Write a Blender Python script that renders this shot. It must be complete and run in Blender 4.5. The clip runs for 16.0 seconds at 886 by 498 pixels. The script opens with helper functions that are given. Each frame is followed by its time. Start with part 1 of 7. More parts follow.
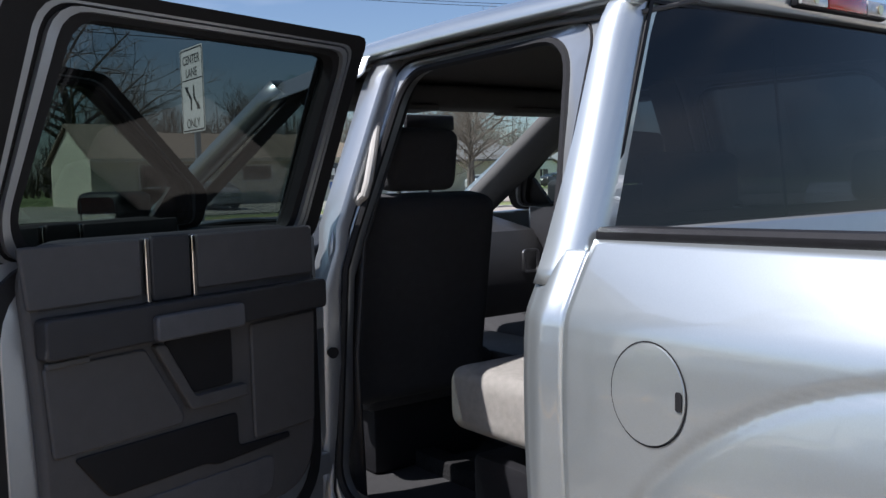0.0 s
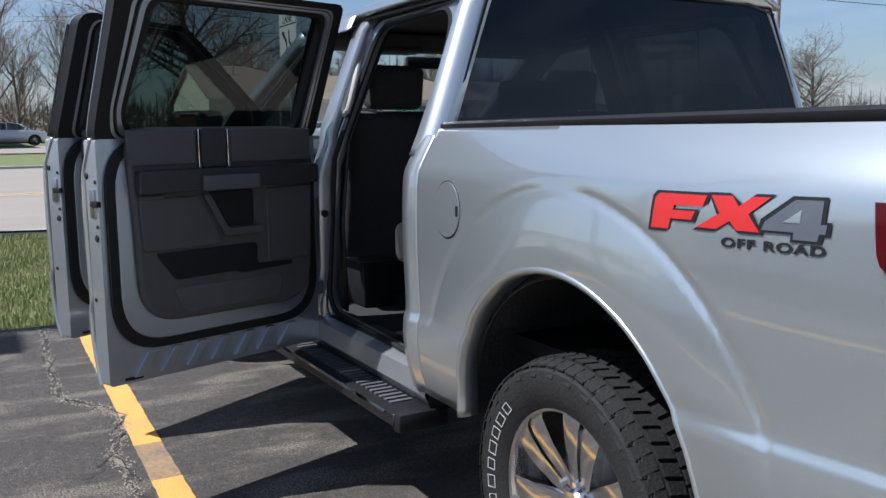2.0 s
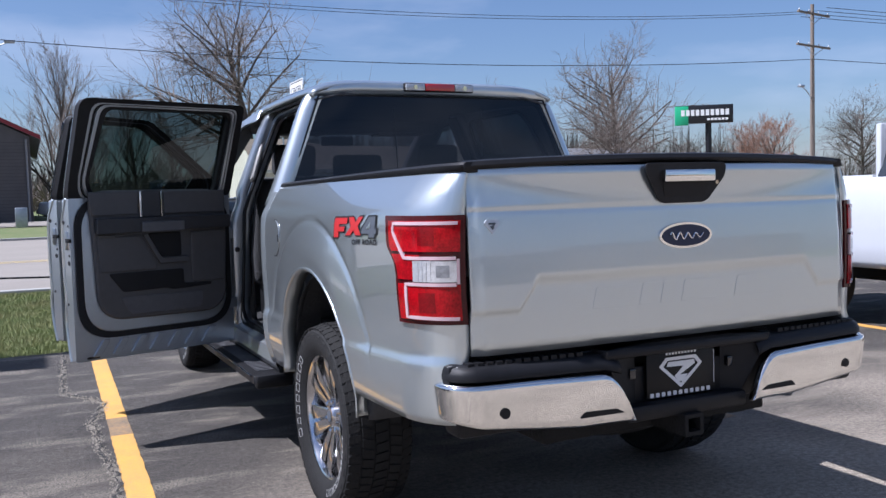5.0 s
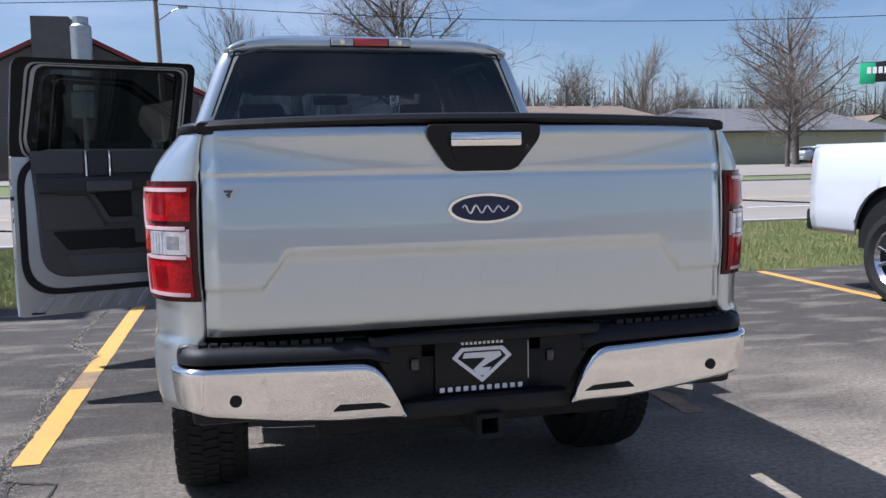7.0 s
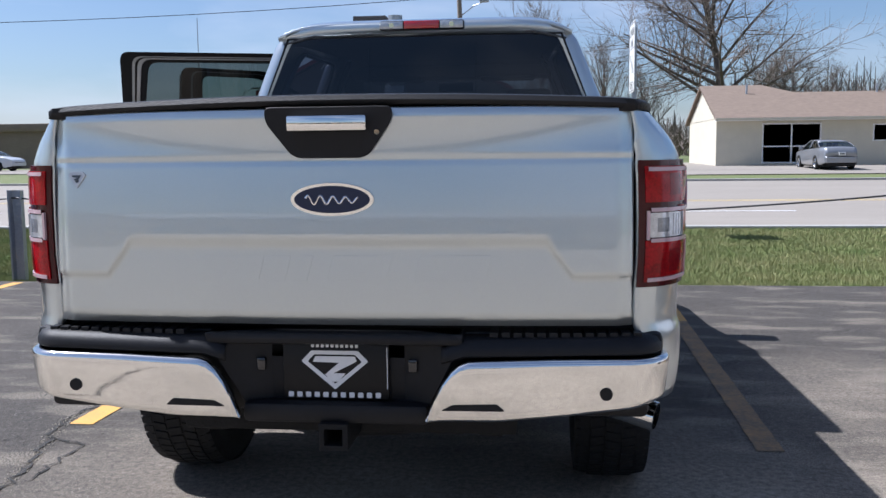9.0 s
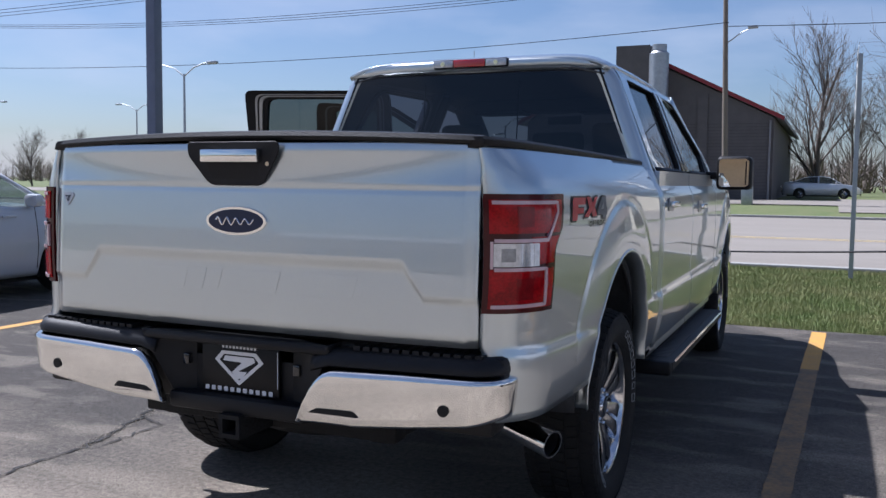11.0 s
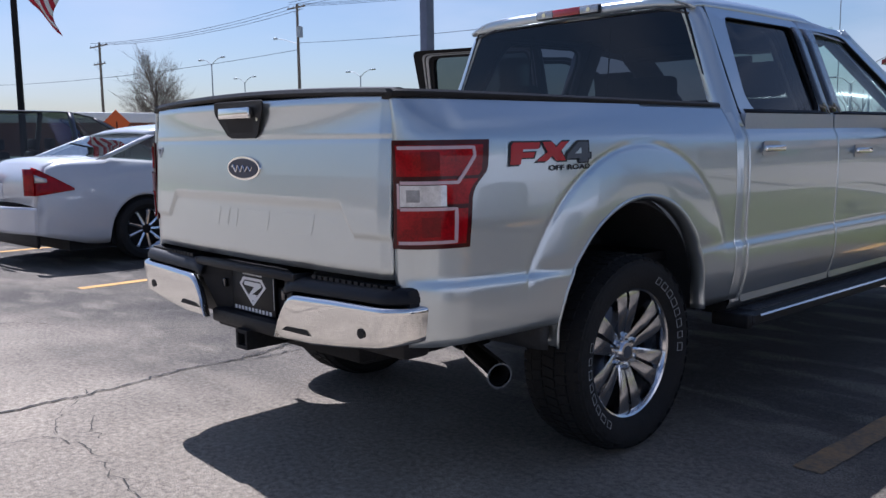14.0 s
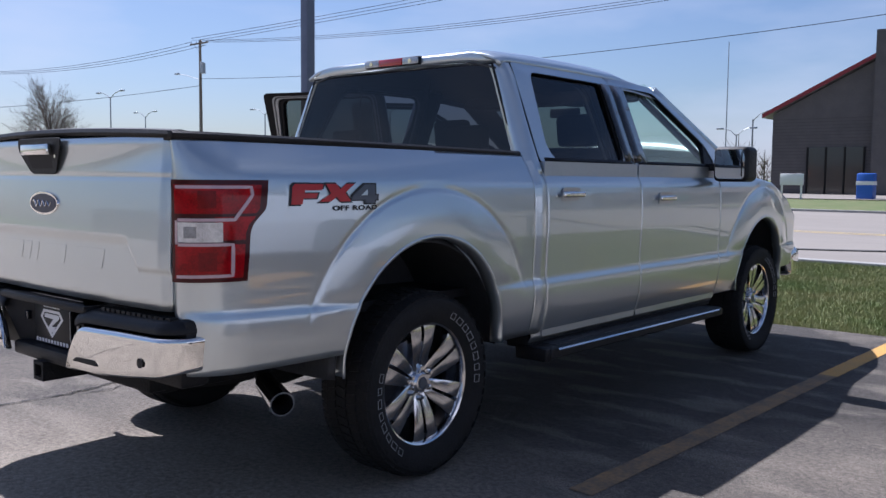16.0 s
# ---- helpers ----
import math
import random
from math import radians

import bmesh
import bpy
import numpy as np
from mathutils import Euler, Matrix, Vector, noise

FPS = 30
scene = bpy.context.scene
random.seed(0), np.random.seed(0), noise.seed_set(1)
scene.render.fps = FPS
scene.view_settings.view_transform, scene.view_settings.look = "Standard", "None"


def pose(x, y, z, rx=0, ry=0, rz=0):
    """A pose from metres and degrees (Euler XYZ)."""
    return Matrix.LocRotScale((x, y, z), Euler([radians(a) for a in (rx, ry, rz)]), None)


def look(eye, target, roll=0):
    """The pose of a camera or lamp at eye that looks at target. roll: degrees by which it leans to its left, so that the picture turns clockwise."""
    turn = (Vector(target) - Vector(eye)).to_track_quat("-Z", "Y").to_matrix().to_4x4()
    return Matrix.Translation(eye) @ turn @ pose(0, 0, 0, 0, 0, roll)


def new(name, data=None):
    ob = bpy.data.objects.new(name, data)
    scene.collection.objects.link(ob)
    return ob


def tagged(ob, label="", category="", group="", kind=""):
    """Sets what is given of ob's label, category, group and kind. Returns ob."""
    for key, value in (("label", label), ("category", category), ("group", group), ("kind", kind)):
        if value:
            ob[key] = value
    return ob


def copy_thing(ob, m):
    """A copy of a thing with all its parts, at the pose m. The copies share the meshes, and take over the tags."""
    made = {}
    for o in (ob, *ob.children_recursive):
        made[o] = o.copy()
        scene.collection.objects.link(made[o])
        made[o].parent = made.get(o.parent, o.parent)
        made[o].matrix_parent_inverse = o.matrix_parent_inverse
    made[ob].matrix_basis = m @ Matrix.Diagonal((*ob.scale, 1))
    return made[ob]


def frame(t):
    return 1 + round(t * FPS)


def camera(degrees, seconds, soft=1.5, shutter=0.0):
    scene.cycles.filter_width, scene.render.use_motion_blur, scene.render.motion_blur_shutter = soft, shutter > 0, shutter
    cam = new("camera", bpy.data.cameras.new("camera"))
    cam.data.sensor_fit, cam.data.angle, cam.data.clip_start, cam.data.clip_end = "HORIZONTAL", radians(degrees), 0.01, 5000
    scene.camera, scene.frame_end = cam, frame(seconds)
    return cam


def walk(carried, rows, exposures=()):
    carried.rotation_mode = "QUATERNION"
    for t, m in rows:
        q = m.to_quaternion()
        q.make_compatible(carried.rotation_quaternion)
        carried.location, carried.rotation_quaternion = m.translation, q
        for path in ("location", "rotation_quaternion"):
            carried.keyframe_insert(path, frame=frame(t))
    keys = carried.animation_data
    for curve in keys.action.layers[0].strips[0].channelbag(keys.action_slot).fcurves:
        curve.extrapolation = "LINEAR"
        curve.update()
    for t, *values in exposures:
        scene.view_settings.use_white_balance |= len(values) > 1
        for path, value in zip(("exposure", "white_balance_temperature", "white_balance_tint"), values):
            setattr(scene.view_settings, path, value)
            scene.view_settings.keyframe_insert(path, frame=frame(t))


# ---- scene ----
cam = camera(53.6, 16.0)
PATH = [
    (0, (-2.076, 0.831, 1.5), (-0.897, 2.439, 1.344), -1.5),
    (0.5, (-2.081, 0.477, 1.493), (-0.983, 2.142, 1.355), -1.2),
    (1, (-2.157, 0.158, 1.475), (-1.094, 1.847, 1.341), -1.1),
    (1.5, (-2.236, -0.159, 1.448), (-1.178, 1.528, 1.257), -1.3),
    (2, (-2.265, -0.511, 1.389), (-1.303, 1.221, 1.114), -0.6),
    (2.5, (-2.321, -0.847, 1.339), (-1.414, 0.907, 1.022), 0.0),
    (3, (-2.372, -1.188, 1.327), (-1.502, 0.593, 1.057), -0.2),
    (3.5, (-2.338, -1.543, 1.311), (-1.567, 0.291, 1.103), -0.6),
    (4, (-2.306, -1.868, 1.293), (-1.578, -0.014, 1.111), -1.0),
    (4.5, (-2.25, -2.142, 1.298), (-1.551, -0.276, 1.121), -1.7),
    (5, (-2.034, -2.304, 1.323), (-1.182, -0.499, 1.201), -1.6),
    (5.2, (-1.911, -2.362, 1.344), (-1.087, -0.544, 1.216), -1.3),
    (7.3, (-0.539, -2.436, 1.302), (-0.15, -0.486, 1.089), -0.2),
    (7.5, (-0.398, -2.396, 1.299), (-0.076, -0.435, 1.081), 0.4),
    (8, (-0.09, -2.34, 1.299), (0.116, -0.362, 1.088), -0.0),
    (8.5, (0.268, -2.355, 1.312), (0.23, -0.369, 1.079), 0.4),
    (9, (0.56, -2.268, 1.284), (0.343, -0.292, 1.068), -0.6),
    (9.5, (0.871, -2.175, 1.294), (0.544, -0.209, 1.122), -0.5),
    (10, (1.205, -2.168, 1.29), (0.571, -0.279, 1.125), 1.0),
    (10.2, (1.312, -2.214, 1.293), (0.61, -0.348, 1.138), 0.9),
    (12.3, (2.236, -1.991, 1.29), (1.204, -0.287, 1.117), 1.1),
    (12.5, (2.289, -1.905, 1.3), (1.171, -0.254, 1.146), 1.1),
    (13, (2.454, -1.719, 1.277), (1.187, -0.179, 1.125), -0.8),
    (13.5, (2.686, -1.605, 1.279), (1.288, -0.19, 1.072), -0.5),
    (14, (2.928, -1.673, 1.27), (1.485, -0.312, 1.017), -0.8),
    (14.5, (3.135, -1.684, 1.289), (1.669, -0.342, 1.068), -0.7),
    (15, (3.318, -1.607, 1.284), (1.832, -0.282, 1.097), 0.8),
    (15.5, (3.385, -1.559, 1.278), (1.99, -0.134, 1.112), 1.2),
    (16, (3.384, -1.513, 1.275), (2.087, 0.001, 1.113), 0.5),
]
walk(cam, [(t, look(eye, target, roll)) for t, eye, target, roll in PATH],
     [(0, 1.06, 6000, 15), (1, 0.74, 5830, 17), (2.3, 0.98, 5790, 12), (3, 1.16, 5770, 13), (3.5, 1.04, 5750, 15), (4.5, 0.98, 5700, 17), (5, 0.90, 5520, 18), (7.5, 0.92, 5620, 15),
      (8.5, 0.98, 5640, 15), (9, 1.0, 5640, 14), (10, 0.72, 5540, 15), (12.5, 0.86, 5590, 18), (13, 0.62, 5590, 18), (14, 0.78, 5560, 18), (16, 0.78, 5560, 19)])

# ---- world and sun ----
SUN_DIR = Vector((-0.66, 0.12, 1.0)).normalized()
world = bpy.data.worlds.new("sky")
scene.world = world
world.use_nodes = True
wn, wl = world.node_tree.nodes, world.node_tree.links
wn.clear()
sky = wn.new("ShaderNodeTexSky")
sky.sky_type = 'NISHITA'
sky.sun_disc = False
sky.sun_elevation = math.asin(SUN_DIR.z)
sky.sun_rotation = math.atan2(SUN_DIR.x, SUN_DIR.y)
sky.air_density, sky.dust_density, sky.ozone_density = 1.0, 1.1, 3.0
# thin high cloud
tc = wn.new("ShaderNodeTexCoord")
cmap = wn.new("ShaderNodeMapping")
cmap.inputs["Scale"].default_value = (1.2, 1.2, 4.5)
wl.new(tc.outputs["Generated"], cmap.inputs["Vector"])
cno = wn.new("ShaderNodeTexNoise")
cno.inputs["Scale"].default_value, cno.inputs["Detail"].default_value = 2.2, 7
wl.new(cmap.outputs["Vector"], cno.inputs["Vector"])
cra = wn.new("ShaderNodeValToRGB")
cra.color_ramp.elements[0].position, cra.color_ramp.elements[0].color = 0.46, (0, 0, 0, 1)
cra.color_ramp.elements[1].position, cra.color_ramp.elements[1].color = 0.76, (0.6, 0.6, 0.6, 1)
wl.new(cno.outputs["Fac"], cra.inputs["Fac"])
cmx = wn.new("ShaderNodeMixRGB")
cmx.inputs["Color2"].default_value = (7.5, 7.8, 8.4, 1)
wl.new(cra.outputs["Color"], cmx.inputs["Fac"])
wl.new(sky.outputs["Color"], cmx.inputs["Color1"])
bg = wn.new("ShaderNodeBackground")
bg.inputs["Strength"].default_value = 0.057
wl.new(cmx.outputs["Color"], bg.inputs["Color"])
wo = wn.new("ShaderNodeOutputWorld")
wl.new(bg.outputs["Background"], wo.inputs["Surface"])

sun = new("sun", bpy.data.lights.new("sun", "SUN"))
sun.data.energy, sun.data.angle, sun.data.color = 5.0, radians(0.55), (1.0, 0.95, 0.88)
sun.matrix_world = look(SUN_DIR * 60, (0, 0, 0))
scene.view_settings.exposure = 0.0

# ---- materials ----
def mat(name, color=(0.5, 0.5, 0.5), rough=0.5, metal=0.0, coat=0.0, spec=0.5, vary=0.0, scale=8.0, bump=0.0, bump_scale=60.0,
        color2=None, detail=5.0, piece=0.0, coat_rough=0.03, coat_ior=1.5, stretch=(1, 1, 1), rough_vary=0.0):
    """A node material: two scales of colour variation, fine relief, optional change from piece to piece."""
    m = bpy.data.materials.new(name)
    m.use_nodes = True
    n, l = m.node_tree.nodes, m.node_tree.links
    b = n["Principled BSDF"]
    b.inputs["Roughness"].default_value = rough
    b.inputs["Metallic"].default_value = metal
    b.inputs["Coat Weight"].default_value = coat
    b.inputs["Coat Roughness"].default_value = coat_rough
    b.inputs["Coat IOR"].default_value = coat_ior
    b.inputs["Specular IOR Level"].default_value = spec
    b.inputs["Base Color"].default_value = (*color, 1)
    co = n.new("ShaderNodeTexCoord")
    mp = n.new("ShaderNodeMapping")
    mp.inputs["Scale"].default_value = stretch
    l.new(co.outputs["Object"], mp.inputs["Vector"])
    if vary or color2:
        c2 = color2 or tuple(c * (1 - vary) for c in color)
        big = n.new("ShaderNodeTexNoise")
        big.inputs["Scale"].default_value, big.inputs["Detail"].default_value = scale, detail
        fine = n.new("ShaderNodeTexNoise")
        fine.inputs["Scale"].default_value, fine.inputs["Detail"].default_value = scale * 9, 3
        l.new(mp.outputs["Vector"], big.inputs["Vector"])
        l.new(mp.outputs["Vector"], fine.inputs["Vector"])
        ad = n.new("ShaderNodeMath")
        ad.operation = 'MULTIPLY_ADD'
        ad.inputs[1].default_value = 0.45
        l.new(fine.outputs["Fac"], ad.inputs[0])
        sc = n.new("ShaderNodeMath")
        sc.operation = 'MULTIPLY'
        sc.inputs[1].default_value = 0.55
        l.new(big.outputs["Fac"], sc.inputs[0])
        l.new(sc.outputs[0], ad.inputs[2])
        ra = n.new("ShaderNodeValToRGB")
        ra.color_ramp.elements[0].position, ra.color_ramp.elements[1].position = 0.36, 0.64
        ra.color_ramp.elements[0].color, ra.color_ramp.elements[1].color = (*color, 1), (*c2, 1)
        l.new(ad.outputs[0], ra.inputs["Fac"])
        out = ra.outputs["Color"]
        if piece:
            oi = n.new("ShaderNodeObjectInfo")
            hs = n.new("ShaderNodeHueSaturation")
            mr = n.new("ShaderNodeMapRange")
            mr.inputs["To Min"].default_value, mr.inputs["To Max"].default_value = 1 - piece, 1 + piece
            l.new(oi.outputs["Random"], mr.inputs["Value"])
            l.new(mr.outputs["Result"], hs.inputs["Value"])
            l.new(out, hs.inputs["Color"])
            out = hs.outputs["Color"]
        l.new(out, b.inputs["Base Color"])
        if rough_vary:
            rr = n.new("ShaderNodeMapRange")
            rr.inputs["To Min"].default_value, rr.inputs["To Max"].default_value = rough - rough_vary, rough + rough_vary
            l.new(big.outputs["Fac"], rr.inputs["Value"])
            l.new(rr.outputs["Result"], b.inputs["Roughness"])
    if bump:
        bn = n.new("ShaderNodeTexNoise")
        bn.inputs["Scale"].default_value, bn.inputs["Detail"].default_value = bump_scale, 4
        l.new(mp.outputs["Vector"], bn.inputs["Vector"])
        bu = n.new("ShaderNodeBump")
        bu.inputs["Strength"].default_value, bu.inputs["Distance"].default_value = bump, 0.01
        l.new(bn.outputs["Fac"], bu.inputs["Height"])
        l.new(bu.outputs["Normal"], b.inputs["Normal"])
    return m


def glass(name, tint):
    """A pane: what is behind it seen through the tint, and a mirror image that grows towards grazing angles."""
    m = bpy.data.materials.new(name)
    m.use_nodes = True
    n, l = m.node_tree.nodes, m.node_tree.links
    n.clear()
    tr, gl, mx = n.new("ShaderNodeBsdfTransparent"), n.new("ShaderNodeBsdfGlossy"), n.new("ShaderNodeMixShader")
    fr, o = n.new("ShaderNodeLayerWeight"), n.new("ShaderNodeOutputMaterial")
    po, sc = n.new("ShaderNodeMath"), n.new("ShaderNodeMath")
    po.operation, po.inputs[1].default_value = 'POWER', 5.0
    sc.operation, sc.inputs[1].default_value, sc.inputs[2].default_value = 'MULTIPLY_ADD', 0.95, 0.05
    tr.inputs["Color"].default_value = (*tint, 1)
    gl.inputs["Roughness"].default_value = 0.01
    fr.inputs["Blend"].default_value = 0.5
    l.new(fr.outputs["Facing"], po.inputs[0])
    l.new(po.outputs[0], sc.inputs[0])
    l.new(sc.outputs[0], mx.inputs[0])
    l.new(tr.outputs[0], mx.inputs[1])
    l.new(gl.outputs[0], mx.inputs[2])
    l.new(mx.outputs[0], o.inputs["Surface"])
    return m


PAINT = mat("silver_paint", (0.50, 0.545, 0.555), 0.285, 0.82, 1.0, coat_ior=1.75, coat_rough=0.015, vary=0.07, scale=420)
# same silver, its base darkened for the shaded look of jambs and sill
PAINT_IN_SHADED = mat("silver_paint_inner_shaded", (0.40, 0.425, 0.445), 0.36, 0.8, 0.5, vary=0.05, scale=40)
CHROME = mat("chrome", (0.76, 0.755, 0.73), 0.06, 1.0, vary=0.06, scale=14, rough_vary=0.03)
ALLOY = mat("machined_alloy", (0.68, 0.68, 0.69), 0.14, 1.0, vary=0.08, scale=20)
BLACK = mat("black_plastic", (0.010, 0.010, 0.0115), 0.5, spec=0.25, vary=0.3, scale=30, bump=0.15, bump_scale=500)
GLOSS_BLACK = mat("gloss_black", (0.012, 0.012, 0.014), 0.12, coat=0.5, vary=0.2, scale=20)
GREY_PLASTIC = mat("grey_plastic", (0.075, 0.075, 0.08), 0.55, vary=0.2, scale=30, bump=0.2, bump_scale=600)
TRIM_GREY = mat("door_trim_grey", (0.060, 0.058, 0.058), 0.6, vary=0.15, scale=25, bump=0.2, bump_scale=500)
TRIM_DARK = mat("door_trim_dark", (0.018, 0.018, 0.02), 0.5, vary=0.2, scale=25, bump=0.2, bump_scale=500)
RUBBER = mat("tyre_rubber", (0.014, 0.0137, 0.0135), 0.8, spec=0.3, vary=0.35, scale=12, bump=0.3, bump_scale=120)
# rubber of real seals, also the black painted in for shaded hollows
SEAL_AND_SHADE = mat("rubber_seal_and_shade", (0.010, 0.010, 0.011), 0.6, spec=0.25, vary=0.2, scale=20)
CLOTH = mat("dark_seat_cloth", (0.027, 0.027, 0.029), 0.9, vary=0.3, scale=40, bump=0.5, bump_scale=700)
CLOTH_GREY = mat("grey_seat_cloth", (0.26, 0.245, 0.22), 0.9, vary=0.2, scale=60, bump=0.6, bump_scale=700)
CARPET = mat("dark_carpet", (0.02, 0.02, 0.021), 0.95, vary=0.4, scale=50, bump=0.5, bump_scale=400)
HANDLE_GREY = mat("pale_grey_plastic", (0.33, 0.32, 0.30), 0.5, vary=0.1, scale=30)
HEADLINER = mat("grey_headliner", (0.075, 0.075, 0.075), 0.9, vary=0.1, scale=30)
TINT = glass("privacy_glass", (0.125, 0.15, 0.145))
TINT_REAR = glass("rear_privacy_glass", (0.085, 0.09, 0.112))
CLEAR = glass("clear_glass", (0.72, 0.86, 0.80))
CLEARER = glass("windshield_glass", (0.80, 0.88, 0.84))
MIRROR = mat("mirror", (0.85, 0.87, 0.88), 0.01, 1.0)
RED_LENS = mat("red_lens", (0.38, 0.004, 0.008), 0.10, 0.0, 0.08, spec=0.2, vary=0.62, scale=16)
RED_DARK = mat("dark_red_lens", (0.055, 0.003, 0.005), 0.14, 0.0, 0.08, spec=0.25, vary=0.3, scale=30)
RED_DEEP = mat("deep_red_lens", (0.21, 0.004, 0.007), 0.12, 0.0, 0.08, spec=0.2, vary=0.5, scale=30)
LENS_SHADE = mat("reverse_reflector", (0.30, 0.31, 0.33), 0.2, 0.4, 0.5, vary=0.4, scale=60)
RED_GLOW = mat("bright_red_lens", (0.50, 0.012, 0.016), 0.08, 0.0, 1.0)
PINK_BAR = mat("pale_lamp_bar", (0.52, 0.36, 0.38), 0.25, 0.0, 0.5, vary=0.15, scale=30)
CLEAR_LENS = mat("clear_lens", (0.60, 0.61, 0.62), 0.08, 0.35, 1.0, vary=0.4, scale=45)
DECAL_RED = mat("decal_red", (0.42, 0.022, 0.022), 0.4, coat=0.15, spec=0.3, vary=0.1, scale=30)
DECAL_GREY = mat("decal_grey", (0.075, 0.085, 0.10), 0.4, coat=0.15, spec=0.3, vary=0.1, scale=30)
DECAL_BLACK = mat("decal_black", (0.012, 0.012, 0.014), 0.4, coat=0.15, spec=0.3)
SILVER = mat("silver_print", (0.52, 0.54, 0.57), 0.4, 0.3, vary=0.1, scale=60)
NAVY = mat("badge_navy", (0.010, 0.018, 0.050), 0.3, coat=0.2, spec=0.25)
PLATE_BLACK = mat("plate_black", (0.006, 0.006, 0.007), 0.4, spec=0.25, vary=0.2, scale=30)
WHITE_INK = mat("white_print", (0.70, 0.70, 0.70), 0.5, vary=0.05, scale=50)
TYRE_WHITE = mat("raised_white_print", (0.40, 0.40, 0.39), 0.6, vary=0.1, scale=60)
FRAME_STEEL = mat("chassis_steel", (0.013, 0.013, 0.0135), 0.7, spec=0.2, vary=0.4, scale=15, bump=0.4, bump_scale=80)
LINER = mat("wheel_liner_plastic", (0.036, 0.037, 0.040), 0.6, vary=0.3, scale=9, bump=0.3, bump_scale=60)
STEEL = mat("steel", (0.45, 0.45, 0.46), 0.3, 1.0, vary=0.1, scale=20)

# ---- mesh tools ----
def part(name, bm, material, parent=None, label="", smooth=30, m=None, thick=0.0, bevel=0.0, seg=2, core=None):
    """Links a bmesh as one mesh object under a thing or part. smooth: degrees below which edges are shaded round."""
    me = bpy.data.meshes.new(name)
    if thick == 0:
        bmesh.ops.recalc_face_normals(bm, faces=bm.faces[:])
    else:
        c = core if core is not None else Vector((0, 2.9, 0.9))
        bm.normal_update()
        if sum(f.normal.dot(f.calc_center_median() - c) * f.calc_area() for f in bm.faces) < 0:
            bmesh.ops.reverse_faces(bm, faces=bm.faces[:])
    if smooth:
        for f in bm.faces:
            f.smooth = True
        for e in bm.edges:
            if len(e.link_faces) == 2 and e.calc_face_angle(0) > radians(smooth):
                e.smooth = False
    bm.to_mesh(me)
    bm.free()
    me.materials.append(material)
    ob = new(name, me)
    if m is not None:
        ob.matrix_basis = m
    if parent is not None:
        ob.parent = parent
    if thick:
        s = ob.modifiers.new("thickness", 'SOLIDIFY')
        s.thickness, s.offset = thick, -1
    if bevel:
        b = ob.modifiers.new("edge", 'BEVEL')
        b.width, b.segments, b.limit_method, b.angle_limit = bevel, seg, 'ANGLE', radians(40)
    if label:
        tagged(ob, label)
    return ob


def thing(name, label, category, group="", kind="", at=(0, 0, 0), rz=0):
    ob = new(name)
    ob.empty_display_size = 0.2
    ob.matrix_basis = pose(*at, 0, 0, rz)
    return tagged(ob, label, category, group, kind)


def box(bm, lo, hi, m=None):
    """An upright box between two corners."""
    r = bmesh.ops.create_cube(bm, size=1)["verts"]
    lo, hi = Vector(lo), Vector(hi)
    for v in r:
        v.co = Vector(((v.co.x + .5) * (hi.x - lo.x) + lo.x, (v.co.y + .5) * (hi.y - lo.y) + lo.y, (v.co.z + .5) * (hi.z - lo.z) + lo.z))
        if m is not None:
            v.co = m @ v.co
    return r


def boxed(lo, hi, bev=0.0, seg=2, m=None):
    bm = bmesh.new()
    box(bm, lo, hi, m)
    if bev:
        bmesh.ops.bevel(bm, geom=bm.edges[:], offset=bev, segments=seg, profile=0.5, affect='EDGES')
    return bm


def sheet(f, us, vs, bm=None):
    """A surface of the points f(u, v)."""
    bm = bm or bmesh.new()
    g = [[bm.verts.new(f(u, v)) for v in vs] for u in us]
    for i in range(len(us) - 1):
        for j in range(len(vs) - 1):
            q = [g[i][j], g[i + 1][j], g[i + 1][j + 1], g[i][j + 1]]
            if len({tuple(round(c, 6) for c in v.co) for v in q}) == 4:
                bm.faces.new(q)
            elif len({tuple(round(c, 6) for c in v.co) for v in q}) == 3:
                seen, t = set(), []
                for v in q:
                    k = tuple(round(c, 6) for c in v.co)
                    if k not in seen:
                        seen.add(k)
                        t.append(v)
                bm.faces.new(t)
    return bm


def lathe(profile, n=48, axis='X', bm=None, at=(0, 0, 0)):
    """Turns a profile of (along the axis, radius) round an axis."""
    def f(a, k):
        s, r = profile[k]
        c, d = r * math.cos(a), r * math.sin(a)
        p = (s, c, d) if axis == 'X' else (c, s, d) if axis == 'Y' else (c, d, s)
        return Vector(p) + Vector(at)
    bm = sheet(f, [2 * math.pi * i / n for i in range(n + 1)], range(len(profile)), bm)
    bmesh.ops.remove_doubles(bm, verts=bm.verts[:], dist=1e-5)
    return bm


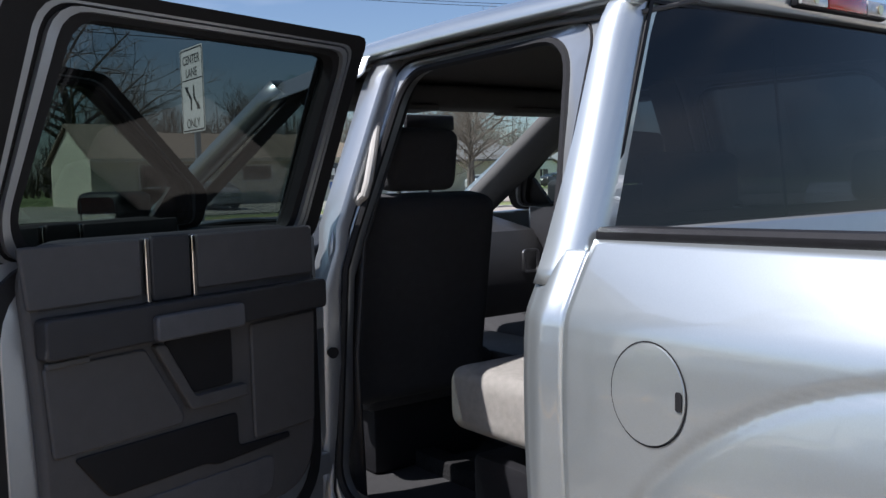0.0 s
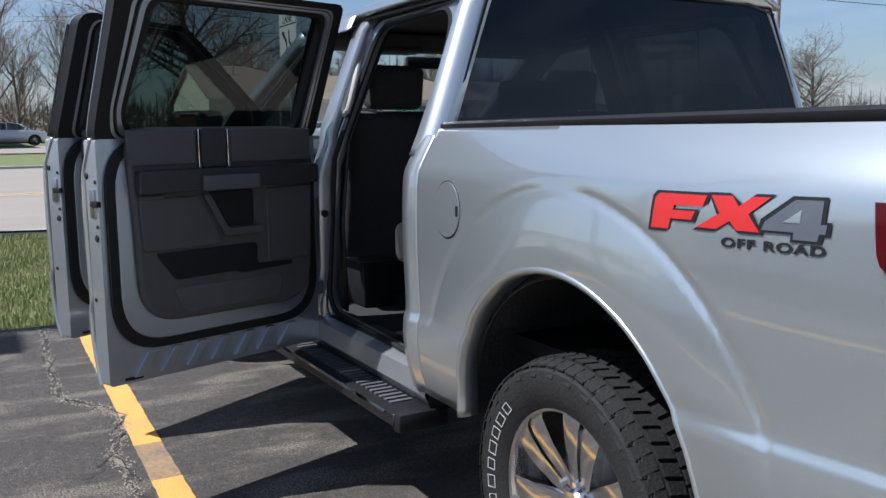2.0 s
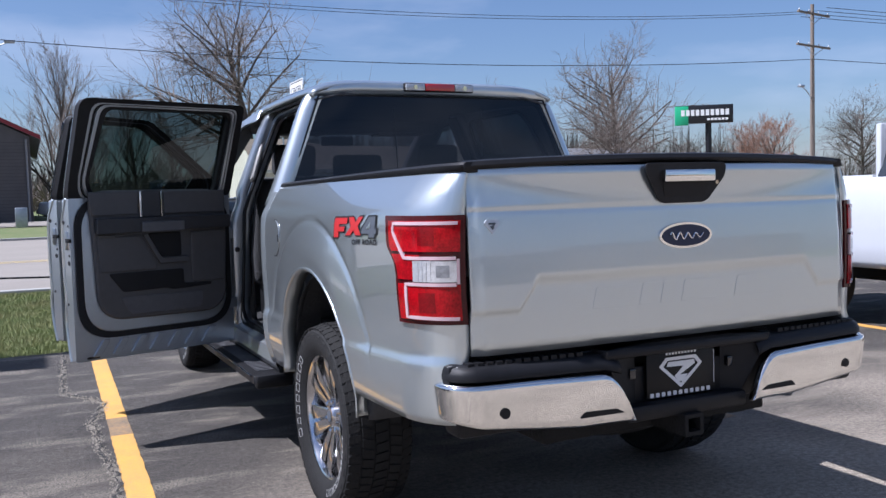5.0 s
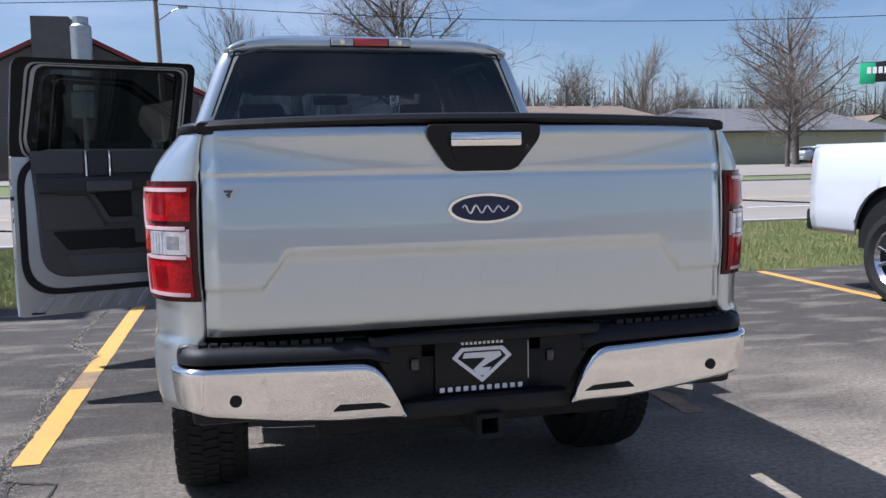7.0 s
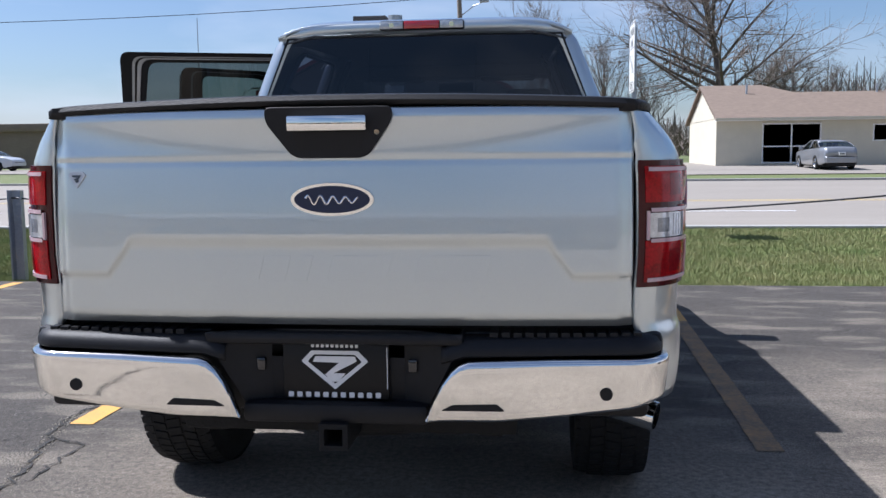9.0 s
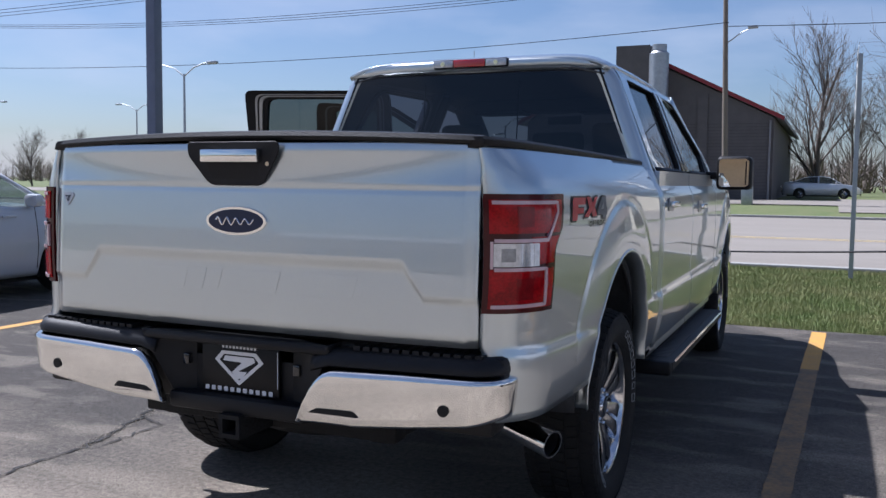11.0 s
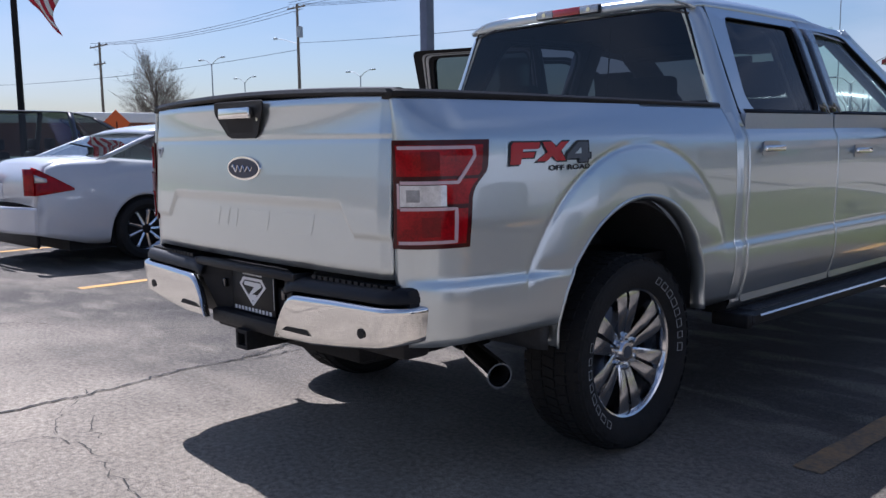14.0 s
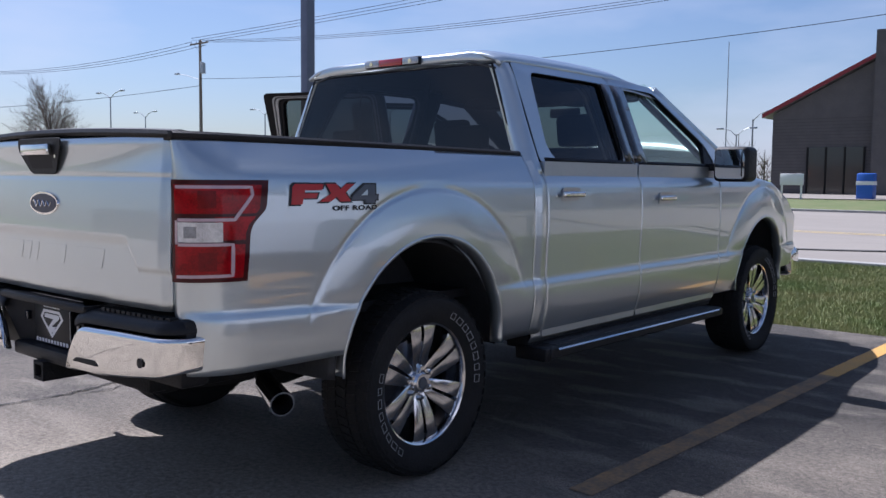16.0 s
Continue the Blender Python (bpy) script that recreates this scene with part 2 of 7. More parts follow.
def tube(points, r, n=8, bm=None, r2=None, cap=True):
    """A round bar along points, tapering from r to r2."""
    bm = bm or bmesh.new()
    pts = [Vector(p) for p in points]
    rings = []
    for i, p in enumerate(pts):
        d = (pts[min(i + 1, len(pts) - 1)] - pts[max(i - 1, 0)]).normalized()
        a = d.orthogonal().normalized() if i == 0 else (rings_a - d * rings_a.dot(d)).normalized()
        rings_a = a
        b = d.cross(a)
        rr = r + (r2 - r) * i / (len(pts) - 1) if r2 is not None else r
        rings.append([bm.verts.new(p + (a * math.cos(2 * math.pi * k / n) + b * math.sin(2 * math.pi * k / n)) * rr) for k in range(n)])
    for i in range(len(rings) - 1):
        for k in range(n):
            bm.faces.new([rings[i][k], rings[i][(k + 1) % n], rings[i + 1][(k + 1) % n], rings[i + 1][k]])
    if cap:
        bm.faces.new(rings[0][::-1])
        bm.faces.new(rings[-1])
    return bm


def slab(poly, depth, place, bm=None):
    """A flat outline with depth; place(u, v, w) puts each corner into the world."""
    bm = bm or bmesh.new()
    a = [bm.verts.new(place(u, v, 0)) for u, v in poly]
    b = [bm.verts.new(place(u, v, depth)) for u, v in poly]
    bm.faces.new(a)
    bm.faces.new(b[::-1])
    for i in range(len(poly)):
        bm.faces.new([a[i], b[i], b[(i + 1) % len(poly)], a[(i + 1) % len(poly)]])
    return bm


def lerp(table, x):
    """Straight lines between (x, value) pairs."""
    if x <= table[0][0]:
        return table[0][1]
    for (a, p), (b, q) in zip(table, table[1:]):
        if x <= b:
            return p + (q - p) * (x - a) / (b - a)
    return table[-1][1]


def steps(a, b, n):
    return [a + (b - a) * i / n for i in range(n + 1)]


def sstep(a, b, x):
    t = min(1, max(0, (x - a) / (b - a)))
    return t * t * (3 - 2 * t)


def rounded(x0, z0, x1, z1, r, n=4):
    """A rectangle with round corners, as an outline."""
    out = []
    for cx, cz, a0 in ((x1 - r, z0 + r, -90), (x1 - r, z1 - r, 0), (x0 + r, z1 - r, 90), (x0 + r, z0 + r, 180)):
        for i in range(n + 1):
            a = radians(a0 + 90 * i / n)
            out.append((cx + r * math.cos(a), cz + r * math.sin(a)))
    return out


def round_corners(poly, r, n=4):
    """Any outline with its corners rounded."""
    out, k = [], len(poly)
    for i in range(k):
        p, a, b = Vector(poly[i]), Vector(poly[i - 1]), Vector(poly[(i + 1) % k])
        d1, d2 = (a - p), (b - p)
        q = min(r, d1.length * .45, d2.length * .45)
        s, e = p + d1.normalized() * q, p + d2.normalized() * q
        for j in range(n + 1):
            t = j / n
            out.append(tuple(s * (1 - t) ** 2 + p * 2 * t * (1 - t) + e * t * t))
    return out


def ring(outer, inner, depth, place, bm=None):
    """The band between two outlines of as many corners, with depth."""
    bm = bm or bmesh.new()
    n = len(outer)
    o0, i0 = [bm.verts.new(place(u, v, 0)) for u, v in outer], [bm.verts.new(place(u, v, 0)) for u, v in inner]
    o1, i1 = [bm.verts.new(place(u, v, depth)) for u, v in outer], [bm.verts.new(place(u, v, depth)) for u, v in inner]
    for k in range(n):
        j = (k + 1) % n
        for q in ((o0[k], o0[j], i0[j], i0[k]), (o1[k], i1[k], i1[j], o1[j]), (o0[k], o1[k], o1[j], o0[j]), (i0[k], i0[j], i1[j], i1[k])):
            bm.faces.new(q)
    return bm

# ---- ground ----
def far_z(y):
    """The land rises gently beyond the road."""
    return lerp([(33.0, 0.0), (36.5, 0.03), (40.0, 0.22), (48.0, 0.42), (80.0, 0.6), (400.0, 1.5)], y)


def asphalt_material():
    """Old asphalt: pale and worn in the aisle, darker in the stalls, mottled, with stone showing."""
    m = bpy.data.materials.new("old_asphalt")
    m.use_nodes = True
    n, l = m.node_tree.nodes, m.node_tree.links
    b = n["Principled BSDF"]
    b.inputs["Roughness"].default_value = 0.85
    co, se = n.new("ShaderNodeTexCoord"), n.new("ShaderNodeSeparateXYZ")
    l.new(co.outputs["Object"], se.inputs[0])

    def noise(scale, detail, lo, hi, at=None):
        t, r = n.new("ShaderNodeTexNoise"), n.new("ShaderNodeMapRange")
        t.inputs["Scale"].default_value, t.inputs["Detail"].default_value = scale, detail
        r.inputs["From Min"].default_value, r.inputs["From Max"].default_value = 0.32, 0.68
        r.inputs["To Min"].default_value, r.inputs["To Max"].default_value = lo, hi
        l.new(at or co.outputs["Object"], t.inputs["Vector"])
        l.new(t.outputs["Fac"], r.inputs["Value"])
        return r.outputs["Result"]

    def math_node(op, a, c):
        k = n.new("ShaderNodeMath")
        k.operation = op
        l.new(a, k.inputs[0])
        l.new(c, k.inputs[1])
        return k.outputs[0]
    tilt = n.new("ShaderNodeMath")
    tilt.operation, tilt.inputs[1].default_value = 'MULTIPLY_ADD', -0.14
    l.new(se.outputs["X"], tilt.inputs[0])
    l.new(se.outputs["Y"], tilt.inputs[2])
    y = math_node('ADD', tilt.outputs[0], noise(0.5, 6, -1.1, 1.1))
    wear = n.new("ShaderNodeMapRange")
    wear.inputs["From Min"].default_value, wear.inputs["From Max"].default_value = -0.5, 2.4
    l.new(y, wear.inputs["Value"])
    ra = n.new("ShaderNodeValToRGB")
    ra.color_ramp.elements[0].color, ra.color_ramp.elements[1].color = (0.345, 0.292, 0.230, 1), (0.053, 0.0455, 0.0385, 1)
    l.new(wear.outputs["Result"], ra.inputs["Fac"])
    tone = math_node('MULTIPLY', math_node('MULTIPLY', noise(1.6, 8, 0.84, 1.16), noise(40, 10, 0.66, 1.34)), noise(170, 3, 0.60, 1.40))
    hs = n.new("ShaderNodeHueSaturation")
    l.new(ra.outputs["Color"], hs.inputs["Color"])
    l.new(tone, hs.inputs["Value"])
    # ragged worn patches where the binder is gone and pale stone shows
    drawn = n.new("ShaderNodeMapping")
    drawn.inputs["Scale"].default_value, drawn.inputs["Rotation"].default_value = (1.5, 4.2, 1), (0, 0, radians(24))
    l.new(co.outputs["Object"], drawn.inputs["Vector"])
    bare = math_node('MULTIPLY', noise(1.0, 10, -1.2, 1.4, drawn.outputs["Vector"]), noise(110, 4, -0.45, 1.35))
    cl = n.new("ShaderNodeMapRange")
    cl.inputs["From Min"].default_value, cl.inputs["From Max"].default_value, cl.inputs["To Max"].default_value = 0.12, 0.85, 0.62
    l.new(bare, cl.inputs["Value"])
    pale = n.new("ShaderNodeMixRGB")
    pale.inputs["Color2"].default_value = (0.33, 0.285, 0.225, 1)
    l.new(cl.outputs["Result"], pale.inputs["Fac"])
    l.new(hs.outputs["Color"], pale.inputs["Color1"])
    # single stones, and dark pits between them
    vo = n.new("ShaderNodeTexVoronoi")
    vo.inputs["Scale"].default_value = 115
    l.new(co.outputs["Object"], vo.inputs["Vector"])
    spot = n.new("ShaderNodeMapRange")
    spot.inputs["From Min"].default_value, spot.inputs["From Max"].default_value = 0.36, 0.20
    l.new(vo.outputs["Distance"], spot.inputs["Value"])
    stones = math_node('MULTIPLY', math_node('MULTIPLY', spot.outputs["Result"], noise(1.9, 6, 0.05, 0.6)), noise(26, 3, 0.0, 1.0))
    mx = n.new("ShaderNodeMixRGB")
    mx.inputs["Color2"].default_value = (0.52, 0.48, 0.41, 1)
    l.new(stones, mx.inputs["Fac"])
    l.new(pale.outputs["Color"], mx.inputs["Color1"])
    l.new(mx.outputs["Color"], b.inputs["Base Color"])
    bu = n.new("ShaderNodeBump")
    bu.inputs["Strength"].default_value, bu.inputs["Distance"].default_value = 0.9, 0.008
    l.new(math_node('ADD', noise(170, 4, 0, 1), noise(14, 6, 0, 0.8)), bu.inputs["Height"])
    l.new(bu.outputs["Normal"], b.inputs["Normal"])
    return m


ASPHALT = asphalt_material()
ROAD = mat("worn_concrete_road", (0.185, 0.165, 0.141), 0.85, color2=(0.222, 0.20, 0.172), scale=0.4, bump=0.3, bump_scale=90, stretch=(0.25, 1, 1))
SOIL = mat("grass_soil", (0.076, 0.112, 0.030), 0.95, color2=(0.125, 0.13, 0.052), scale=1.1, bump=0.8, bump_scale=70, detail=9)
YELLOW = mat("worn_yellow_line", (0.55, 0.29, 0.05), 0.75, color2=(0.40, 0.235, 0.07), scale=5, bump=0.5, bump_scale=160, detail=9)
YELLOW_PALE = mat("faded_yellow_line", (0.50, 0.36, 0.12), 0.8, color2=(0.42, 0.34, 0.20), scale=4, detail=9)
# worn paint; on the right-hand line its dullness also carries the truck's shade
YELLOW_WORN_SHADED = mat("worn_and_shaded_line", (0.30, 0.185, 0.08), 0.85, color2=(0.12, 0.095, 0.07), scale=5, bump=0.5, bump_scale=160, detail=9)
CURB = mat("concrete_kerb", (0.34, 0.33, 0.31), 0.85, vary=0.2, scale=4, bump=0.4, bump_scale=90)

bm = bmesh.new()
xs = [-900, -300, -120, -60, -40, -20, 0, 20, 40, 60, 120, 300, 900]
sheet(lambda x, y: Vector((x, y, -0.03 + (far_z(y) if y > 33 else 0))), xs, [-900, -200, -60, -30, 0, 6, 13, 33, 36.5, 40, 48, 60, 80, 120, 200, 400, 1200], bm)
tagged(part("ground", bm, SOIL), "dry spring grass and soil reaching the horizon", "ground", kind="structure")
bm = bmesh.new()
sheet(lambda x, y: Vector((x, y, 0.0)), [-60, -30, -15, -8, 0, 8, 15, 30, 60], [-60, -20, -5, 0, 3, 6.3], bm)
tagged(part("pavement", bm, ASPHALT), "patched grey asphalt parking lot", "parking lot", kind="structure")
bm = bmesh.new()
sheet(lambda x, y: Vector((x, y, 0.0 + 0.0)), [-400, -100, -30, 0, 30, 100, 400], [12.9, 20, 28, 36.4], bm)
tagged(part("road", bm, ROAD), "wide pale worn road", "road", kind="structure")
bm = bmesh.new()
sheet(lambda x, y: Vector((x, y, far_z(y) + 0.012)), [2, 20, 45, 70], [39.5, 42, 46, 54, 60], bm)
sheet(lambda x, y: Vector((x, y, far_z(y) + 0.012)), [-70, -40, -20, 2], [45.5, 48, 51, 54.9], bm)
tagged(part("pavement_far", bm, ROAD), "pale parking apron across the road", "parking lot", kind="structure")
for y0 in (12.82, 36.4):
    tagged(part("kerb", boxed((-400, y0, -0.05), (400, y0 + 0.16, 0.10 if y0 > 20 else 0.035), 0.02), CURB), "weathered concrete kerb beside the road", "kerb", kind="structure")
for y0 in (20.9, 21.35):
    tagged(part("lane_line", boxed((-300, y0, 0.001), (300, y0 + 0.14, 0.005)), YELLOW_PALE), "faded yellow centre line", "road marking", kind="structure")
for i in range(14):
    tagged(part("lane_dash", boxed((-60 + i * 9, 17.0, 0.001), (-57 + i * 9, 17.11, 0.005)), WHITE_INK), "white lane dash", "road marking", group="white lane dashes on the road", kind="structure")


def ragged_strip(x0, y0, x1, y1, w, z, seed, gaps=()):
    """A painted line with frayed edges."""
    rnd = random.Random(seed)
    n = int(abs(y1 - y0) / 0.05) + 1
    bm = bmesh.new()
    prev = None
    for i in range(n + 1):
        t = i / n
        y = y0 + (y1 - y0) * t
        cx = x0 + (x1 - x0) * t
        if any(a < y < b for a, b in gaps):
            prev = None
            continue
        a = bm.verts.new((cx - w / 2 + rnd.uniform(-.003, .003), y, z))
        b = bm.verts.new((cx + w / 2 + rnd.uniform(-.003, .003), y, z))
        if prev:
            bm.faces.new([prev[0], prev[1], b, a])
        prev = (a, b)
    return bm


for k, (xa, xb) in enumerate(((-1.64, -1.535), (1.55, 1.66), (4.86, 5.08), (-4.75, -4.80), (-8.1, -8.15), (8.3, 8.5), (-11.4, -11.5), (11.8, 12.0))):
    lo = 1.64 if k == 0 else (1.5 if k == 1 else 1.2)
    if k == 0:
        tagged(part("stall_line", ragged_strip(-1.609, 2.98, -1.599, 3.44, 0.12, 0.0038, 41), YELLOW_WORN_SHADED), "worn-through patch of a yellow stall line", "parking line", group="yellow stall lines", kind="structure")
    # near stretch: wear plus the truck's shadow in the colour, sunlit end stays yellow
    if k == 1:
        tagged(part("stall_line", ragged_strip(xa, lo, xa + (xb - xa) * 0.62, 4.45, 0.115, 0.004, 40), YELLOW_WORN_SHADED), "worn yellow parking stall line, coloured darker where the truck's shadow lies", "parking line", group="yellow stall lines", kind="structure")
        xa, lo = xa + (xb - xa) * 0.62, 4.45
    tagged(part("stall_line", ragged_strip(xa, lo, xb, 6.2, 0.12, 0.004, k, ((3.0, 3.42),) if k == 0 else ()), YELLOW), "worn yellow parking stall line on asphalt", "parking line", group="yellow stall lines", kind="structure")

# ---- the silver pickup: x to its passenger side, y ahead, rear bumper at y = 0 ----
truck = thing("pickup_truck", "silver crew-cab pickup with two open driver-side doors, parked on asphalt", "pickup truck")
PROFILE = [(0.44, .925), (0.50, .947), (0.56, .966), (0.62, .980), (0.68, .9885), (0.72, .9895), (0.75, .9885), (0.766, .986), (0.777, .981), (0.787, .978), (0.80, .9775),
           (0.86, .979), (1.0, .985), (1.12, .985), (1.20, .982), (1.243, .978), (1.258, .974), (1.272, .967), (1.30, .952), (1.33, .935), (1.37, .909), (1.40, .886)]
BELT = 1.365


def body_x(y, z):
    """Half the truck's width at a place of its side."""
    # both creases climb a little towards the tail
    q = z - lerp([(0.10, 0.036), (0.75, 0.014), (1.6, 0.0)], y) * sstep(0.62, 0.76, z) * sstep(1.05, 0.90, z) - lerp([(0.3, 0.022), (1.35, 0.004), (2.0, -0.006)], y) * sstep(1.12, 1.22, z) * sstep(1.40, 1.30, z)
    x = lerp(PROFILE, q)
    if y < 1:
        x -= 0.042 * (1 - y) ** 2
    if y < 0.31:
        x -= lerp([(1.25, 0.132), (1.30, 0.120), (1.36, 0.079), (1.402, 0.050)], z) * (1 - math.sqrt(max(0, 1 - min(1, (0.31 - y) / 0.2) ** 2)))
    if y > 4.5:
        x -= 0.08 * ((y - 4.5) / 1.3) ** 2
    for yc in (1.228, 4.925):
        d = math.hypot(y - yc, z - 0.53)
        k = sstep(0.69, 0.87, z)
        t = min(1, max(0, (0.700 - d) / 0.15))
        x += (0.018 * (1 - (1 - t) ** 1.5) - 0.0052 * math.exp(-((d - 0.705) / 0.009) ** 2)) * k * sstep(1.29, 1.24, z)
    return x


def green_x(z):
    """Half the cab's width at the windows."""
    return lerp([(1.30, .955), (1.365, .925), (1.80, .752), (1.845, .725), (1.875, .695)], z)


ARCHES = ((1.228, 0.492, 0.538), (4.925, 0.478, 0.53))


def arch_z(y, low):
    z = low
    for yc, r, zc in ARCHES:
        if abs(y - yc) < r:
            z = max(z, zc + math.sqrt(r * r - (y - yc) ** 2))
    return z


LEVELS = sorted({0.46, 0.49, 0.515, 0.55, 0.585, 0.605, 0.63, 0.66, 0.69, 0.715, 0.735, 0.755, 0.765, 0.775, 0.785, 0.795, *[round(0.805 + 0.010 * i, 4) for i in range(44)], 1.255, 1.275, 1.30, 1.32, 1.34, 1.36, 1.375, 1.39, 1.40})


def arch_ys(lo, hi, extra):
    ys = set(extra)
    for yc, r, zc in ARCHES:
        for i in range(41):
            ys.add(round(yc - r * math.cos(math.pi * i / 40), 4))
        for i in range(49):
            ys.add(round(yc - 0.702 * math.cos(math.pi * i / 48), 4))
    ys = sorted(y for y in ys | {lo, hi} if lo <= y <= hi)
    return [y for i, y in enumerate(ys) if i == 0 or i == len(ys) - 1 or y - ys[i - 1] > 0.002]


def side_skin(s, y0, y1, low, top, extra=(), off=Vector((0, 0, 0)), shape=None):
    """A body panel of one side. low(y): its lower edge; top(y): its upper edge."""
    ys = arch_ys(y0, y1, [*extra, *steps(y0, y1, max(4, int((y1 - y0) / 0.013)))])
    fx = shape or body_x

    def f(y, z):
        z = min(max(z, arch_z(y, low(y))), top(y))
        return Vector((s * fx(y, z), y, z)) - off
    return sheet(f, ys, LEVELS)


def bed_low(y):
    return 0.605 if y < 1.3 else 0.515


REAR_WRAP = [0.31 - 0.2 * math.cos(math.pi / 2 * i / 10) for i in range(11)]
for s in (-1, 1):
    part("bed_side", side_skin(s, 0.11, 1.965, bed_low, lambda y: 1.402 - 0.009 * y, REAR_WRAP), PAINT, truck, thick=0.012, smooth=60)
    # rolled lip of the wheel opening, and the dark liner behind it
    for (yc, r, zc), name in zip(ARCHES, ("rear", "front")):
        angs = steps(-0.05, math.pi + 0.05, 64)
        fold = ((0.0022, 0.011), (0.0028, 0.001), (-0.004, -0.008), (-0.03, -0.010), (-0.06, -0.010))
        part("wheel_arch_lip", sheet(lambda a, k: Vector((s * (body_x(yc + (r + 0.004) * math.cos(a), max(0.6, zc + (r + 0.004) * math.sin(a))) + fold[k][0]),
             yc + (r + fold[k][1]) * math.cos(a), zc + (r + fold[k][1]) * math.sin(a))), angs, range(5)), PAINT, truck, thick=0.004, smooth=60)
        part("wheel_liner", sheet(lambda a, k: Vector((s * (0.93, 0.90, 0.7, 0.45, 0.42, 0.42)[k], yc + (0.505, 0.52, 0.53, 0.53, 0.4, 0.0)[k] * math.cos(a),
             0.5 + (0.505, 0.535, 0.54, 0.54, 0.4, 0.0)[k] * math.sin(a))), steps(0.0, math.pi, 36), range(6)), LINER, truck, "dark plastic wheel liner", thick=0.004)
    # rail cap
    part("bed_rail_cap", sheet(lambda y, k: Vector((s * (body_x(max(y, 0.112), 1.402) + (0.008, 0.008, -0.002, -0.06, -0.075, -0.075)[k]), y,
         1.402 - 0.009 * y + ((-0.006, 0.014, 0.022, 0.022, 0.012, -0.03)[k] if y > 0.11 else (-0.006, -0.006, -0.01, -0.01, -0.02, -0.03)[k]))),
         [0.106, 0.112, 0.118, 0.127, 0.14, 0.16, 0.19, 0.24, *steps(0.31, 1.965, 18)], range(6)), BLACK, truck, "black plastic bed rail cap", thick=0.003)
    part("bed_inner_wall", boxed((s * 0.66 if s > 0 else -0.80, 0.13, 1.06), (0.80 if s > 0 else s * 0.66, 1.93, 1.39), 0.02), PAINT_IN_SHADED, truck)
part("bed_floor", boxed((-0.8, 0.1, 0.72), (0.8, 1.93, 0.76)), BLACK, truck, "black bed liner")
part("bed_front_wall", boxed((-0.80, 1.91, 0.75), (0.80, 1.95, 1.40), 0.01), PAINT_IN_SHADED, truck)

# tailgate
def gate_y(x, z):
    # slope grows evenly from the lower edge to the crease
    y = 0.0490 + 0.0195 * (max(0, min(z, 1.258) - 0.84) / 0.418) ** 1.7 + lerp([(1.258, 0.0), (1.266, .0018), (1.274, .0018), (1.282, .0004)], z)
    a = abs(x)
    if z > 1.282:
        # hollow under the spoiler lip, deepest in the middle and fading out towards the ends
        turn = 1.287 + 0.085 * (a / 0.75) ** 2
        q = min(z, 1.385)
        y += 1.05 * ((1.282 - turn) ** 2 - (q - turn) ** 2)
        if z > 1.385:
            y += 0.5 * (z - 1.385) ** 1.2
    # lower field stepped in, its edge higher in the middle with slanting ends
    edge = lerp([(0.585, 1.035), (0.65, 0.95)], a)
    soft = lerp([(0.575, 0.030), (0.60, 0.012)], a)
    y += 0.011 * sstep(edge + soft, edge - 0.006, z)
    return y + 0.028 * (x / 0.8) ** 2 + 0.014 * sstep(0.765, 0.808, a)


gz = sorted({0.82, 0.86, *[round(0.88 + 0.008 * i, 4) for i in range(26)], *[round(1.09 + 0.01 * i, 4) for i in range(17)], 1.258, 1.264, 1.268, 1.272, 1.278, *[round(1.284 + 0.008 * i, 4) for i in range(13)], 1.387, 1.395, 1.405, 1.41})
tailgate = part("tailgate", sheet(lambda x, z: Vector((x, gate_y(x, z), z)), sorted({*steps(-0.810, 0.810, 56), *[s * (0.765 + 0.0075 * i) for s in (-1, 1) for i in range(6)], *[s * (0.57 + d) for s in (-1, 1) for d in [i * 0.005 - .02 for i in range(24)]]}), gz), PAINT, truck, thick=0.02, smooth=40)
part("tailgate_cap", sheet(lambda x, k: Vector((x, gate_y(min(abs(x), 0.79), 1.41) + (-0.004, -0.006, 0.0, 0.03, 0.06, 0.06)[k], 1.401 + 0.019 * (1 - (x / 0.8) ** 2)
     + ((-0.002, 0.010, 0.021, 0.025, 0.020, -0.03)[k] if abs(x) < 0.806 else -0.012))), [-0.808, *steps(-0.804, 0.804, 32), 0.808], range(6)), BLACK, tailgate, "black plastic cap moulding", thick=0.003)
# black panel painting in the shade of the gaps round the gate
part("gate_gap", boxed((-0.83, 0.155, 0.80), (0.83, 0.175, 1.40)), SEAL_AND_SHADE, tailgate)


def on_gate(x, z, w):
    return Vector((x, gate_y(x, z) - w, z))


bezel = round_corners([(-0.175, 1.412), (-0.172, 1.372), (-0.108, 1.285), (-0.085, 1.275), (0.085, 1.275), (0.108, 1.285), (0.172, 1.372), (0.175, 1.412)], 0.02)
bz = part("handle_bezel", slab(bezel, 0.006, lambda u, v, w: Vector((u, 0.050 + max(0, 1.36 - v) * 0.22 - w, v))), BLACK, tailgate, "black plastic handle surround", bevel=0.002)
# flat black patch paints the shade of the handle's hollow
part("handle_pocket", slab(round_corners([(-0.10, 1.345), (-0.085, 1.297), (0.085, 1.297), (0.10, 1.345)], 0.01), 0.002, lambda u, v, w: Vector((u, 0.046 + max(0, 1.36 - v) * 0.22 - w, v))), SEAL_AND_SHADE, tailgate)
part("handle_bar", boxed((-0.108, 0.022, 1.347), (0.108, 0.046, 1.389), 0.006), CHROME, tailgate, "chrome tailgate handle")
part("key_lock", lathe([(0, 0), (0, 0.007), (0.004, 0.006), (0.004, 0)], 14, 'Y', at=(0.132, 0.044, 1.343)), CHROME, tailgate)
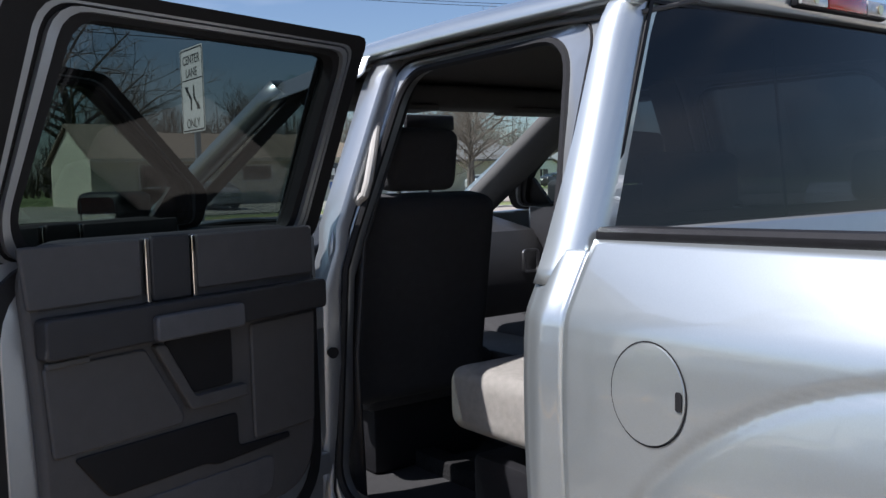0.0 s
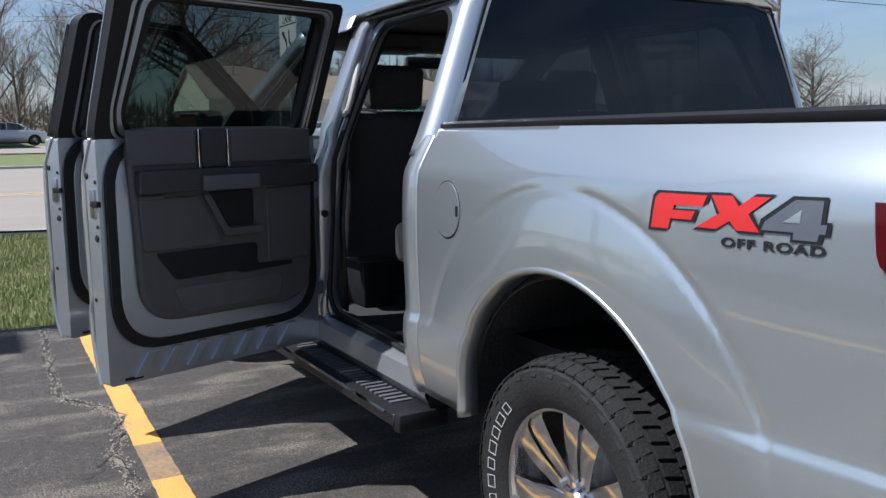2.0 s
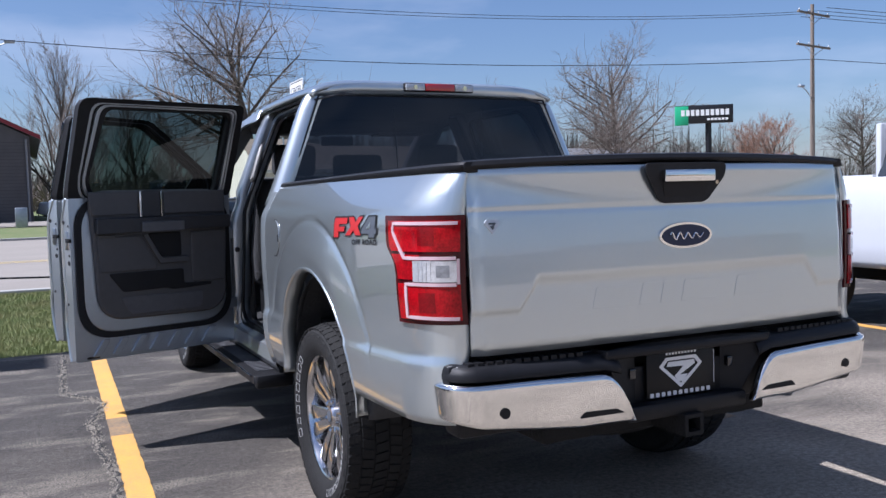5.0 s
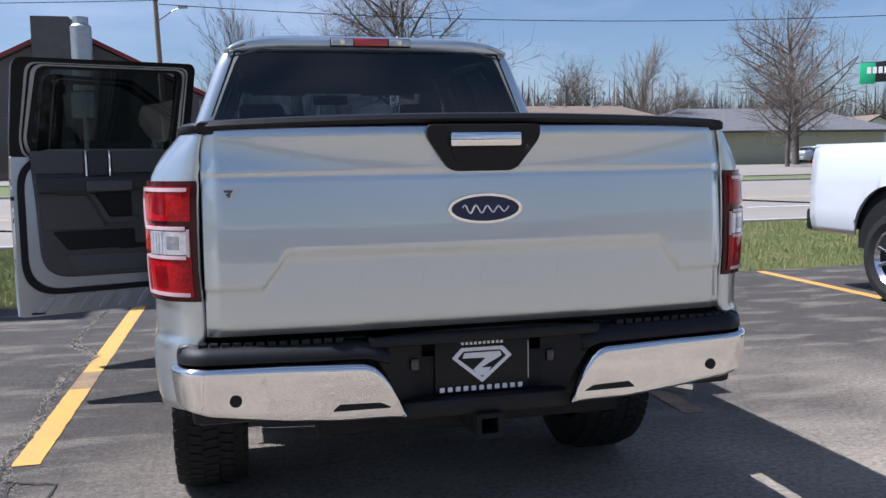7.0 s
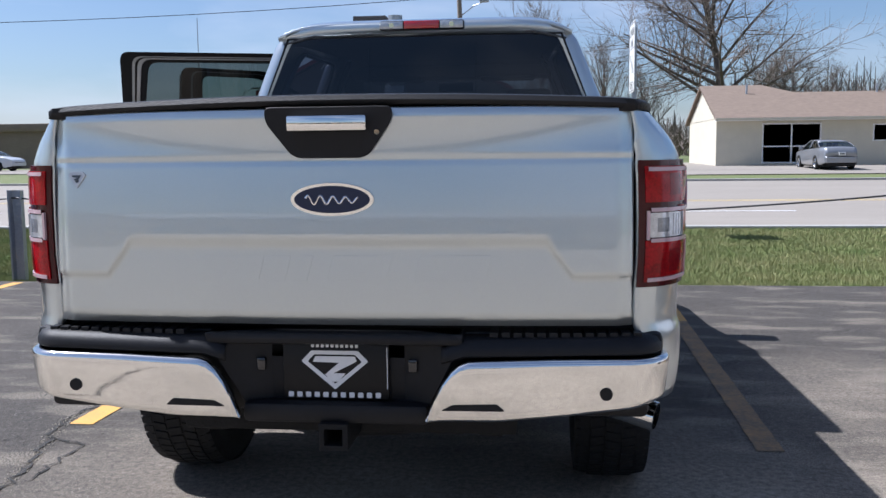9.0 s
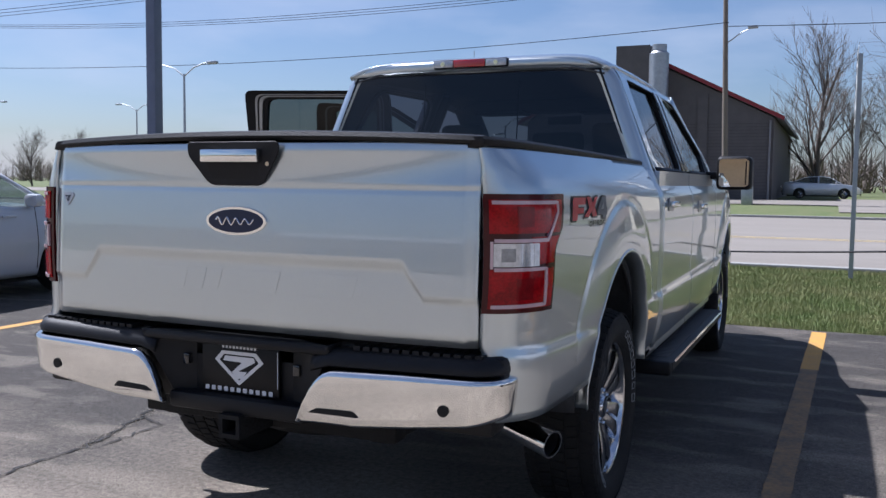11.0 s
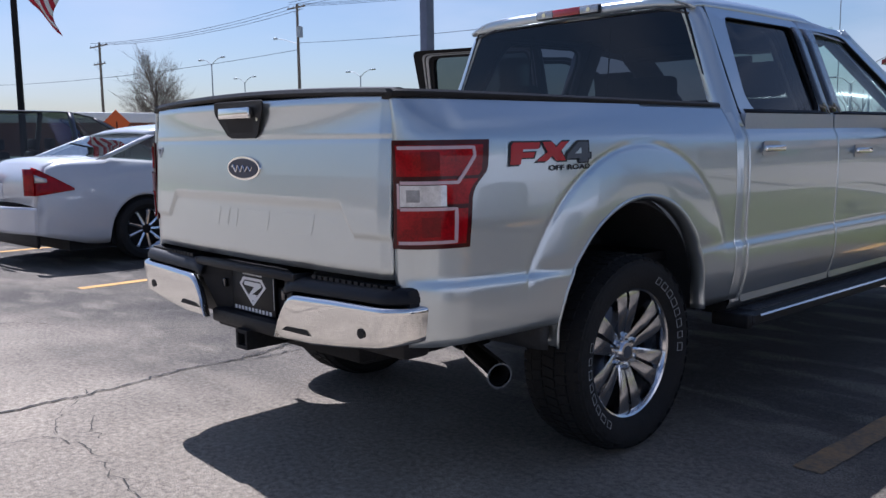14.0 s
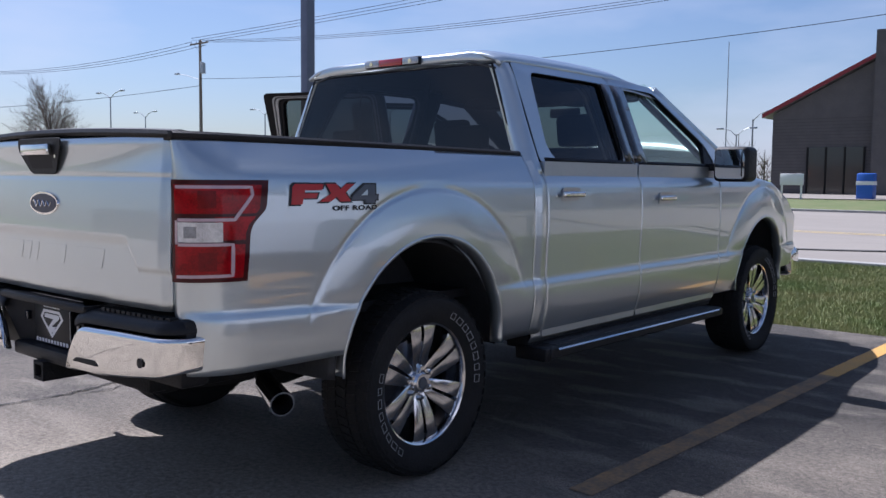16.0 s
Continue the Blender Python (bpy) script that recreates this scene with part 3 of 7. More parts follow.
# oval badge without lettering
def oval(rx, rz, y0, y1, cx, cz, n=48):
    bm = bmesh.new()
    a = [bm.verts.new((cx + rx * math.cos(2 * math.pi * i / n), y0, cz + rz * math.sin(2 * math.pi * i / n))) for i in range(n)]
    b = [bm.verts.new((cx + rx * 0.97 * math.cos(2 * math.pi * i / n), y1, cz + rz * 0.95 * math.sin(2 * math.pi * i / n))) for i in range(n)]
    bm.faces.new(b)
    for i in range(n):
        bm.faces.new([a[i], a[(i + 1) % n], b[(i + 1) % n], b[i]])
    return bm


badge = part("oval_badge", oval(0.118, 0.047, 0.07, 0.056, 0.004, 1.164), CHROME, tailgate, "chrome-rimmed navy oval badge")
part("badge_field", oval(0.106, 0.038, 0.058, 0.0535, 0.004, 1.164), NAVY, tailgate)
bm = bmesh.new()
tube([(0.004 - 0.072 + 0.144 * t, 0.0525, 1.163 + 0.013 * math.sin(26 * t + 0.4) * (1 - 0.45 * t)) for t in steps(0, 1, 60)], 0.0034, 6, bm, r2=0.0026)
part("badge_mark", bm, ALLOY, tailgate)
# small shield badge
bm = slab(round_corners([(-0.027, 0.012), (-0.018, 0.022), (0.018, 0.022), (0.027, 0.012), (0, -0.024)], 0.003), 0.004, lambda u, v, w: on_gate(u - 0.735, v + 1.222, w))
part("shield_badge", bm, SILVER, tailgate, "small chrome shield badge")
part("shield_mark", slab([(-0.019, 0.016), (0.019, 0.016), (0.004, -0.004), (0.010, -0.005), (0.0, -0.016), (-0.012, 0.0), (0.004, 0.006), (-0.018, 0.008)], 0.002, lambda u, v, w: on_gate(u * 0.7 - 0.735, v * 0.7 + 1.223, w + 0.004)), DECAL_GREY, tailgate)
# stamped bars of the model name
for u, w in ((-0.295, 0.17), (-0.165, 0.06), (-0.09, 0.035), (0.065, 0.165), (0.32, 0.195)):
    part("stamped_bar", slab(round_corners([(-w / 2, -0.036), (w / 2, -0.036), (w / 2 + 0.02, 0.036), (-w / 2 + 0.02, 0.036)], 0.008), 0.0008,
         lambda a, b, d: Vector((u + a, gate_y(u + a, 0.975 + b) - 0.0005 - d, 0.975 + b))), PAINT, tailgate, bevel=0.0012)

# tail lamps, wrapped round the corners
def lamp_point(s, u, z, w):
    y = 0.31 - 0.2 * math.cos(min(u, 1) * math.pi / 2) if u <= 1 else 0.31 + (u - 1) * 0.3
    a = math.cos(min(u, 1) * math.pi / 2) if u < 1 else 0
    n = Vector((s * math.sqrt(max(0, 1 - a * a)), -a, 0))
    return Vector((s * (body_x(y, z) - 0.0), y, z)) + n * w


def lamp_edge(z):
    return lerp([(0.92, 0.95), (1.085, 0.98), (1.115, 1.02), (1.165, 1.20), (1.262, 1.24)], z)


def lamp_patch(s, z0, z1, u0, u1, w, n=16, m=10):
    """A raised piece of lens between two heights and two places round the corner."""
    bm = bmesh.new()
    cols, rows = range(n + 1), steps(z0, z1, m)
    uu = lambda i, z: (u0(z) if callable(u0) else u0) + ((u1(z) if callable(u1) else u1) - (u0(z) if callable(u0) else u0)) * i / n
    sheet(lambda i, z: lamp_point(s, uu(i, z), z, w), cols, rows, bm)
    for z in (z0, z1):
        sheet(lambda i, k: lamp_point(s, uu(i, z), z, w * k), cols, (0, 1), bm)
    for i in (0, n):
        sheet(lambda z, k: lamp_point(s, uu(i, z), z, w * k), rows, (0, 1), bm)
    bmesh.ops.remove_doubles(bm, verts=bm.verts[:], dist=2e-4)
    return bm


def lamp_ribbon(s, path, half, w0=0.010, w1=0.0175):
    """A narrow raised band along a path of (round the corner, height) on the lamp."""
    pts = [Vector((u * 0.29, z)) for u, z in path]
    dense = []
    for a, b in zip(pts, pts[1:]):
        n = max(2, int((b - a).length / 0.012))
        dense += [a.lerp(b, i / n) for i in range(n)]
    dense.append(pts[-1])
    sides = []
    for i, p in enumerate(dense):
        d = (dense[min(i + 1, len(dense) - 1)] - dense[max(i - 1, 0)]).normalized()
        q = Vector((-d.y, d.x)) * half
        sides.append((p + q, p - q))
    return sheet(lambda i, k: lamp_point(s, sides[i][k > 1].x / 0.29, sides[i][k > 1].y, (w0, w1, w1, w0)[k]), range(len(dense)), range(4))


for s in (-1, 1):
    lamp = part("tail_lamp", lamp_patch(s, 0.922, 1.262, 0.02, lamp_edge, 0.010, 20, 20), RED_DARK, truck, "red tail lamp with pale bars and clear reverse lens", smooth=40)
    part("upper_lens", lamp_patch(s, 1.150, 1.246, 0.10, lambda z: lamp_edge(z) - 0.10, 0.014, 16, 8), RED_LENS, lamp, smooth=40)
    for z0, z1 in ((1.168, 1.226), (0.960, 1.022)):
        part("bulb_recess", lamp_patch(s, z0, z1, 0.42, 0.62, 0.0146, 6, 4), RED_DEEP, lamp, smooth=40)
    part("middle_lens", lamp_patch(s, 1.062, 1.140, 0.60, lambda z: lamp_edge(z) - 0.06, 0.014, 12, 8), RED_LENS, lamp, smooth=40)
    part("lower_lens", lamp_patch(s, 0.936, 1.048, 0.10, lambda z: lamp_edge(z) - 0.06, 0.014, 16, 8), RED_LENS, lamp, smooth=40)
    for path in (((.14, 1.238), (.99, 1.238), (1.0, 1.212), (.80, 1.130), (.16, 1.130)), ((.16, 1.048), (.78, 1.048), (.78, .944), (.14, .942))):
        part("pale_bar", lamp_ribbon(s, path, 0.0052), PINK_BAR, lamp, "pale translucent bar", smooth=60)
    rl = part("reverse_lens", lamp_patch(s, 1.056, 1.122, 0.15, 0.68, 0.016, 10, 6), CLEAR_LENS, lamp, "clear reverse-lamp lens", smooth=40)
    part("lens_edge", lamp_ribbon(s, ((.13, 1.128), (.13, 1.050)), 0.005), PINK_BAR, lamp)
    for k in range(4):
        part("lens_rib", lamp_patch(s, 1.060, 1.118, 0.46 + k * 0.05, 0.468 + k * 0.05, 0.0172, 1, 3), CLEAR_LENS, lamp)
    part("reverse_bulb", lamp_patch(s, 1.070, 1.108, 0.24, 0.40, 0.0164, 4, 4), LENS_SHADE, lamp)

# rear bumper
bumper = part("rear_bumper", boxed((-0.86, 0.10, 0.56), (0.86, 0.22, 0.80), 0.02), BLACK, truck, "black and chrome rear bumper")


def bump_y(x):
    a = abs(x)
    return 0.0 + 0.03 * (a / 0.9) ** 2 + (0.10 * (1 - math.sqrt(max(0, 1 - ((a - 0.80) / 0.13) ** 2))) if a > 0.80 else 0)


def bumper_path(inner):
    """Places along one half of the bumper, round its corner: (x, y, outward direction)."""
    out = [(x, 0.03 * (x / 0.9) ** 2, (0.0, -1.0)) for x in steps(inner, 0.80, 24)]
    y0 = 0.03 * (0.80 / 0.9) ** 2
    for i in range(1, 11):
        a = math.pi / 2 * i / 10
        out.append((0.80 + 0.115 * math.sin(a), y0 + 0.115 * (1 - math.cos(a)), (math.sin(a), -math.cos(a))))
    return out + [(0.915, y0 + 0.115 + 0.02 * i, (1.0, 0.0)) for i in (1, 2, 3)]


def along(s, path, i, out, z):
    x, y, n = path[i]
    return Vector((s * (x + n[0] * out), y + n[1] * out, z))


CHROME_PATH, PAD_PATH = bumper_path(0.26), bumper_path(0.30)


def chrome_half(s):
    def f(i, v):
        x = CHROME_PATH[i][0]
        top = lerp([(0.26, .570), (0.285, .64), (0.315, .695), (0.345, .725), (0.375, .735), (0.60, .742), (0.93, .745)], x)
        low = lerp([(0.26, .562), (0.45, .562), (0.62, .578), (0.80, .600), (0.93, .625)], x)
        bulge = lerp([(0, 0), (.02, .010), (.06, .017), (.12, .0195), (.5, .0255), (.8, .029), (.88, .0295), (.94, .027), (.98, .017), (1, 0)], v)
        return along(s, CHROME_PATH, i, bulge - 0.03, low + (top - low) * v)
    return sheet(f, range(len(CHROME_PATH) - 1), [0, .02, .06, .12, .2, .35, .5, .65, .8, .88, .94, .98, 1])


for s in (-1, 1):
    ch = part("chrome_face", chrome_half(s), CHROME, bumper, "polished chrome bumper face", thick=0.006, smooth=50)
    part("corner_cap", sheet(lambda i, z: along(s, CHROME_PATH, i + len(CHROME_PATH) - 3, -0.012 - 0.01 * abs(z - 0.69) / 0.07, z), range(3), steps(0.61, 0.75, 6)), BLACK, bumper, thick=0.01)
    part("end_cap", boxed((min(s * 0.78, s * 0.895), 0.10, 0.62), (max(s * 0.78, s * 0.895), 0.20, 0.80), 0.02), BLACK, bumper)
    part("step_pad", sheet(lambda i, k: along(s, PAD_PATH, i, (-0.026, -0.018, -0.018, -0.030, -0.055, -0.12)[k], lerp([(0.2, .60), (0.30, .72), (0.36, .738), (0.94, .748)], PAD_PATH[i][0]) + (0.0, 0.006, 0.022, 0.042, 0.050, 0.052)[k]), range(len(PAD_PATH)), range(6)), BLACK, bumper, "black step pad", thick=0.004, smooth=50)
    bm = bmesh.new()
    for i in range(13):
        x = 0.44 + i * 0.032
        box(bm, (s * x - 0.011, bump_y(x) + 0.050, 0.790), (s * x + 0.011, bump_y(x) + 0.12, 0.803))
    part("step_tread", bm, BLACK, bumper)
    part("parking_sensor", lathe([(0, 0), (0, 0.017), (0.006, 0.015), (0.006, 0.0)], 20, 'Y', at=(s * 0.738, bump_y(0.738) + 0.002, 0.648)), BLACK, bumper)
    part("tow_slot", slab(round_corners([(0.30, .598), (0.47, .598), (0.45, .617), (0.33, .614)], 0.005), 0.004, lambda u, v, w: Vector((s * u, bump_y(u) + 0.0095 - w, v))), SEAL_AND_SHADE, bumper)
    # black inner wings beside the plate
    part("inner_wing", slab([(0.155, .60), (0.25, .565), (0.335, .735), (0.36, .80), (0.17, .80)], 0.10, lambda u, v, w: Vector((s * u, 0.125 - w * lerp([(0.155, .1), (0.36, 1.0)], u), v))), BLACK, bumper, bevel=0.006)
part("centre_top", boxed((-0.36, 0.03, 0.768), (0.36, 0.14, 0.800), 0.012), BLACK, bumper)
part("centre_low", boxed((-0.26, 0.04, 0.545), (0.26, 0.14, 0.60), 0.012), BLACK, bumper)
# dealer plate with bars in place of its writing
plate = part("dealer_plate", boxed((-0.152, 0.082, 0.605), (0.148, 0.096, 0.765), 0.002), PLATE_BLACK, truck, "black dealer plate with white emblem")


def on_plate(u, v, w):
    return Vector((u - 0.005, 0.0815 - w, v + 0.69))


outer = round_corners([(-0.095, 0.022), (-0.066, 0.052), (0.066, 0.052), (0.095, 0.022), (0.0, -0.058)], 0.004)
inner = round_corners([(-0.077, 0.021), (-0.058, 0.041), (0.058, 0.041), (0.077, 0.021), (0.0, -0.042)], 0.003)
part("plate_emblem", ring(outer, inner, 0.001, on_plate), WHITE_INK, plate)
part("plate_emblem", slab([(-0.055, 0.036), (0.058, 0.036), (0.062, 0.022), (-0.004, -0.012), (0.030, -0.012), (0.010, -0.036), (-0.010, -0.036), (-0.028, -0.016), (0.012, 0.018), (-0.062, 0.020)], 0.001, on_plate), WHITE_INK, plate)
for k in range(11):
    part("printed_bar", slab(rounded(-0.134 + k * 0.0248, -0.081, -0.119 + k * 0.0248, -0.066, 0.003), 0.001, on_plate), WHITE_INK, plate)
for k in range(10):
    part("printed_bar", slab(rounded(-0.066 + k * 0.0138, 0.061, -0.0575 + k * 0.0138, 0.070, 0.002), 0.001, on_plate), WHITE_INK, plate)
part("plate_edge_line", slab([(0.147, -0.055), (0.149, -0.055), (0.149, 0.062), (0.147, 0.062)], 0.001, on_plate), WHITE_INK, plate)
for s in (-1, 1):
    part("plate_lamp", boxed((s * 0.215 - 0.012, 0.075, 0.685), (s * 0.215 + 0.012, 0.10, 0.72), 0.003), GLOSS_BLACK, bumper)
# hitch receiver
part("hitch_receiver", ring([(-0.04, .475), (0.04, .475), (0.04, .55), (-0.04, .55)], [(-0.026, .489), (0.026, .489), (0.026, .536), (-0.026, .536)], 0.25, lambda u, v, w: Vector((u, 0.02 + w, v))), FRAME_STEEL, truck, "black steel hitch receiver")
part("hitch_beam", boxed((-0.5, 0.20, 0.47), (0.5, 0.28, 0.56), 0.01), FRAME_STEEL, truck)
# chassis
for s in (-1, 1):
    part("frame_rail", boxed((s * 0.42 - 0.04, 0.25, 0.45), (s * 0.42 + 0.04, 5.4, 0.60), 0.01), FRAME_STEEL, truck)
part("rear_axle", tube([(-0.72, 1.243, 0.40), (0.72, 1.243, 0.40)], 0.05, 12), FRAME_STEEL, truck)
part("differential", lathe([(-0.14, 0.0), (-0.12, 0.1), (0, 0.15), (0.12, 0.1), (0.14, 0)], 20, 'X', at=(0, 1.243, 0.40)), FRAME_STEEL, truck)
part("front_axle", tube([(-0.72, 4.926, 0.38), (0.72, 4.926, 0.38)], 0.04, 12), FRAME_STEEL, truck)
part("spare_tyre", lathe([(-0.1, 0.2), (-0.1, 0.34), (-0.06, 0.38), (0.06, 0.38), (0.1, 0.34), (0.1, 0.2)], 32, 'Z', at=(0, 0.72, 0.50)), RUBBER, truck)
part("muffler", boxed((0.12, 2.4, 0.40), (0.38, 3.1, 0.55), 0.05), FRAME_STEEL, truck)
# exhaust
ex = part("exhaust_pipe", tube([(0.46, 1.9, 0.52), (0.46, 1.2, 0.66), (0.50, 0.85, 0.60), (0.62, 0.62, 0.515), (0.74, 0.54, 0.485)], 0.032, 14), FRAME_STEEL, truck)
part("exhaust_tip", lathe([(0.0, 0.040), (0.21, 0.047), (0.222, 0.047), (0.222, 0.041), (0.10, 0.038)], 28, 'X'), CHROME, ex, "chrome exhaust tip", m=Matrix.Translation((0.725, 0.555, 0.490)) @ Vector((0.88, -0.36, -0.15)).to_track_quat('X', 'Z').to_matrix().to_4x4())
part("exhaust_bore", lathe([(0.0, 0.0), (0.0, 0.037), (0.21, 0.040)], 24, 'X'), SEAL_AND_SHADE, ex, m=Matrix.Translation((0.725, 0.555, 0.490)) @ Vector((0.88, -0.36, -0.15)).to_track_quat('X', 'Z').to_matrix().to_4x4())

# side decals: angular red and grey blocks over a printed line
def on_side(s, u, v, w):
    y = 0.885 - u if s < 0 else 0.478 + u
    z = 1.249 + v * 0.65 + (0.026 * u if s < 0 else 0)
    return Vector((s * (body_x(y, z) + 0.0015 + w), y, z))


def side_patch(s, poly, w):
    """A thin decal that follows the panel."""
    bm = bmesh.new()
    vs = [bm.verts.new((u, v, 0)) for u, v in poly]
    bm.faces.new(vs)
    bmesh.ops.triangulate(bm, faces=bm.faces[:])
    bmesh.ops.subdivide_edges(bm, edges=bm.edges[:], cuts=2, use_grid_fill=True)
    for v in bm.verts:
        v.co = on_side(s, v.co.x, v.co.y, w)
    return bm


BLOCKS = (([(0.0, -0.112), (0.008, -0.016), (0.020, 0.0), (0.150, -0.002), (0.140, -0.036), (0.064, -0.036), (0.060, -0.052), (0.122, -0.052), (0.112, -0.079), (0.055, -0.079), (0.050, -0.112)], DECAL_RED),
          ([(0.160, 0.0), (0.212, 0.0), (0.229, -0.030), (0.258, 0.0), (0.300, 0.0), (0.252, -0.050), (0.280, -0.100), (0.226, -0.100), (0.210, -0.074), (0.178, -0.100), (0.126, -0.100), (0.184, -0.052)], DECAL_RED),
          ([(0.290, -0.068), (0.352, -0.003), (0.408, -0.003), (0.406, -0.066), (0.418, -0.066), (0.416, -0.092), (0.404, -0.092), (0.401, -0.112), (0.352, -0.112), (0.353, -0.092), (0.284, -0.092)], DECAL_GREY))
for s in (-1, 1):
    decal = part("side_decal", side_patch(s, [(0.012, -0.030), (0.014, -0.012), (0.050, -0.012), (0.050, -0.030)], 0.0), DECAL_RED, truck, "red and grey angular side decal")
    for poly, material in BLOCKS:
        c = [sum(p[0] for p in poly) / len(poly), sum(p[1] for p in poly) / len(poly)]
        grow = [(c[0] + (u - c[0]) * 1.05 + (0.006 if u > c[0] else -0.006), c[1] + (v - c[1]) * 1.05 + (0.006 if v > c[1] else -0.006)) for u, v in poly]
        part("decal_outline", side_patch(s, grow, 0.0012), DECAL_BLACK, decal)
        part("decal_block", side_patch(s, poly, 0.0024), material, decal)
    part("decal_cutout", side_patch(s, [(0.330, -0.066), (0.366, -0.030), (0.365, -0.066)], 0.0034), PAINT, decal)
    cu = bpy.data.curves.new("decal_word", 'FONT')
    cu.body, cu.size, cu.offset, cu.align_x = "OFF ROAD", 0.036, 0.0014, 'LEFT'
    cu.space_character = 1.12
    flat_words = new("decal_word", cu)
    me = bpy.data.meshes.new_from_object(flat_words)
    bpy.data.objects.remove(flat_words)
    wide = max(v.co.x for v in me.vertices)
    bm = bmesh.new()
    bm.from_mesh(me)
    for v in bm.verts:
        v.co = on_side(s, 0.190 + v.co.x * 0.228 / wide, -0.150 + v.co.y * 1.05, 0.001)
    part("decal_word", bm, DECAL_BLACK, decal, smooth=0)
# round fuel door on the driver's side
bm = bmesh.new()
n = 40
fy, fz, fr = 1.768, 1.145, 0.083
part("fuel_door", sheet(lambda a, k: Vector((-(body_x(fy + (0, .05, .081, .0825)[k] * math.cos(a) * 0.93, fz + (0, .05, .083, .0845)[k] * math.sin(a)) + (0.004, 0.004, 0.004, 0.0)[k]), fy + (0, .05, .081, .0825)[k] * math.cos(a) * 0.93, fz + (0, .05, .083, .0845)[k] * math.sin(a))), steps(0, 2 * math.pi, n), range(4)), PAINT, truck, "round silver fuel door", smooth=20)
part("fuel_door_ring", ring([(0.0848 * .93 * math.cos(2 * math.pi * i / n), 0.0868 * math.sin(2 * math.pi * i / n)) for i in range(n)], [(0.0825 * .93 * math.cos(2 * math.pi * i / n), 0.0845 * math.sin(2 * math.pi * i / n)) for i in range(n)], 0.002, lambda u, v, w: Vector((-(body_x(fy + u, fz + v) + 0.0008 + w * 0.5), fy + u, fz + v))), SEAL_AND_SHADE, truck)
part("fuel_door_tab", slab(rounded(-0.006, -0.016, 0.006, 0.016, 0.005), 0.002, lambda u, v, w: Vector((-(body_x(fy - 0.066, fz) + 0.005 + w), fy - 0.066 + u, fz + v))), SEAL_AND_SHADE, truck)

# ---- wheels ----
def wheel(s, y, turn):
    """A wheel with tyre tread, raised white bars on the sidewall and a six-spoke machined rim, its face to the side s."""
    hub = part("wheel", lathe([(-0.10, 0.0), (-0.10, 0.24), (-0.08, 0.262), (0.085, 0.262), (0.10, 0.266), (0.108, 0.262), (0.104, 0.254), (0.085, 0.246), (0.03, 0.236), (-0.06, 0.225), (-0.07, 0.0)], 56, 'X'), ALLOY, truck,
               "bright machined six-spoke rim on an all-terrain tyre", m=Matrix.Translation((s * 0.83, y, 0.398)) @ Matrix.Rotation(turn, 4, 'X') @ Matrix.Diagonal((s, 1, 1, 1)), smooth=35)
    tyre = part("tyre", lathe([(-0.105, 0.262), (-0.125, 0.29), (-0.138, 0.33), (-0.134, 0.365), (-0.115, 0.386), (-0.06, 0.392), (0.06, 0.392), (0.115, 0.386), (0.134, 0.365), (0.138, 0.33), (0.128, 0.29), (0.110, 0.262)], 64, 'X'), RUBBER, hub, "black all-terrain tyre")
    bm = bmesh.new()
    for row, (x0, x1, r) in enumerate(((-0.132, -0.088, 0.392), (-0.080, -0.034, 0.398), (-0.026, 0.026, 0.399), (0.034, 0.080, 0.398), (0.088, 0.132, 0.392))):
        for i in range(60):
            a0 = 2 * math.pi * (i + (row % 2) * 0.5) / 60
            w = 2 * math.pi / 60 * 0.41
            sk = 0.25 * w * (1 if row % 2 else -1)
            vs = []
            for x, r0, r1 in ((x0, r - 0.014, r - (0.010 if row == 0 else 0)), (x1, r - 0.014, r - (0.010 if row == 4 else 0))):
                k = sk if x == x0 else -sk
                for a, rr in ((a0 - w + k, r0), (a0 + w + k, r0), (a0 + w * .9 + k, r1), (a0 - w * .9 + k, r1)):
                    vs.append(bm.verts.new((x, rr * math.cos(a), rr * math.sin(a))))
            for q in ((0, 1, 2, 3), (7, 6, 5, 4), (3, 2, 6, 7), (0, 3, 7, 4), (2, 1, 5, 6)):
                bm.faces.new([vs[k] for k in q])
    for i in range(30):
        a0 = 2 * math.pi * i / 30
        vs = [bm.verts.new((x, rr * math.cos(a0 + d), rr * math.sin(a0 + d))) for x, rr, d in ((0.136, .352, -.05), (0.139, .350, .05), (0.126, .384, .06), (0.124, .384, -.06))]
        bm.faces.new(vs)
    tread = part("tread", bm, RUBBER, hub, smooth=0)
    tread["kind"] = "stuff"
    # raised bars where the sidewall is printed
    def bars(a0, count, step):
        for i in range(count):
            a = radians(a0 - i * step)
            w = radians(step * (0.30, 0.38, 0.34, 0.40, 0.32, 0.37, 0.29, 0.36)[i % 8])
            o = [(0.298, a - w), (0.298, a + w), (0.325, a + w * 0.9), (0.325, a - w * 0.9)]
            q = [(0.2998, a - w * .91), (0.2998, a + w * .91), (0.3232, a + w * .82), (0.3232, a - w * .82)]
            part("sidewall_bar", ring(o, q, 0.0015, lambda r, t, d: Vector((lerp([(0.29, .1290), (0.33, .1390), (0.352, .1372)], r) + d, -r * math.sin(t), r * math.cos(t)))), TYRE_WHITE, hub)
    bars(150 if s < 0 else 140, 8, 9.6)
    bars(-60 if s < 0 else -30, 8, 9.6)
    # spokes in pairs
    for i in range(6):
        spoke = None
        for d in (-1, 1):
            bm = bmesh.new()
            secs = []
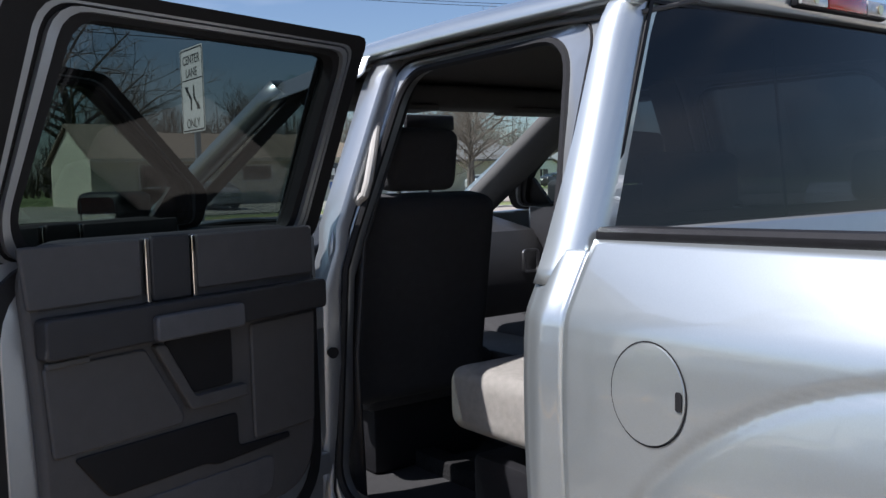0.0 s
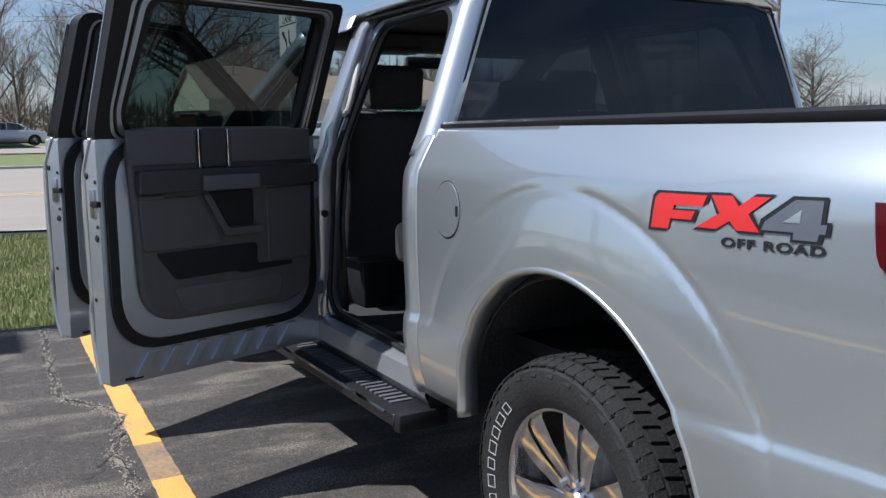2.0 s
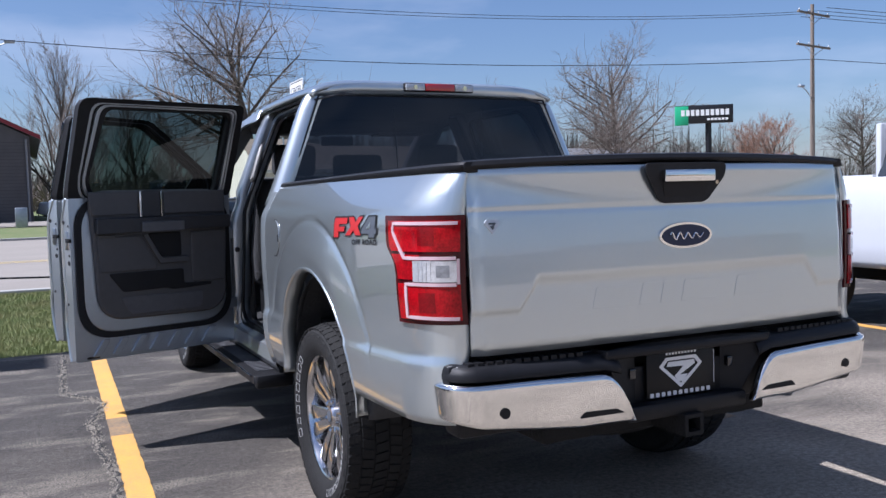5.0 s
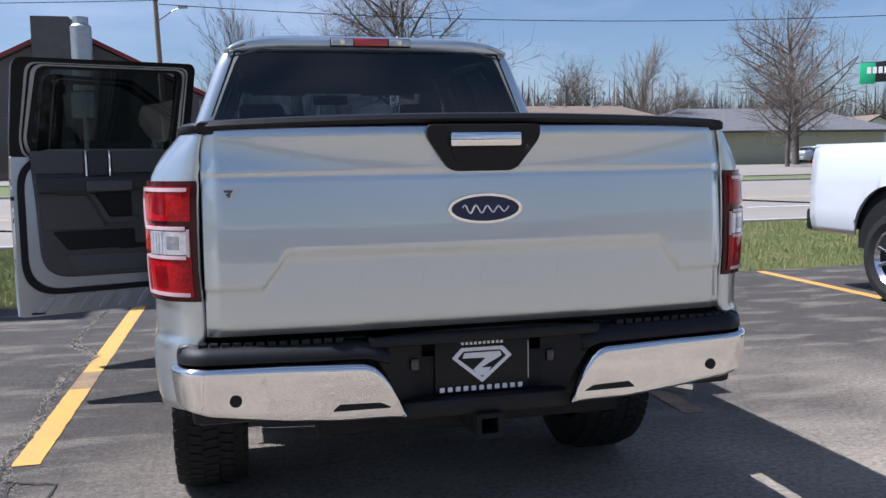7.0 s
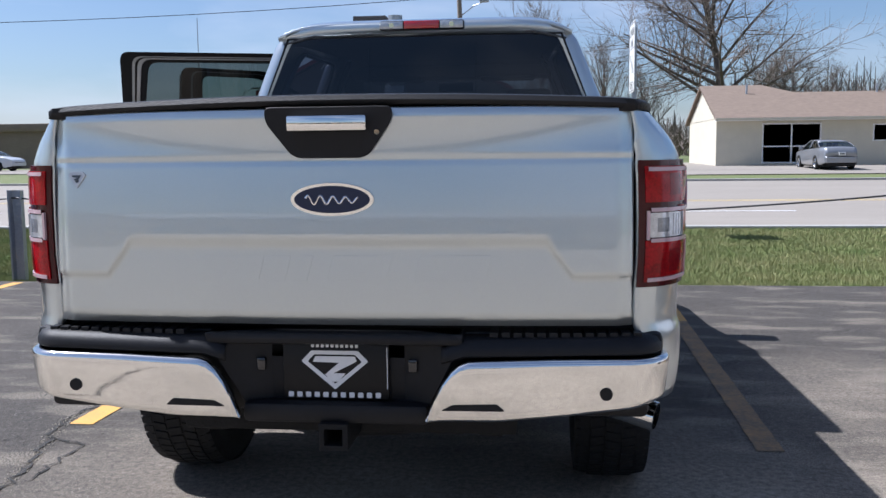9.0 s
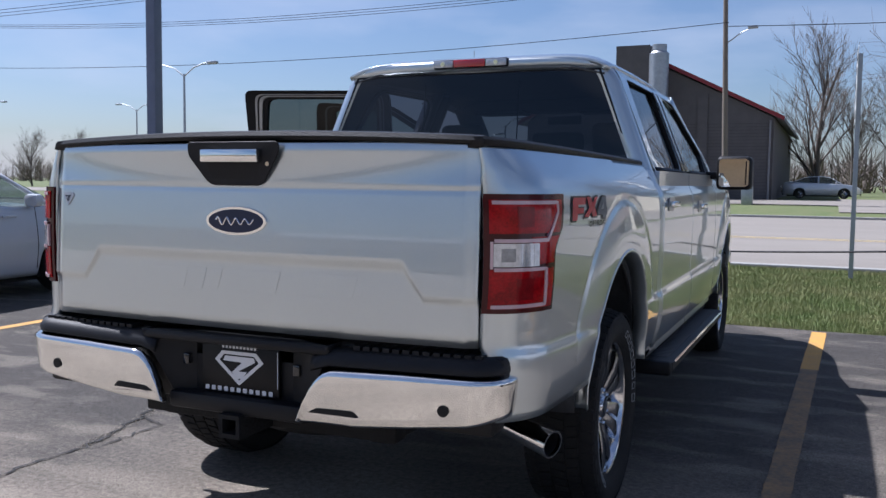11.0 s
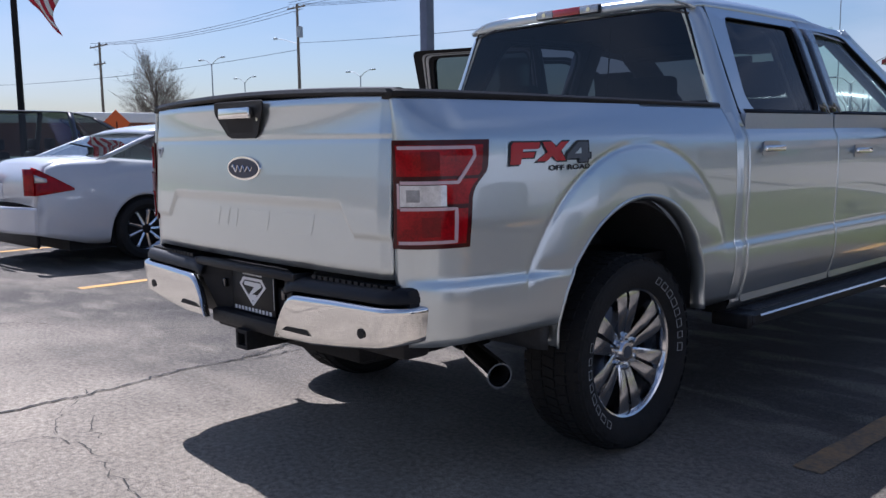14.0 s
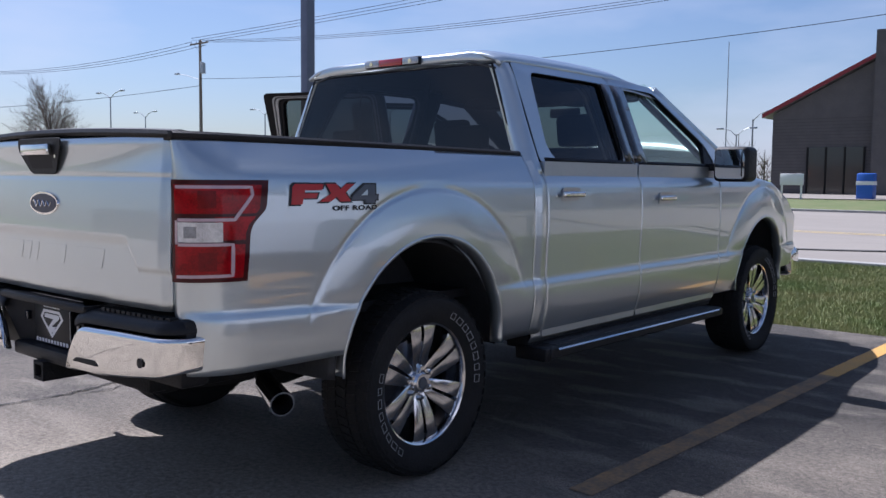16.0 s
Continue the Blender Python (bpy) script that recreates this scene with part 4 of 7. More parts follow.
            for r, off, w, x, h in ((0.045, 0.018, 0.015, 0.062, 0.045), (0.09, 0.025, 0.0195, 0.074, 0.04), (0.16, 0.034, 0.0265, 0.090, 0.035), (0.225, 0.042, 0.033, 0.096, 0.03), (0.252, 0.046, 0.037, 0.092, 0.025)):
                c = d * off
                secs.append([bm.verts.new((x - h, c - w * .9, r)), bm.verts.new((x - h, c + w * .9, r)), bm.verts.new((x - 0.001, c + w, r)), bm.verts.new((x + 0.002, c + w * 0.5 * d, r)), bm.verts.new((x - 0.001, c - w, r))])
            for a, b in zip(secs, secs[1:]):
                for k in range(5):
                    bm.faces.new([a[k], a[(k + 1) % 5], b[(k + 1) % 5], b[k]])
            bm.faces.new(secs[0][::-1])
            bm.faces.new(secs[-1])
            part("spoke", bm, ALLOY, hub, m=Matrix.Rotation(math.pi / 3 * i, 4, 'X'), smooth=25)
    part("brake_disc", lathe([(-0.03, 0.0), (-0.03, 0.17), (-0.01, 0.17), (-0.01, 0.0)], 32, 'X'), STEEL, hub)
    # black disc standing in for the shade behind the spokes
    part("hub_shadow", lathe([(-0.055, 0.0), (-0.055, 0.228)], 32, 'X'), SEAL_AND_SHADE, hub)
    part("centre_cap", lathe([(0.0, 0.052), (0.075, 0.046), (0.084, 0.038), (0.086, 0.0)], 28, 'X'), ALLOY, hub)
    part("cap_mark", lathe([(0.086, 0.026), (0.088, 0.024), (0.088, 0.0)], 20, 'X'), DECAL_GREY, hub)
    for i in range(6):
        a = math.pi / 3 * (i + 0.5)
        part("lug_nut", lathe([(0.02, 0.012), (0.078, 0.012), (0.086, 0.008), (0.086, 0.0)], 6, 'X', at=(0, 0.066 * math.cos(a), 0.066 * math.sin(a))), CHROME, hub)
    part("valve_stem", tube([(0.07, 0.0, -0.225), (0.10, 0.0, -0.21)], 0.005, 6), RUBBER, hub)


wheel(-1, 1.243, 0.22)
wheel(1, 1.243, 0.05)
wheel(-1, 4.926, 0.4)
wheel(1, 4.926, 0.15)

# ---- cab ----
BACK = 1.99


def rake(z):
    """How far the cab's back leans ahead."""
    return 0.10 * max(0, z - 1.385)


for s in (-1, 1):
    # corner behind the rear door, and the pillar above it
    part("cab_corner", side_skin(s, 1.972, 2.075, lambda y: 0.515, lambda y: 1.365, steps(1.972, 2.075, 8), shape=lambda y, z: body_x(1.97, z) + 0.011 * math.sin(math.pi * sstep(1.972, 2.075, y)) - 0.004), PAINT, truck, thick=0.05, smooth=40)
    part("rear_pillar", sheet(lambda k, z: Vector((s * (green_x(z) - (0.085, 0.045, 0.022, 0.006, 0.0, 0.0, 0.03)[k]), (BACK - 0.010 + rake(z), BACK - 0.006 + rake(z), BACK + 0.008 + rake(z), BACK + 0.030 + 0.8 * rake(z), BACK + 0.05 + 0.6 * rake(z), 2.072 + 0.02 * sstep(1.5, 1.85, z), 2.072 + 0.02 * sstep(1.5, 1.85, z))[k], z)), range(7), [1.30, 1.33, 1.365, 1.40, 1.5, 1.6, 1.7, 1.78, 1.82, 1.85, 1.862]), PAINT, truck, thick=0.02, smooth=50)
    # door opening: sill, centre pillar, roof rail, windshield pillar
    part("sill", sheet(lambda y, k: Vector((s * (0.93, 0.945, 0.935, 0.90, 0.80, 0.80)[k], y, (0.47, 0.50, 0.565, 0.585, 0.585, 0.50)[k])), steps(2.0, 4.12, 16), range(6)), PAINT_IN_SHADED, truck, thick=0.004)
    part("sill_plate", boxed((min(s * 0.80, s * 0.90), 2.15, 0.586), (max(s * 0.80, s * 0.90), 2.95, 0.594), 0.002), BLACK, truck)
    part("centre_pillar", sheet(lambda k, z: Vector((s * ((body_x(3.0, z) - 0.05 if z < 1.33 else green_x(z) - 0.035) - (0.10, 0.02, 0.004, 0.0, 0.0, 0.02, 0.10)[k]), 2.94 + (0.03, 0.012, 0.02, 0.04, 0.11, 0.135, 0.14)[k] + 0.05 * sstep(1.0, 0.55, z), z)), range(7), [0.54, 0.6, 0.7, 0.8, 1.0, 1.2, 1.32, 1.38, 1.5, 1.65, 1.8, 1.86]), PAINT_IN_SHADED, truck, thick=0.006, smooth=45)
    part("pillar_trim", sheet(lambda k, z: Vector((s * ((body_x(3.0, z) if z < 1.33 else green_x(z) + 0.01) - (0.16, 0.165, 0.16)[k]), (2.965, 3.02, 3.09)[k], z)), range(3), [0.6, 1.0, 1.33, 1.6, 1.84]), TRIM_DARK, truck, thick=0.01)
    part("roof_rail", sheet(lambda y, k: Vector((s * (0.755, 0.738, 0.722, 0.70, 0.66, 0.66)[k], y, lerp([(2.0, 0), (3.3, 0.004), (3.62, -0.02)], y) + (1.80, 1.815, 1.855, 1.872, 1.865, 1.83)[k])), steps(3.02, 3.62, 8), range(6)), PAINT_IN_SHADED, truck, thick=0.004, smooth=45)
    part("windshield_pillar", sheet(lambda k, t: Vector((s * (lerp([(0, .70), (1, .84)], t) + (0.02, 0.045, 0.04, -0.02, -0.05)[k]), lerp([(0, 3.60), (1, 4.66)], t) + (-0.05, -0.01, 0.03, 0.05, 0.02)[k], lerp([(0, 1.842), (1, 1.345)], t) + (-0.045, -0.01, 0.016, 0.020, -0.02)[k])), range(5), steps(0, 1, 10)), PAINT, truck, thick=0.006, smooth=50)
    # fender
    part("front_fender", side_skin(s, 4.125, 5.78, lambda y: 0.51 if y < 4.6 else 0.60, lambda y: lerp([(4.1, 1.352), (4.6, 1.318), (5.1, 1.262), (5.5, 1.13), (5.78, 0.98)], y), steps(5.4, 5.78, 10)), PAINT, truck, thick=0.012, smooth=60)
    # running board
    rb = part("running_board", sheet(lambda y, k: Vector((s * (0.85, 0.865, 1.03, 1.052, 1.052, 1.03, 0.87)[k], y, (0.42, 0.452, 0.452, 0.445, 0.405, 0.392, 0.395)[k] - 0.012 * (y - 2.05) / 2)), [2.02, 2.04, *steps(2.06, 4.0, 12), 4.02, 4.05], range(7)), BLACK, truck, "black running board with a bright edge strip", thick=0.004)
    part("edge_strip", sheet(lambda y, k: Vector((s * (1.051, 1.057, 1.051)[k], y, (0.446, 0.438, 0.430)[k] - 0.012 * (y - 2.05) / 2)), steps(2.09, 4.0, 4), range(3)), CHROME, rb)
    part("end_cap", boxed((min(s * 0.86, s * 1.05), 1.985, 0.385), (max(s * 0.86, s * 1.05), 2.045, 0.455), 0.015), BLACK, rb)
    bm = bmesh.new()
    for i in range(46):
        y = 2.12 + i * 0.04
        box(bm, (min(s * 0.885, s * 1.015), y, 0.450 - 0.012 * (y - 2.05) / 2), (max(s * 0.885, s * 1.015), y + 0.018, 0.457 - 0.012 * (y - 2.05) / 2))
    part("step_ribs", bm, GREY_PLASTIC, rb)
    for y in (2.3, 3.1, 3.9):
        part("bracket", boxed((min(s * 0.5, s * 0.95), y - 0.03, 0.40), (max(s * 0.5, s * 0.95), y + 0.03, 0.44), 0.005), FRAME_STEEL, rb)
    part("rocker_flange", boxed((min(s * 0.80, s * 0.93), 2.0, 0.44), (max(s * 0.80, s * 0.93), 4.12, 0.50), 0.005), FRAME_STEEL, truck)

# flanges round the rear door openings
def jamb_x(z):
    return lerp([(1.20, body_x(2.5, min(z, 1.20))), (1.365, 0.925)], z) - 0.05 if z < 1.365 else green_x(z) - 0.05


for s in (-1, 1):
    jo = round_corners([(2.070, 0.52), (3.0, 0.52), (2.97, 1.36), (3.0, 1.868), (2.078, 1.868), (2.070, 1.36)], 0.03, 6)
    ji = round_corners([(2.118, 0.60), (2.985, 0.60), (2.950, 1.36), (2.935, 1.812), (2.245, 1.812), (2.122, 1.40)], 0.10, 6)
    prof = ((0.0, 0.004), (0.04, 0.030), (0.16, 0.042), (0.52, 0.050), (0.66, 0.060), (0.90, 0.062), (1.0, 0.068), (1.03, 0.10))
    n = len(jo)

    def sweep(i, k):
        t, w = prof[k]
        u, v = jo[i % n][0] + (ji[i % n][0] - jo[i % n][0]) * t, jo[i % n][1] + (ji[i % n][1] - jo[i % n][1]) * t
        return Vector((s * (jamb_x(v) + 0.045 - w - 0.030 * sstep(2.5, 2.9, u)), u, v))
    part("opening_flange", sheet(sweep, range(n + 1), range(len(prof))), PAINT_IN_SHADED, truck, smooth=35, thick=0.004)
    part("opening_seal", tube([sweep(i, 6) * 1.0 for i in range(n + 1)], 0.011, 6), SEAL_AND_SHADE, truck)
    part("opening_seal", tube([sweep(i, 3) * 1.0 for i in range(n + 1)], 0.004, 5), SEAL_AND_SHADE, truck)
    # lining inside the windshield pillar
    part("pillar_lining", sheet(lambda k, t: Vector((s * (lerp([(0, .70), (1, .84)], t) + (0.03, -0.02, -0.085, -0.09)[k]), lerp([(0, 3.60), (1, 4.60)], t) + (-0.10, -0.11, -0.06, 0.03)[k], lerp([(0, 1.85), (1, 1.33)], t) + (-0.055, -0.03, -0.02, -0.01)[k])), range(4), steps(0, 1, 10)), HEADLINER, truck, thick=0.006, smooth=50)

# roof, headliner, back wall
def roof_z(x, y):
    k = lerp([(1.985, 0.0), (2.10, 0.018), (2.4, 0.034), (2.9, 0.040), (3.2, 0.034), (3.62, 0.0)], y)
    return 1.926 - (0.054 + k) * abs(x / 0.716) ** 8 + k + lerp([(2.01, -0.014), (2.09, -0.002), (2.7, 0.0), (3.2, -0.004), (3.62, -0.042)], y)


part("roof", sheet(lambda x, y: Vector((x, y, roof_z(x, y))), steps(-0.716, 0.716, 36), [2.015, 2.025, 2.04, 2.06, 2.1, 2.2, 2.4, 2.7, 3.0, 3.2, 3.4, 3.52, 3.62]), PAINT, truck, thick=0.02, smooth=50)
part("roof_rear_lip", sheet(lambda x, k: Vector((x, 2.015 + (0.0, -0.008, -0.012, -0.010, 0.0)[k] + 0.020 * (x / 0.7) ** 2, lerp([(0, roof_z(x, 2.015)), (4, max(1.842, roof_z(x, 2.015) - 0.062))], (0, 0.3, 0.8, 2.4, 4)[k]))), steps(-0.716, 0.716, 36), range(5)), PAINT, truck, thick=0.006, smooth=60)
part("windshield_header", boxed((-0.66, 3.42, 1.765), (0.66, 3.60, 1.85), 0.03, 3), HEADLINER, truck)
part("headliner", sheet(lambda x, y: Vector((x, y, roof_z(x, y) - 0.045)), steps(-0.69, 0.69, 8), steps(2.02, 3.60, 6)), HEADLINER, truck, "grey cloth headliner", thick=0.01)
part("cab_back_wall", boxed((-0.86, 1.995, 0.50), (0.86, 2.03, 1.40), 0.01), PAINT, truck)
part("rear_wall_trim", boxed((-0.84, 2.032, 0.55), (0.84, 2.05, 1.42), 0.005), TRIM_DARK, truck)
# rear window: wide dark glass with a sliding middle pane
rw = part("rear_window", sheet(lambda u, z: Vector((u * lerp([(1.38, .842), (1.56, .780), (1.845, .658)], z), BACK - 0.030 + 0.024 * u * u + 0.10 * (z - 1.385), z)), steps(-1, 1, 24), steps(1.385, 1.846, 10)), TINT_REAR, truck, "dark tinted rear window with a sliding middle pane")
for u in (-0.36, 0.36):
    part("slider_frame", sheet(lambda k, z: Vector((u * 0.72 + (-0.002, 0.002)[k], BACK - 0.016 + 0.10 * (z - 1.385), z)), range(2), steps(1.40, 1.80, 3)), SEAL_AND_SHADE, rw, thick=0.006)
part("window_edge", ring([(-0.852, 1.375), (0.852, 1.375), (0.67, 1.852), (-0.67, 1.852)], [(-0.842, 1.386), (0.842, 1.386), (0.662, 1.845), (-0.662, 1.845)], 0.004, lambda u, v, w: Vector((u, BACK - 0.032 + 0.024 * (u / 0.80) ** 2 + 0.10 * (v - 1.385) + w, v))), SEAL_AND_SHADE, rw)
part("cowl_seal", boxed((-0.86, 1.952, 1.37), (0.86, 1.992, 1.392), 0.004), SEAL_AND_SHADE, truck)
# high brake lamp on the roof's rear edge
bl = part("high_brake_lamp", boxed((-0.205, 1.988, 1.876), (0.205, 2.05, 1.922), 0.010), BLACK, truck, "high brake lamp, red centre between clear cargo lamps")
part("red_lens", boxed((-0.085, 1.980, 1.881), (0.085, 1.990, 1.918), 0.003), RED_GLOW, bl, "red lens")
for s in (-1, 1):
    part("clear_lens", boxed((min(s * 0.09, s * 0.20), 1.980, 1.881), (max(s * 0.09, s * 0.20), 1.990, 1.916), 0.003), CLEAR_LENS, bl, "clear lens")
    part("bulb", lathe([(0, 0), (0, 0.012), (0.006, 0.010), (0.006, 0)], 12, 'Y', at=(s * 0.145, 1.976, 1.898)), mat("bulb_reflector", (0.9, 0.72, 0.42), 0.15, 1.0), bl)

# windshield, hood, nose
ws = part("windshield", sheet(lambda u, t: Vector((u * lerp([(0, .68), (1, .83)], t), lerp([(0, 3.60), (1, 4.66)], t) + 0.14 * (1 - u * u), lerp([(0, 1.868), (1, 1.345)], t) + 0.01)), steps(-1, 1, 16), steps(0, 1, 8)), CLEARER, truck, "curved laminated windshield")
ws.visible_shadow = False
part("hood", sheet(lambda x, y: Vector((x, y, lerp([(4.5, 1.352), (5.1, 1.318), (5.5, 1.25), (5.7, 1.15), (5.8, 1.0)], y) - 0.05 * abs(x / 0.86) ** 4 + 0.012 * sstep(0.3, 0.5, abs(x)))), steps(-0.86, 0.86, 24), [4.50, 4.62, 4.8, 5.0, 5.2, 5.4, 5.5, 5.6, 5.68, 5.74, 5.78, 5.8]), PAINT, truck, thick=0.02, smooth=50)
part("grille", boxed((-0.80, 5.70, 0.72), (0.80, 5.80, 1.10), 0.03), BLACK, truck)
part("front_bumper", boxed((-0.93, 5.68, 0.50), (0.93, 5.89, 0.74), 0.06, 4), CHROME, truck)
part("engine_bay", boxed((-0.55, 4.45, 0.55), (0.55, 5.7, 1.16)), FRAME_STEEL, truck)
part("firewall", boxed((-0.80, 4.30, 0.50), (0.80, 4.42, 1.30)), TRIM_DARK, truck)

# ---- interior ----
part("cab_floor", boxed((-0.82, 2.02, 0.50), (0.82, 4.35, 0.545)), CARPET, truck, "dark carpet")


def cushion(lo, hi, bev, material, name, label="", m=None):
    bm = bmesh.new()
    box(bm, lo, hi)
    bmesh.ops.bevel(bm, geom=bm.edges[:], offset=bev, segments=5, profile=0.6, affect='EDGES')
    return part(name, bm, material, truck, label, m=m, smooth=60)


for s in (-1, 1):
    lean = Matrix.Translation((0, 3.16, 0.85)) @ Matrix.Rotation(radians(9), 4, 'X') @ Matrix.Translation((0, -3.16, -0.85))
    cushion((s * 0.49 - 0.27, 3.13, 0.80), (s * 0.49 + 0.27, 3.28, 1.46), 0.06, CLOTH, "seat_back", "dark cloth front seat back", lean)
    cushion((s * 0.50 - 0.135, 3.17, 1.47), (s * 0.50 + 0.135, 3.28, 1.665), 0.045, CLOTH, "head_restraint", "dark cloth head restraint", lean)
    for d in (-0.06, 0.06):
        part("restraint_post", tube([lean @ Vector((s * 0.50 + d, 3.22, 1.38)), lean @ Vector((s * 0.50 + d, 3.22, 1.52))], 0.007, 8), STEEL, truck)
    cushion((s * 0.40 - 0.27, 3.18, 0.76), (s * 0.40 + 0.27, 3.72, 0.92), 0.06, CLOTH, "seat_cushion")
    part("seat_base", boxed((s * 0.40 - 0.22, 3.22, 0.545), (s * 0.40 + 0.22, 3.66, 0.78), 0.02), BLACK, truck)
    part("sun_visor", boxed((s * 0.36 - 0.17, 3.40, 1.752), (s * 0.36 + 0.17, 3.56, 1.772), 0.008), HEADLINER, truck)
    # rear bench, in two halves
    cushion((s * 0.38 - 0.36, 2.16, 0.85), (s * 0.38 + 0.36, 2.66, 1.02), 0.055, CLOTH_GREY, "rear_seat_cushion", "grey cloth rear bench cushion")
    cushion((s * 0.38 - 0.36, 2.055, 0.88), (s * 0.38 + 0.36, 2.17, 1.40), 0.05, CLOTH, "rear_seat_back", "dark cloth rear bench back")
    cushion((s * 0.44 - 0.13, 2.06, 1.415), (s * 0.44 + 0.13, 2.15, 1.55), 0.035, CLOTH, "rear_head_restraint")
    part("rear_seat_base", boxed((s * 0.38 - 0.34, 2.10, 0.545), (s * 0.38 + 0.34, 2.58, 0.80), 0.02), BLACK, truck)
    part("grab_handle", tube([(s * 0.70, 3.0, 1.685), (s * 0.715, 2.975, 1.68), (s * 0.737, 2.962, 1.655), (s * 0.762, 2.945, 1.58), (s * 0.79, 2.93, 1.50), (s * 0.80, 2.935, 1.465), (s * 0.81, 2.97, 1.44)], 0.013, 10), HANDLE_GREY, truck, "grey grab handle on the centre pillar")
part("dashboard", sheet(lambda x, k: Vector((x, (3.98, 3.92, 3.94, 4.02, 4.30, 4.60)[k], (0.72, 0.92, 1.12, 1.235, 1.29, 1.32)[k])), steps(-0.80, 0.80, 12), range(6)), TRIM_DARK, truck, "dark dashboard", thick=0.02)
part("centre_stack", boxed((-0.17, 3.88, 0.70), (0.17, 4.0, 1.20), 0.02), BLACK, truck)
part("display", boxed((-0.115, 3.872, 1.02), (0.115, 3.882, 1.16), 0.003), GLOSS_BLACK, truck)
for x in (-0.68, -0.13, 0.13, 0.68):
    part("air_vent", ring(rounded(x - 0.05, 1.06, x + 0.05, 1.17, 0.02), rounded(x - 0.04, 1.07, x + 0.04, 1.16, 0.015), 0.012, lambda u, v, w: Vector((u, 3.90 - w, v))), STEEL, truck)
bm = bmesh.new()
R, r = 0.19, 0.016
sw = Matrix.Translation((-0.40, 3.74, 1.10)) @ Matrix.Rotation(radians(-28), 4, 'X')
sheet(lambda a, b: sw @ Vector(((R + r * math.cos(b)) * math.cos(a), r * math.sin(b), (R + r * math.cos(b)) * math.sin(a))), steps(0, 2 * math.pi, 36), steps(0, 2 * math.pi, 8), bm)
for a in (0, math.pi, -math.pi / 2):
    tube([sw @ Vector((0, 0, 0)), sw @ Vector((R * math.cos(a), 0, R * math.sin(a)))], 0.018, 6, bm)
part("steering_wheel", bm, TRIM_DARK, truck)
part("steering_column", tube([sw @ Vector((0, 0, 0)), (-0.40, 4.05, 0.98)], 0.045, 10), TRIM_DARK, truck)
part("rear_view_mirror", boxed((-0.12, 3.72, 1.70), (0.12, 3.75, 1.765), 0.012), BLACK, truck)
part("centre_console", boxed((-0.13, 3.0, 0.545), (0.13, 3.85, 0.90), 0.02), TRIM_DARK, truck)

# ---- doors ----
REAR_OUT = [(2.078, 1.45), (2.094, 1.866), (3.034, 1.866), (3.028, 1.345), (2.078, 1.345)]
REAR_IN = [(2.180, 1.44), (2.240, 1.818), (2.950, 1.818), (2.925, 1.374), (2.225, 1.374)]
FRONT_OUT = [(3.036, 1.345), (3.040, 1.866), (3.60, 1.852), (4.24, 1.475), (4.25, 1.345)]
FRONT_IN = [(3.185, 1.374), (3.175, 1.818), (3.560, 1.810), (4.06, 1.515), (4.15, 1.374)]


def toward(poly, inner, t):
    return [(a[0] + (b[0] - a[0]) * t, a[1] + (b[1] - a[1]) * t) for a, b in zip(poly, inner)]


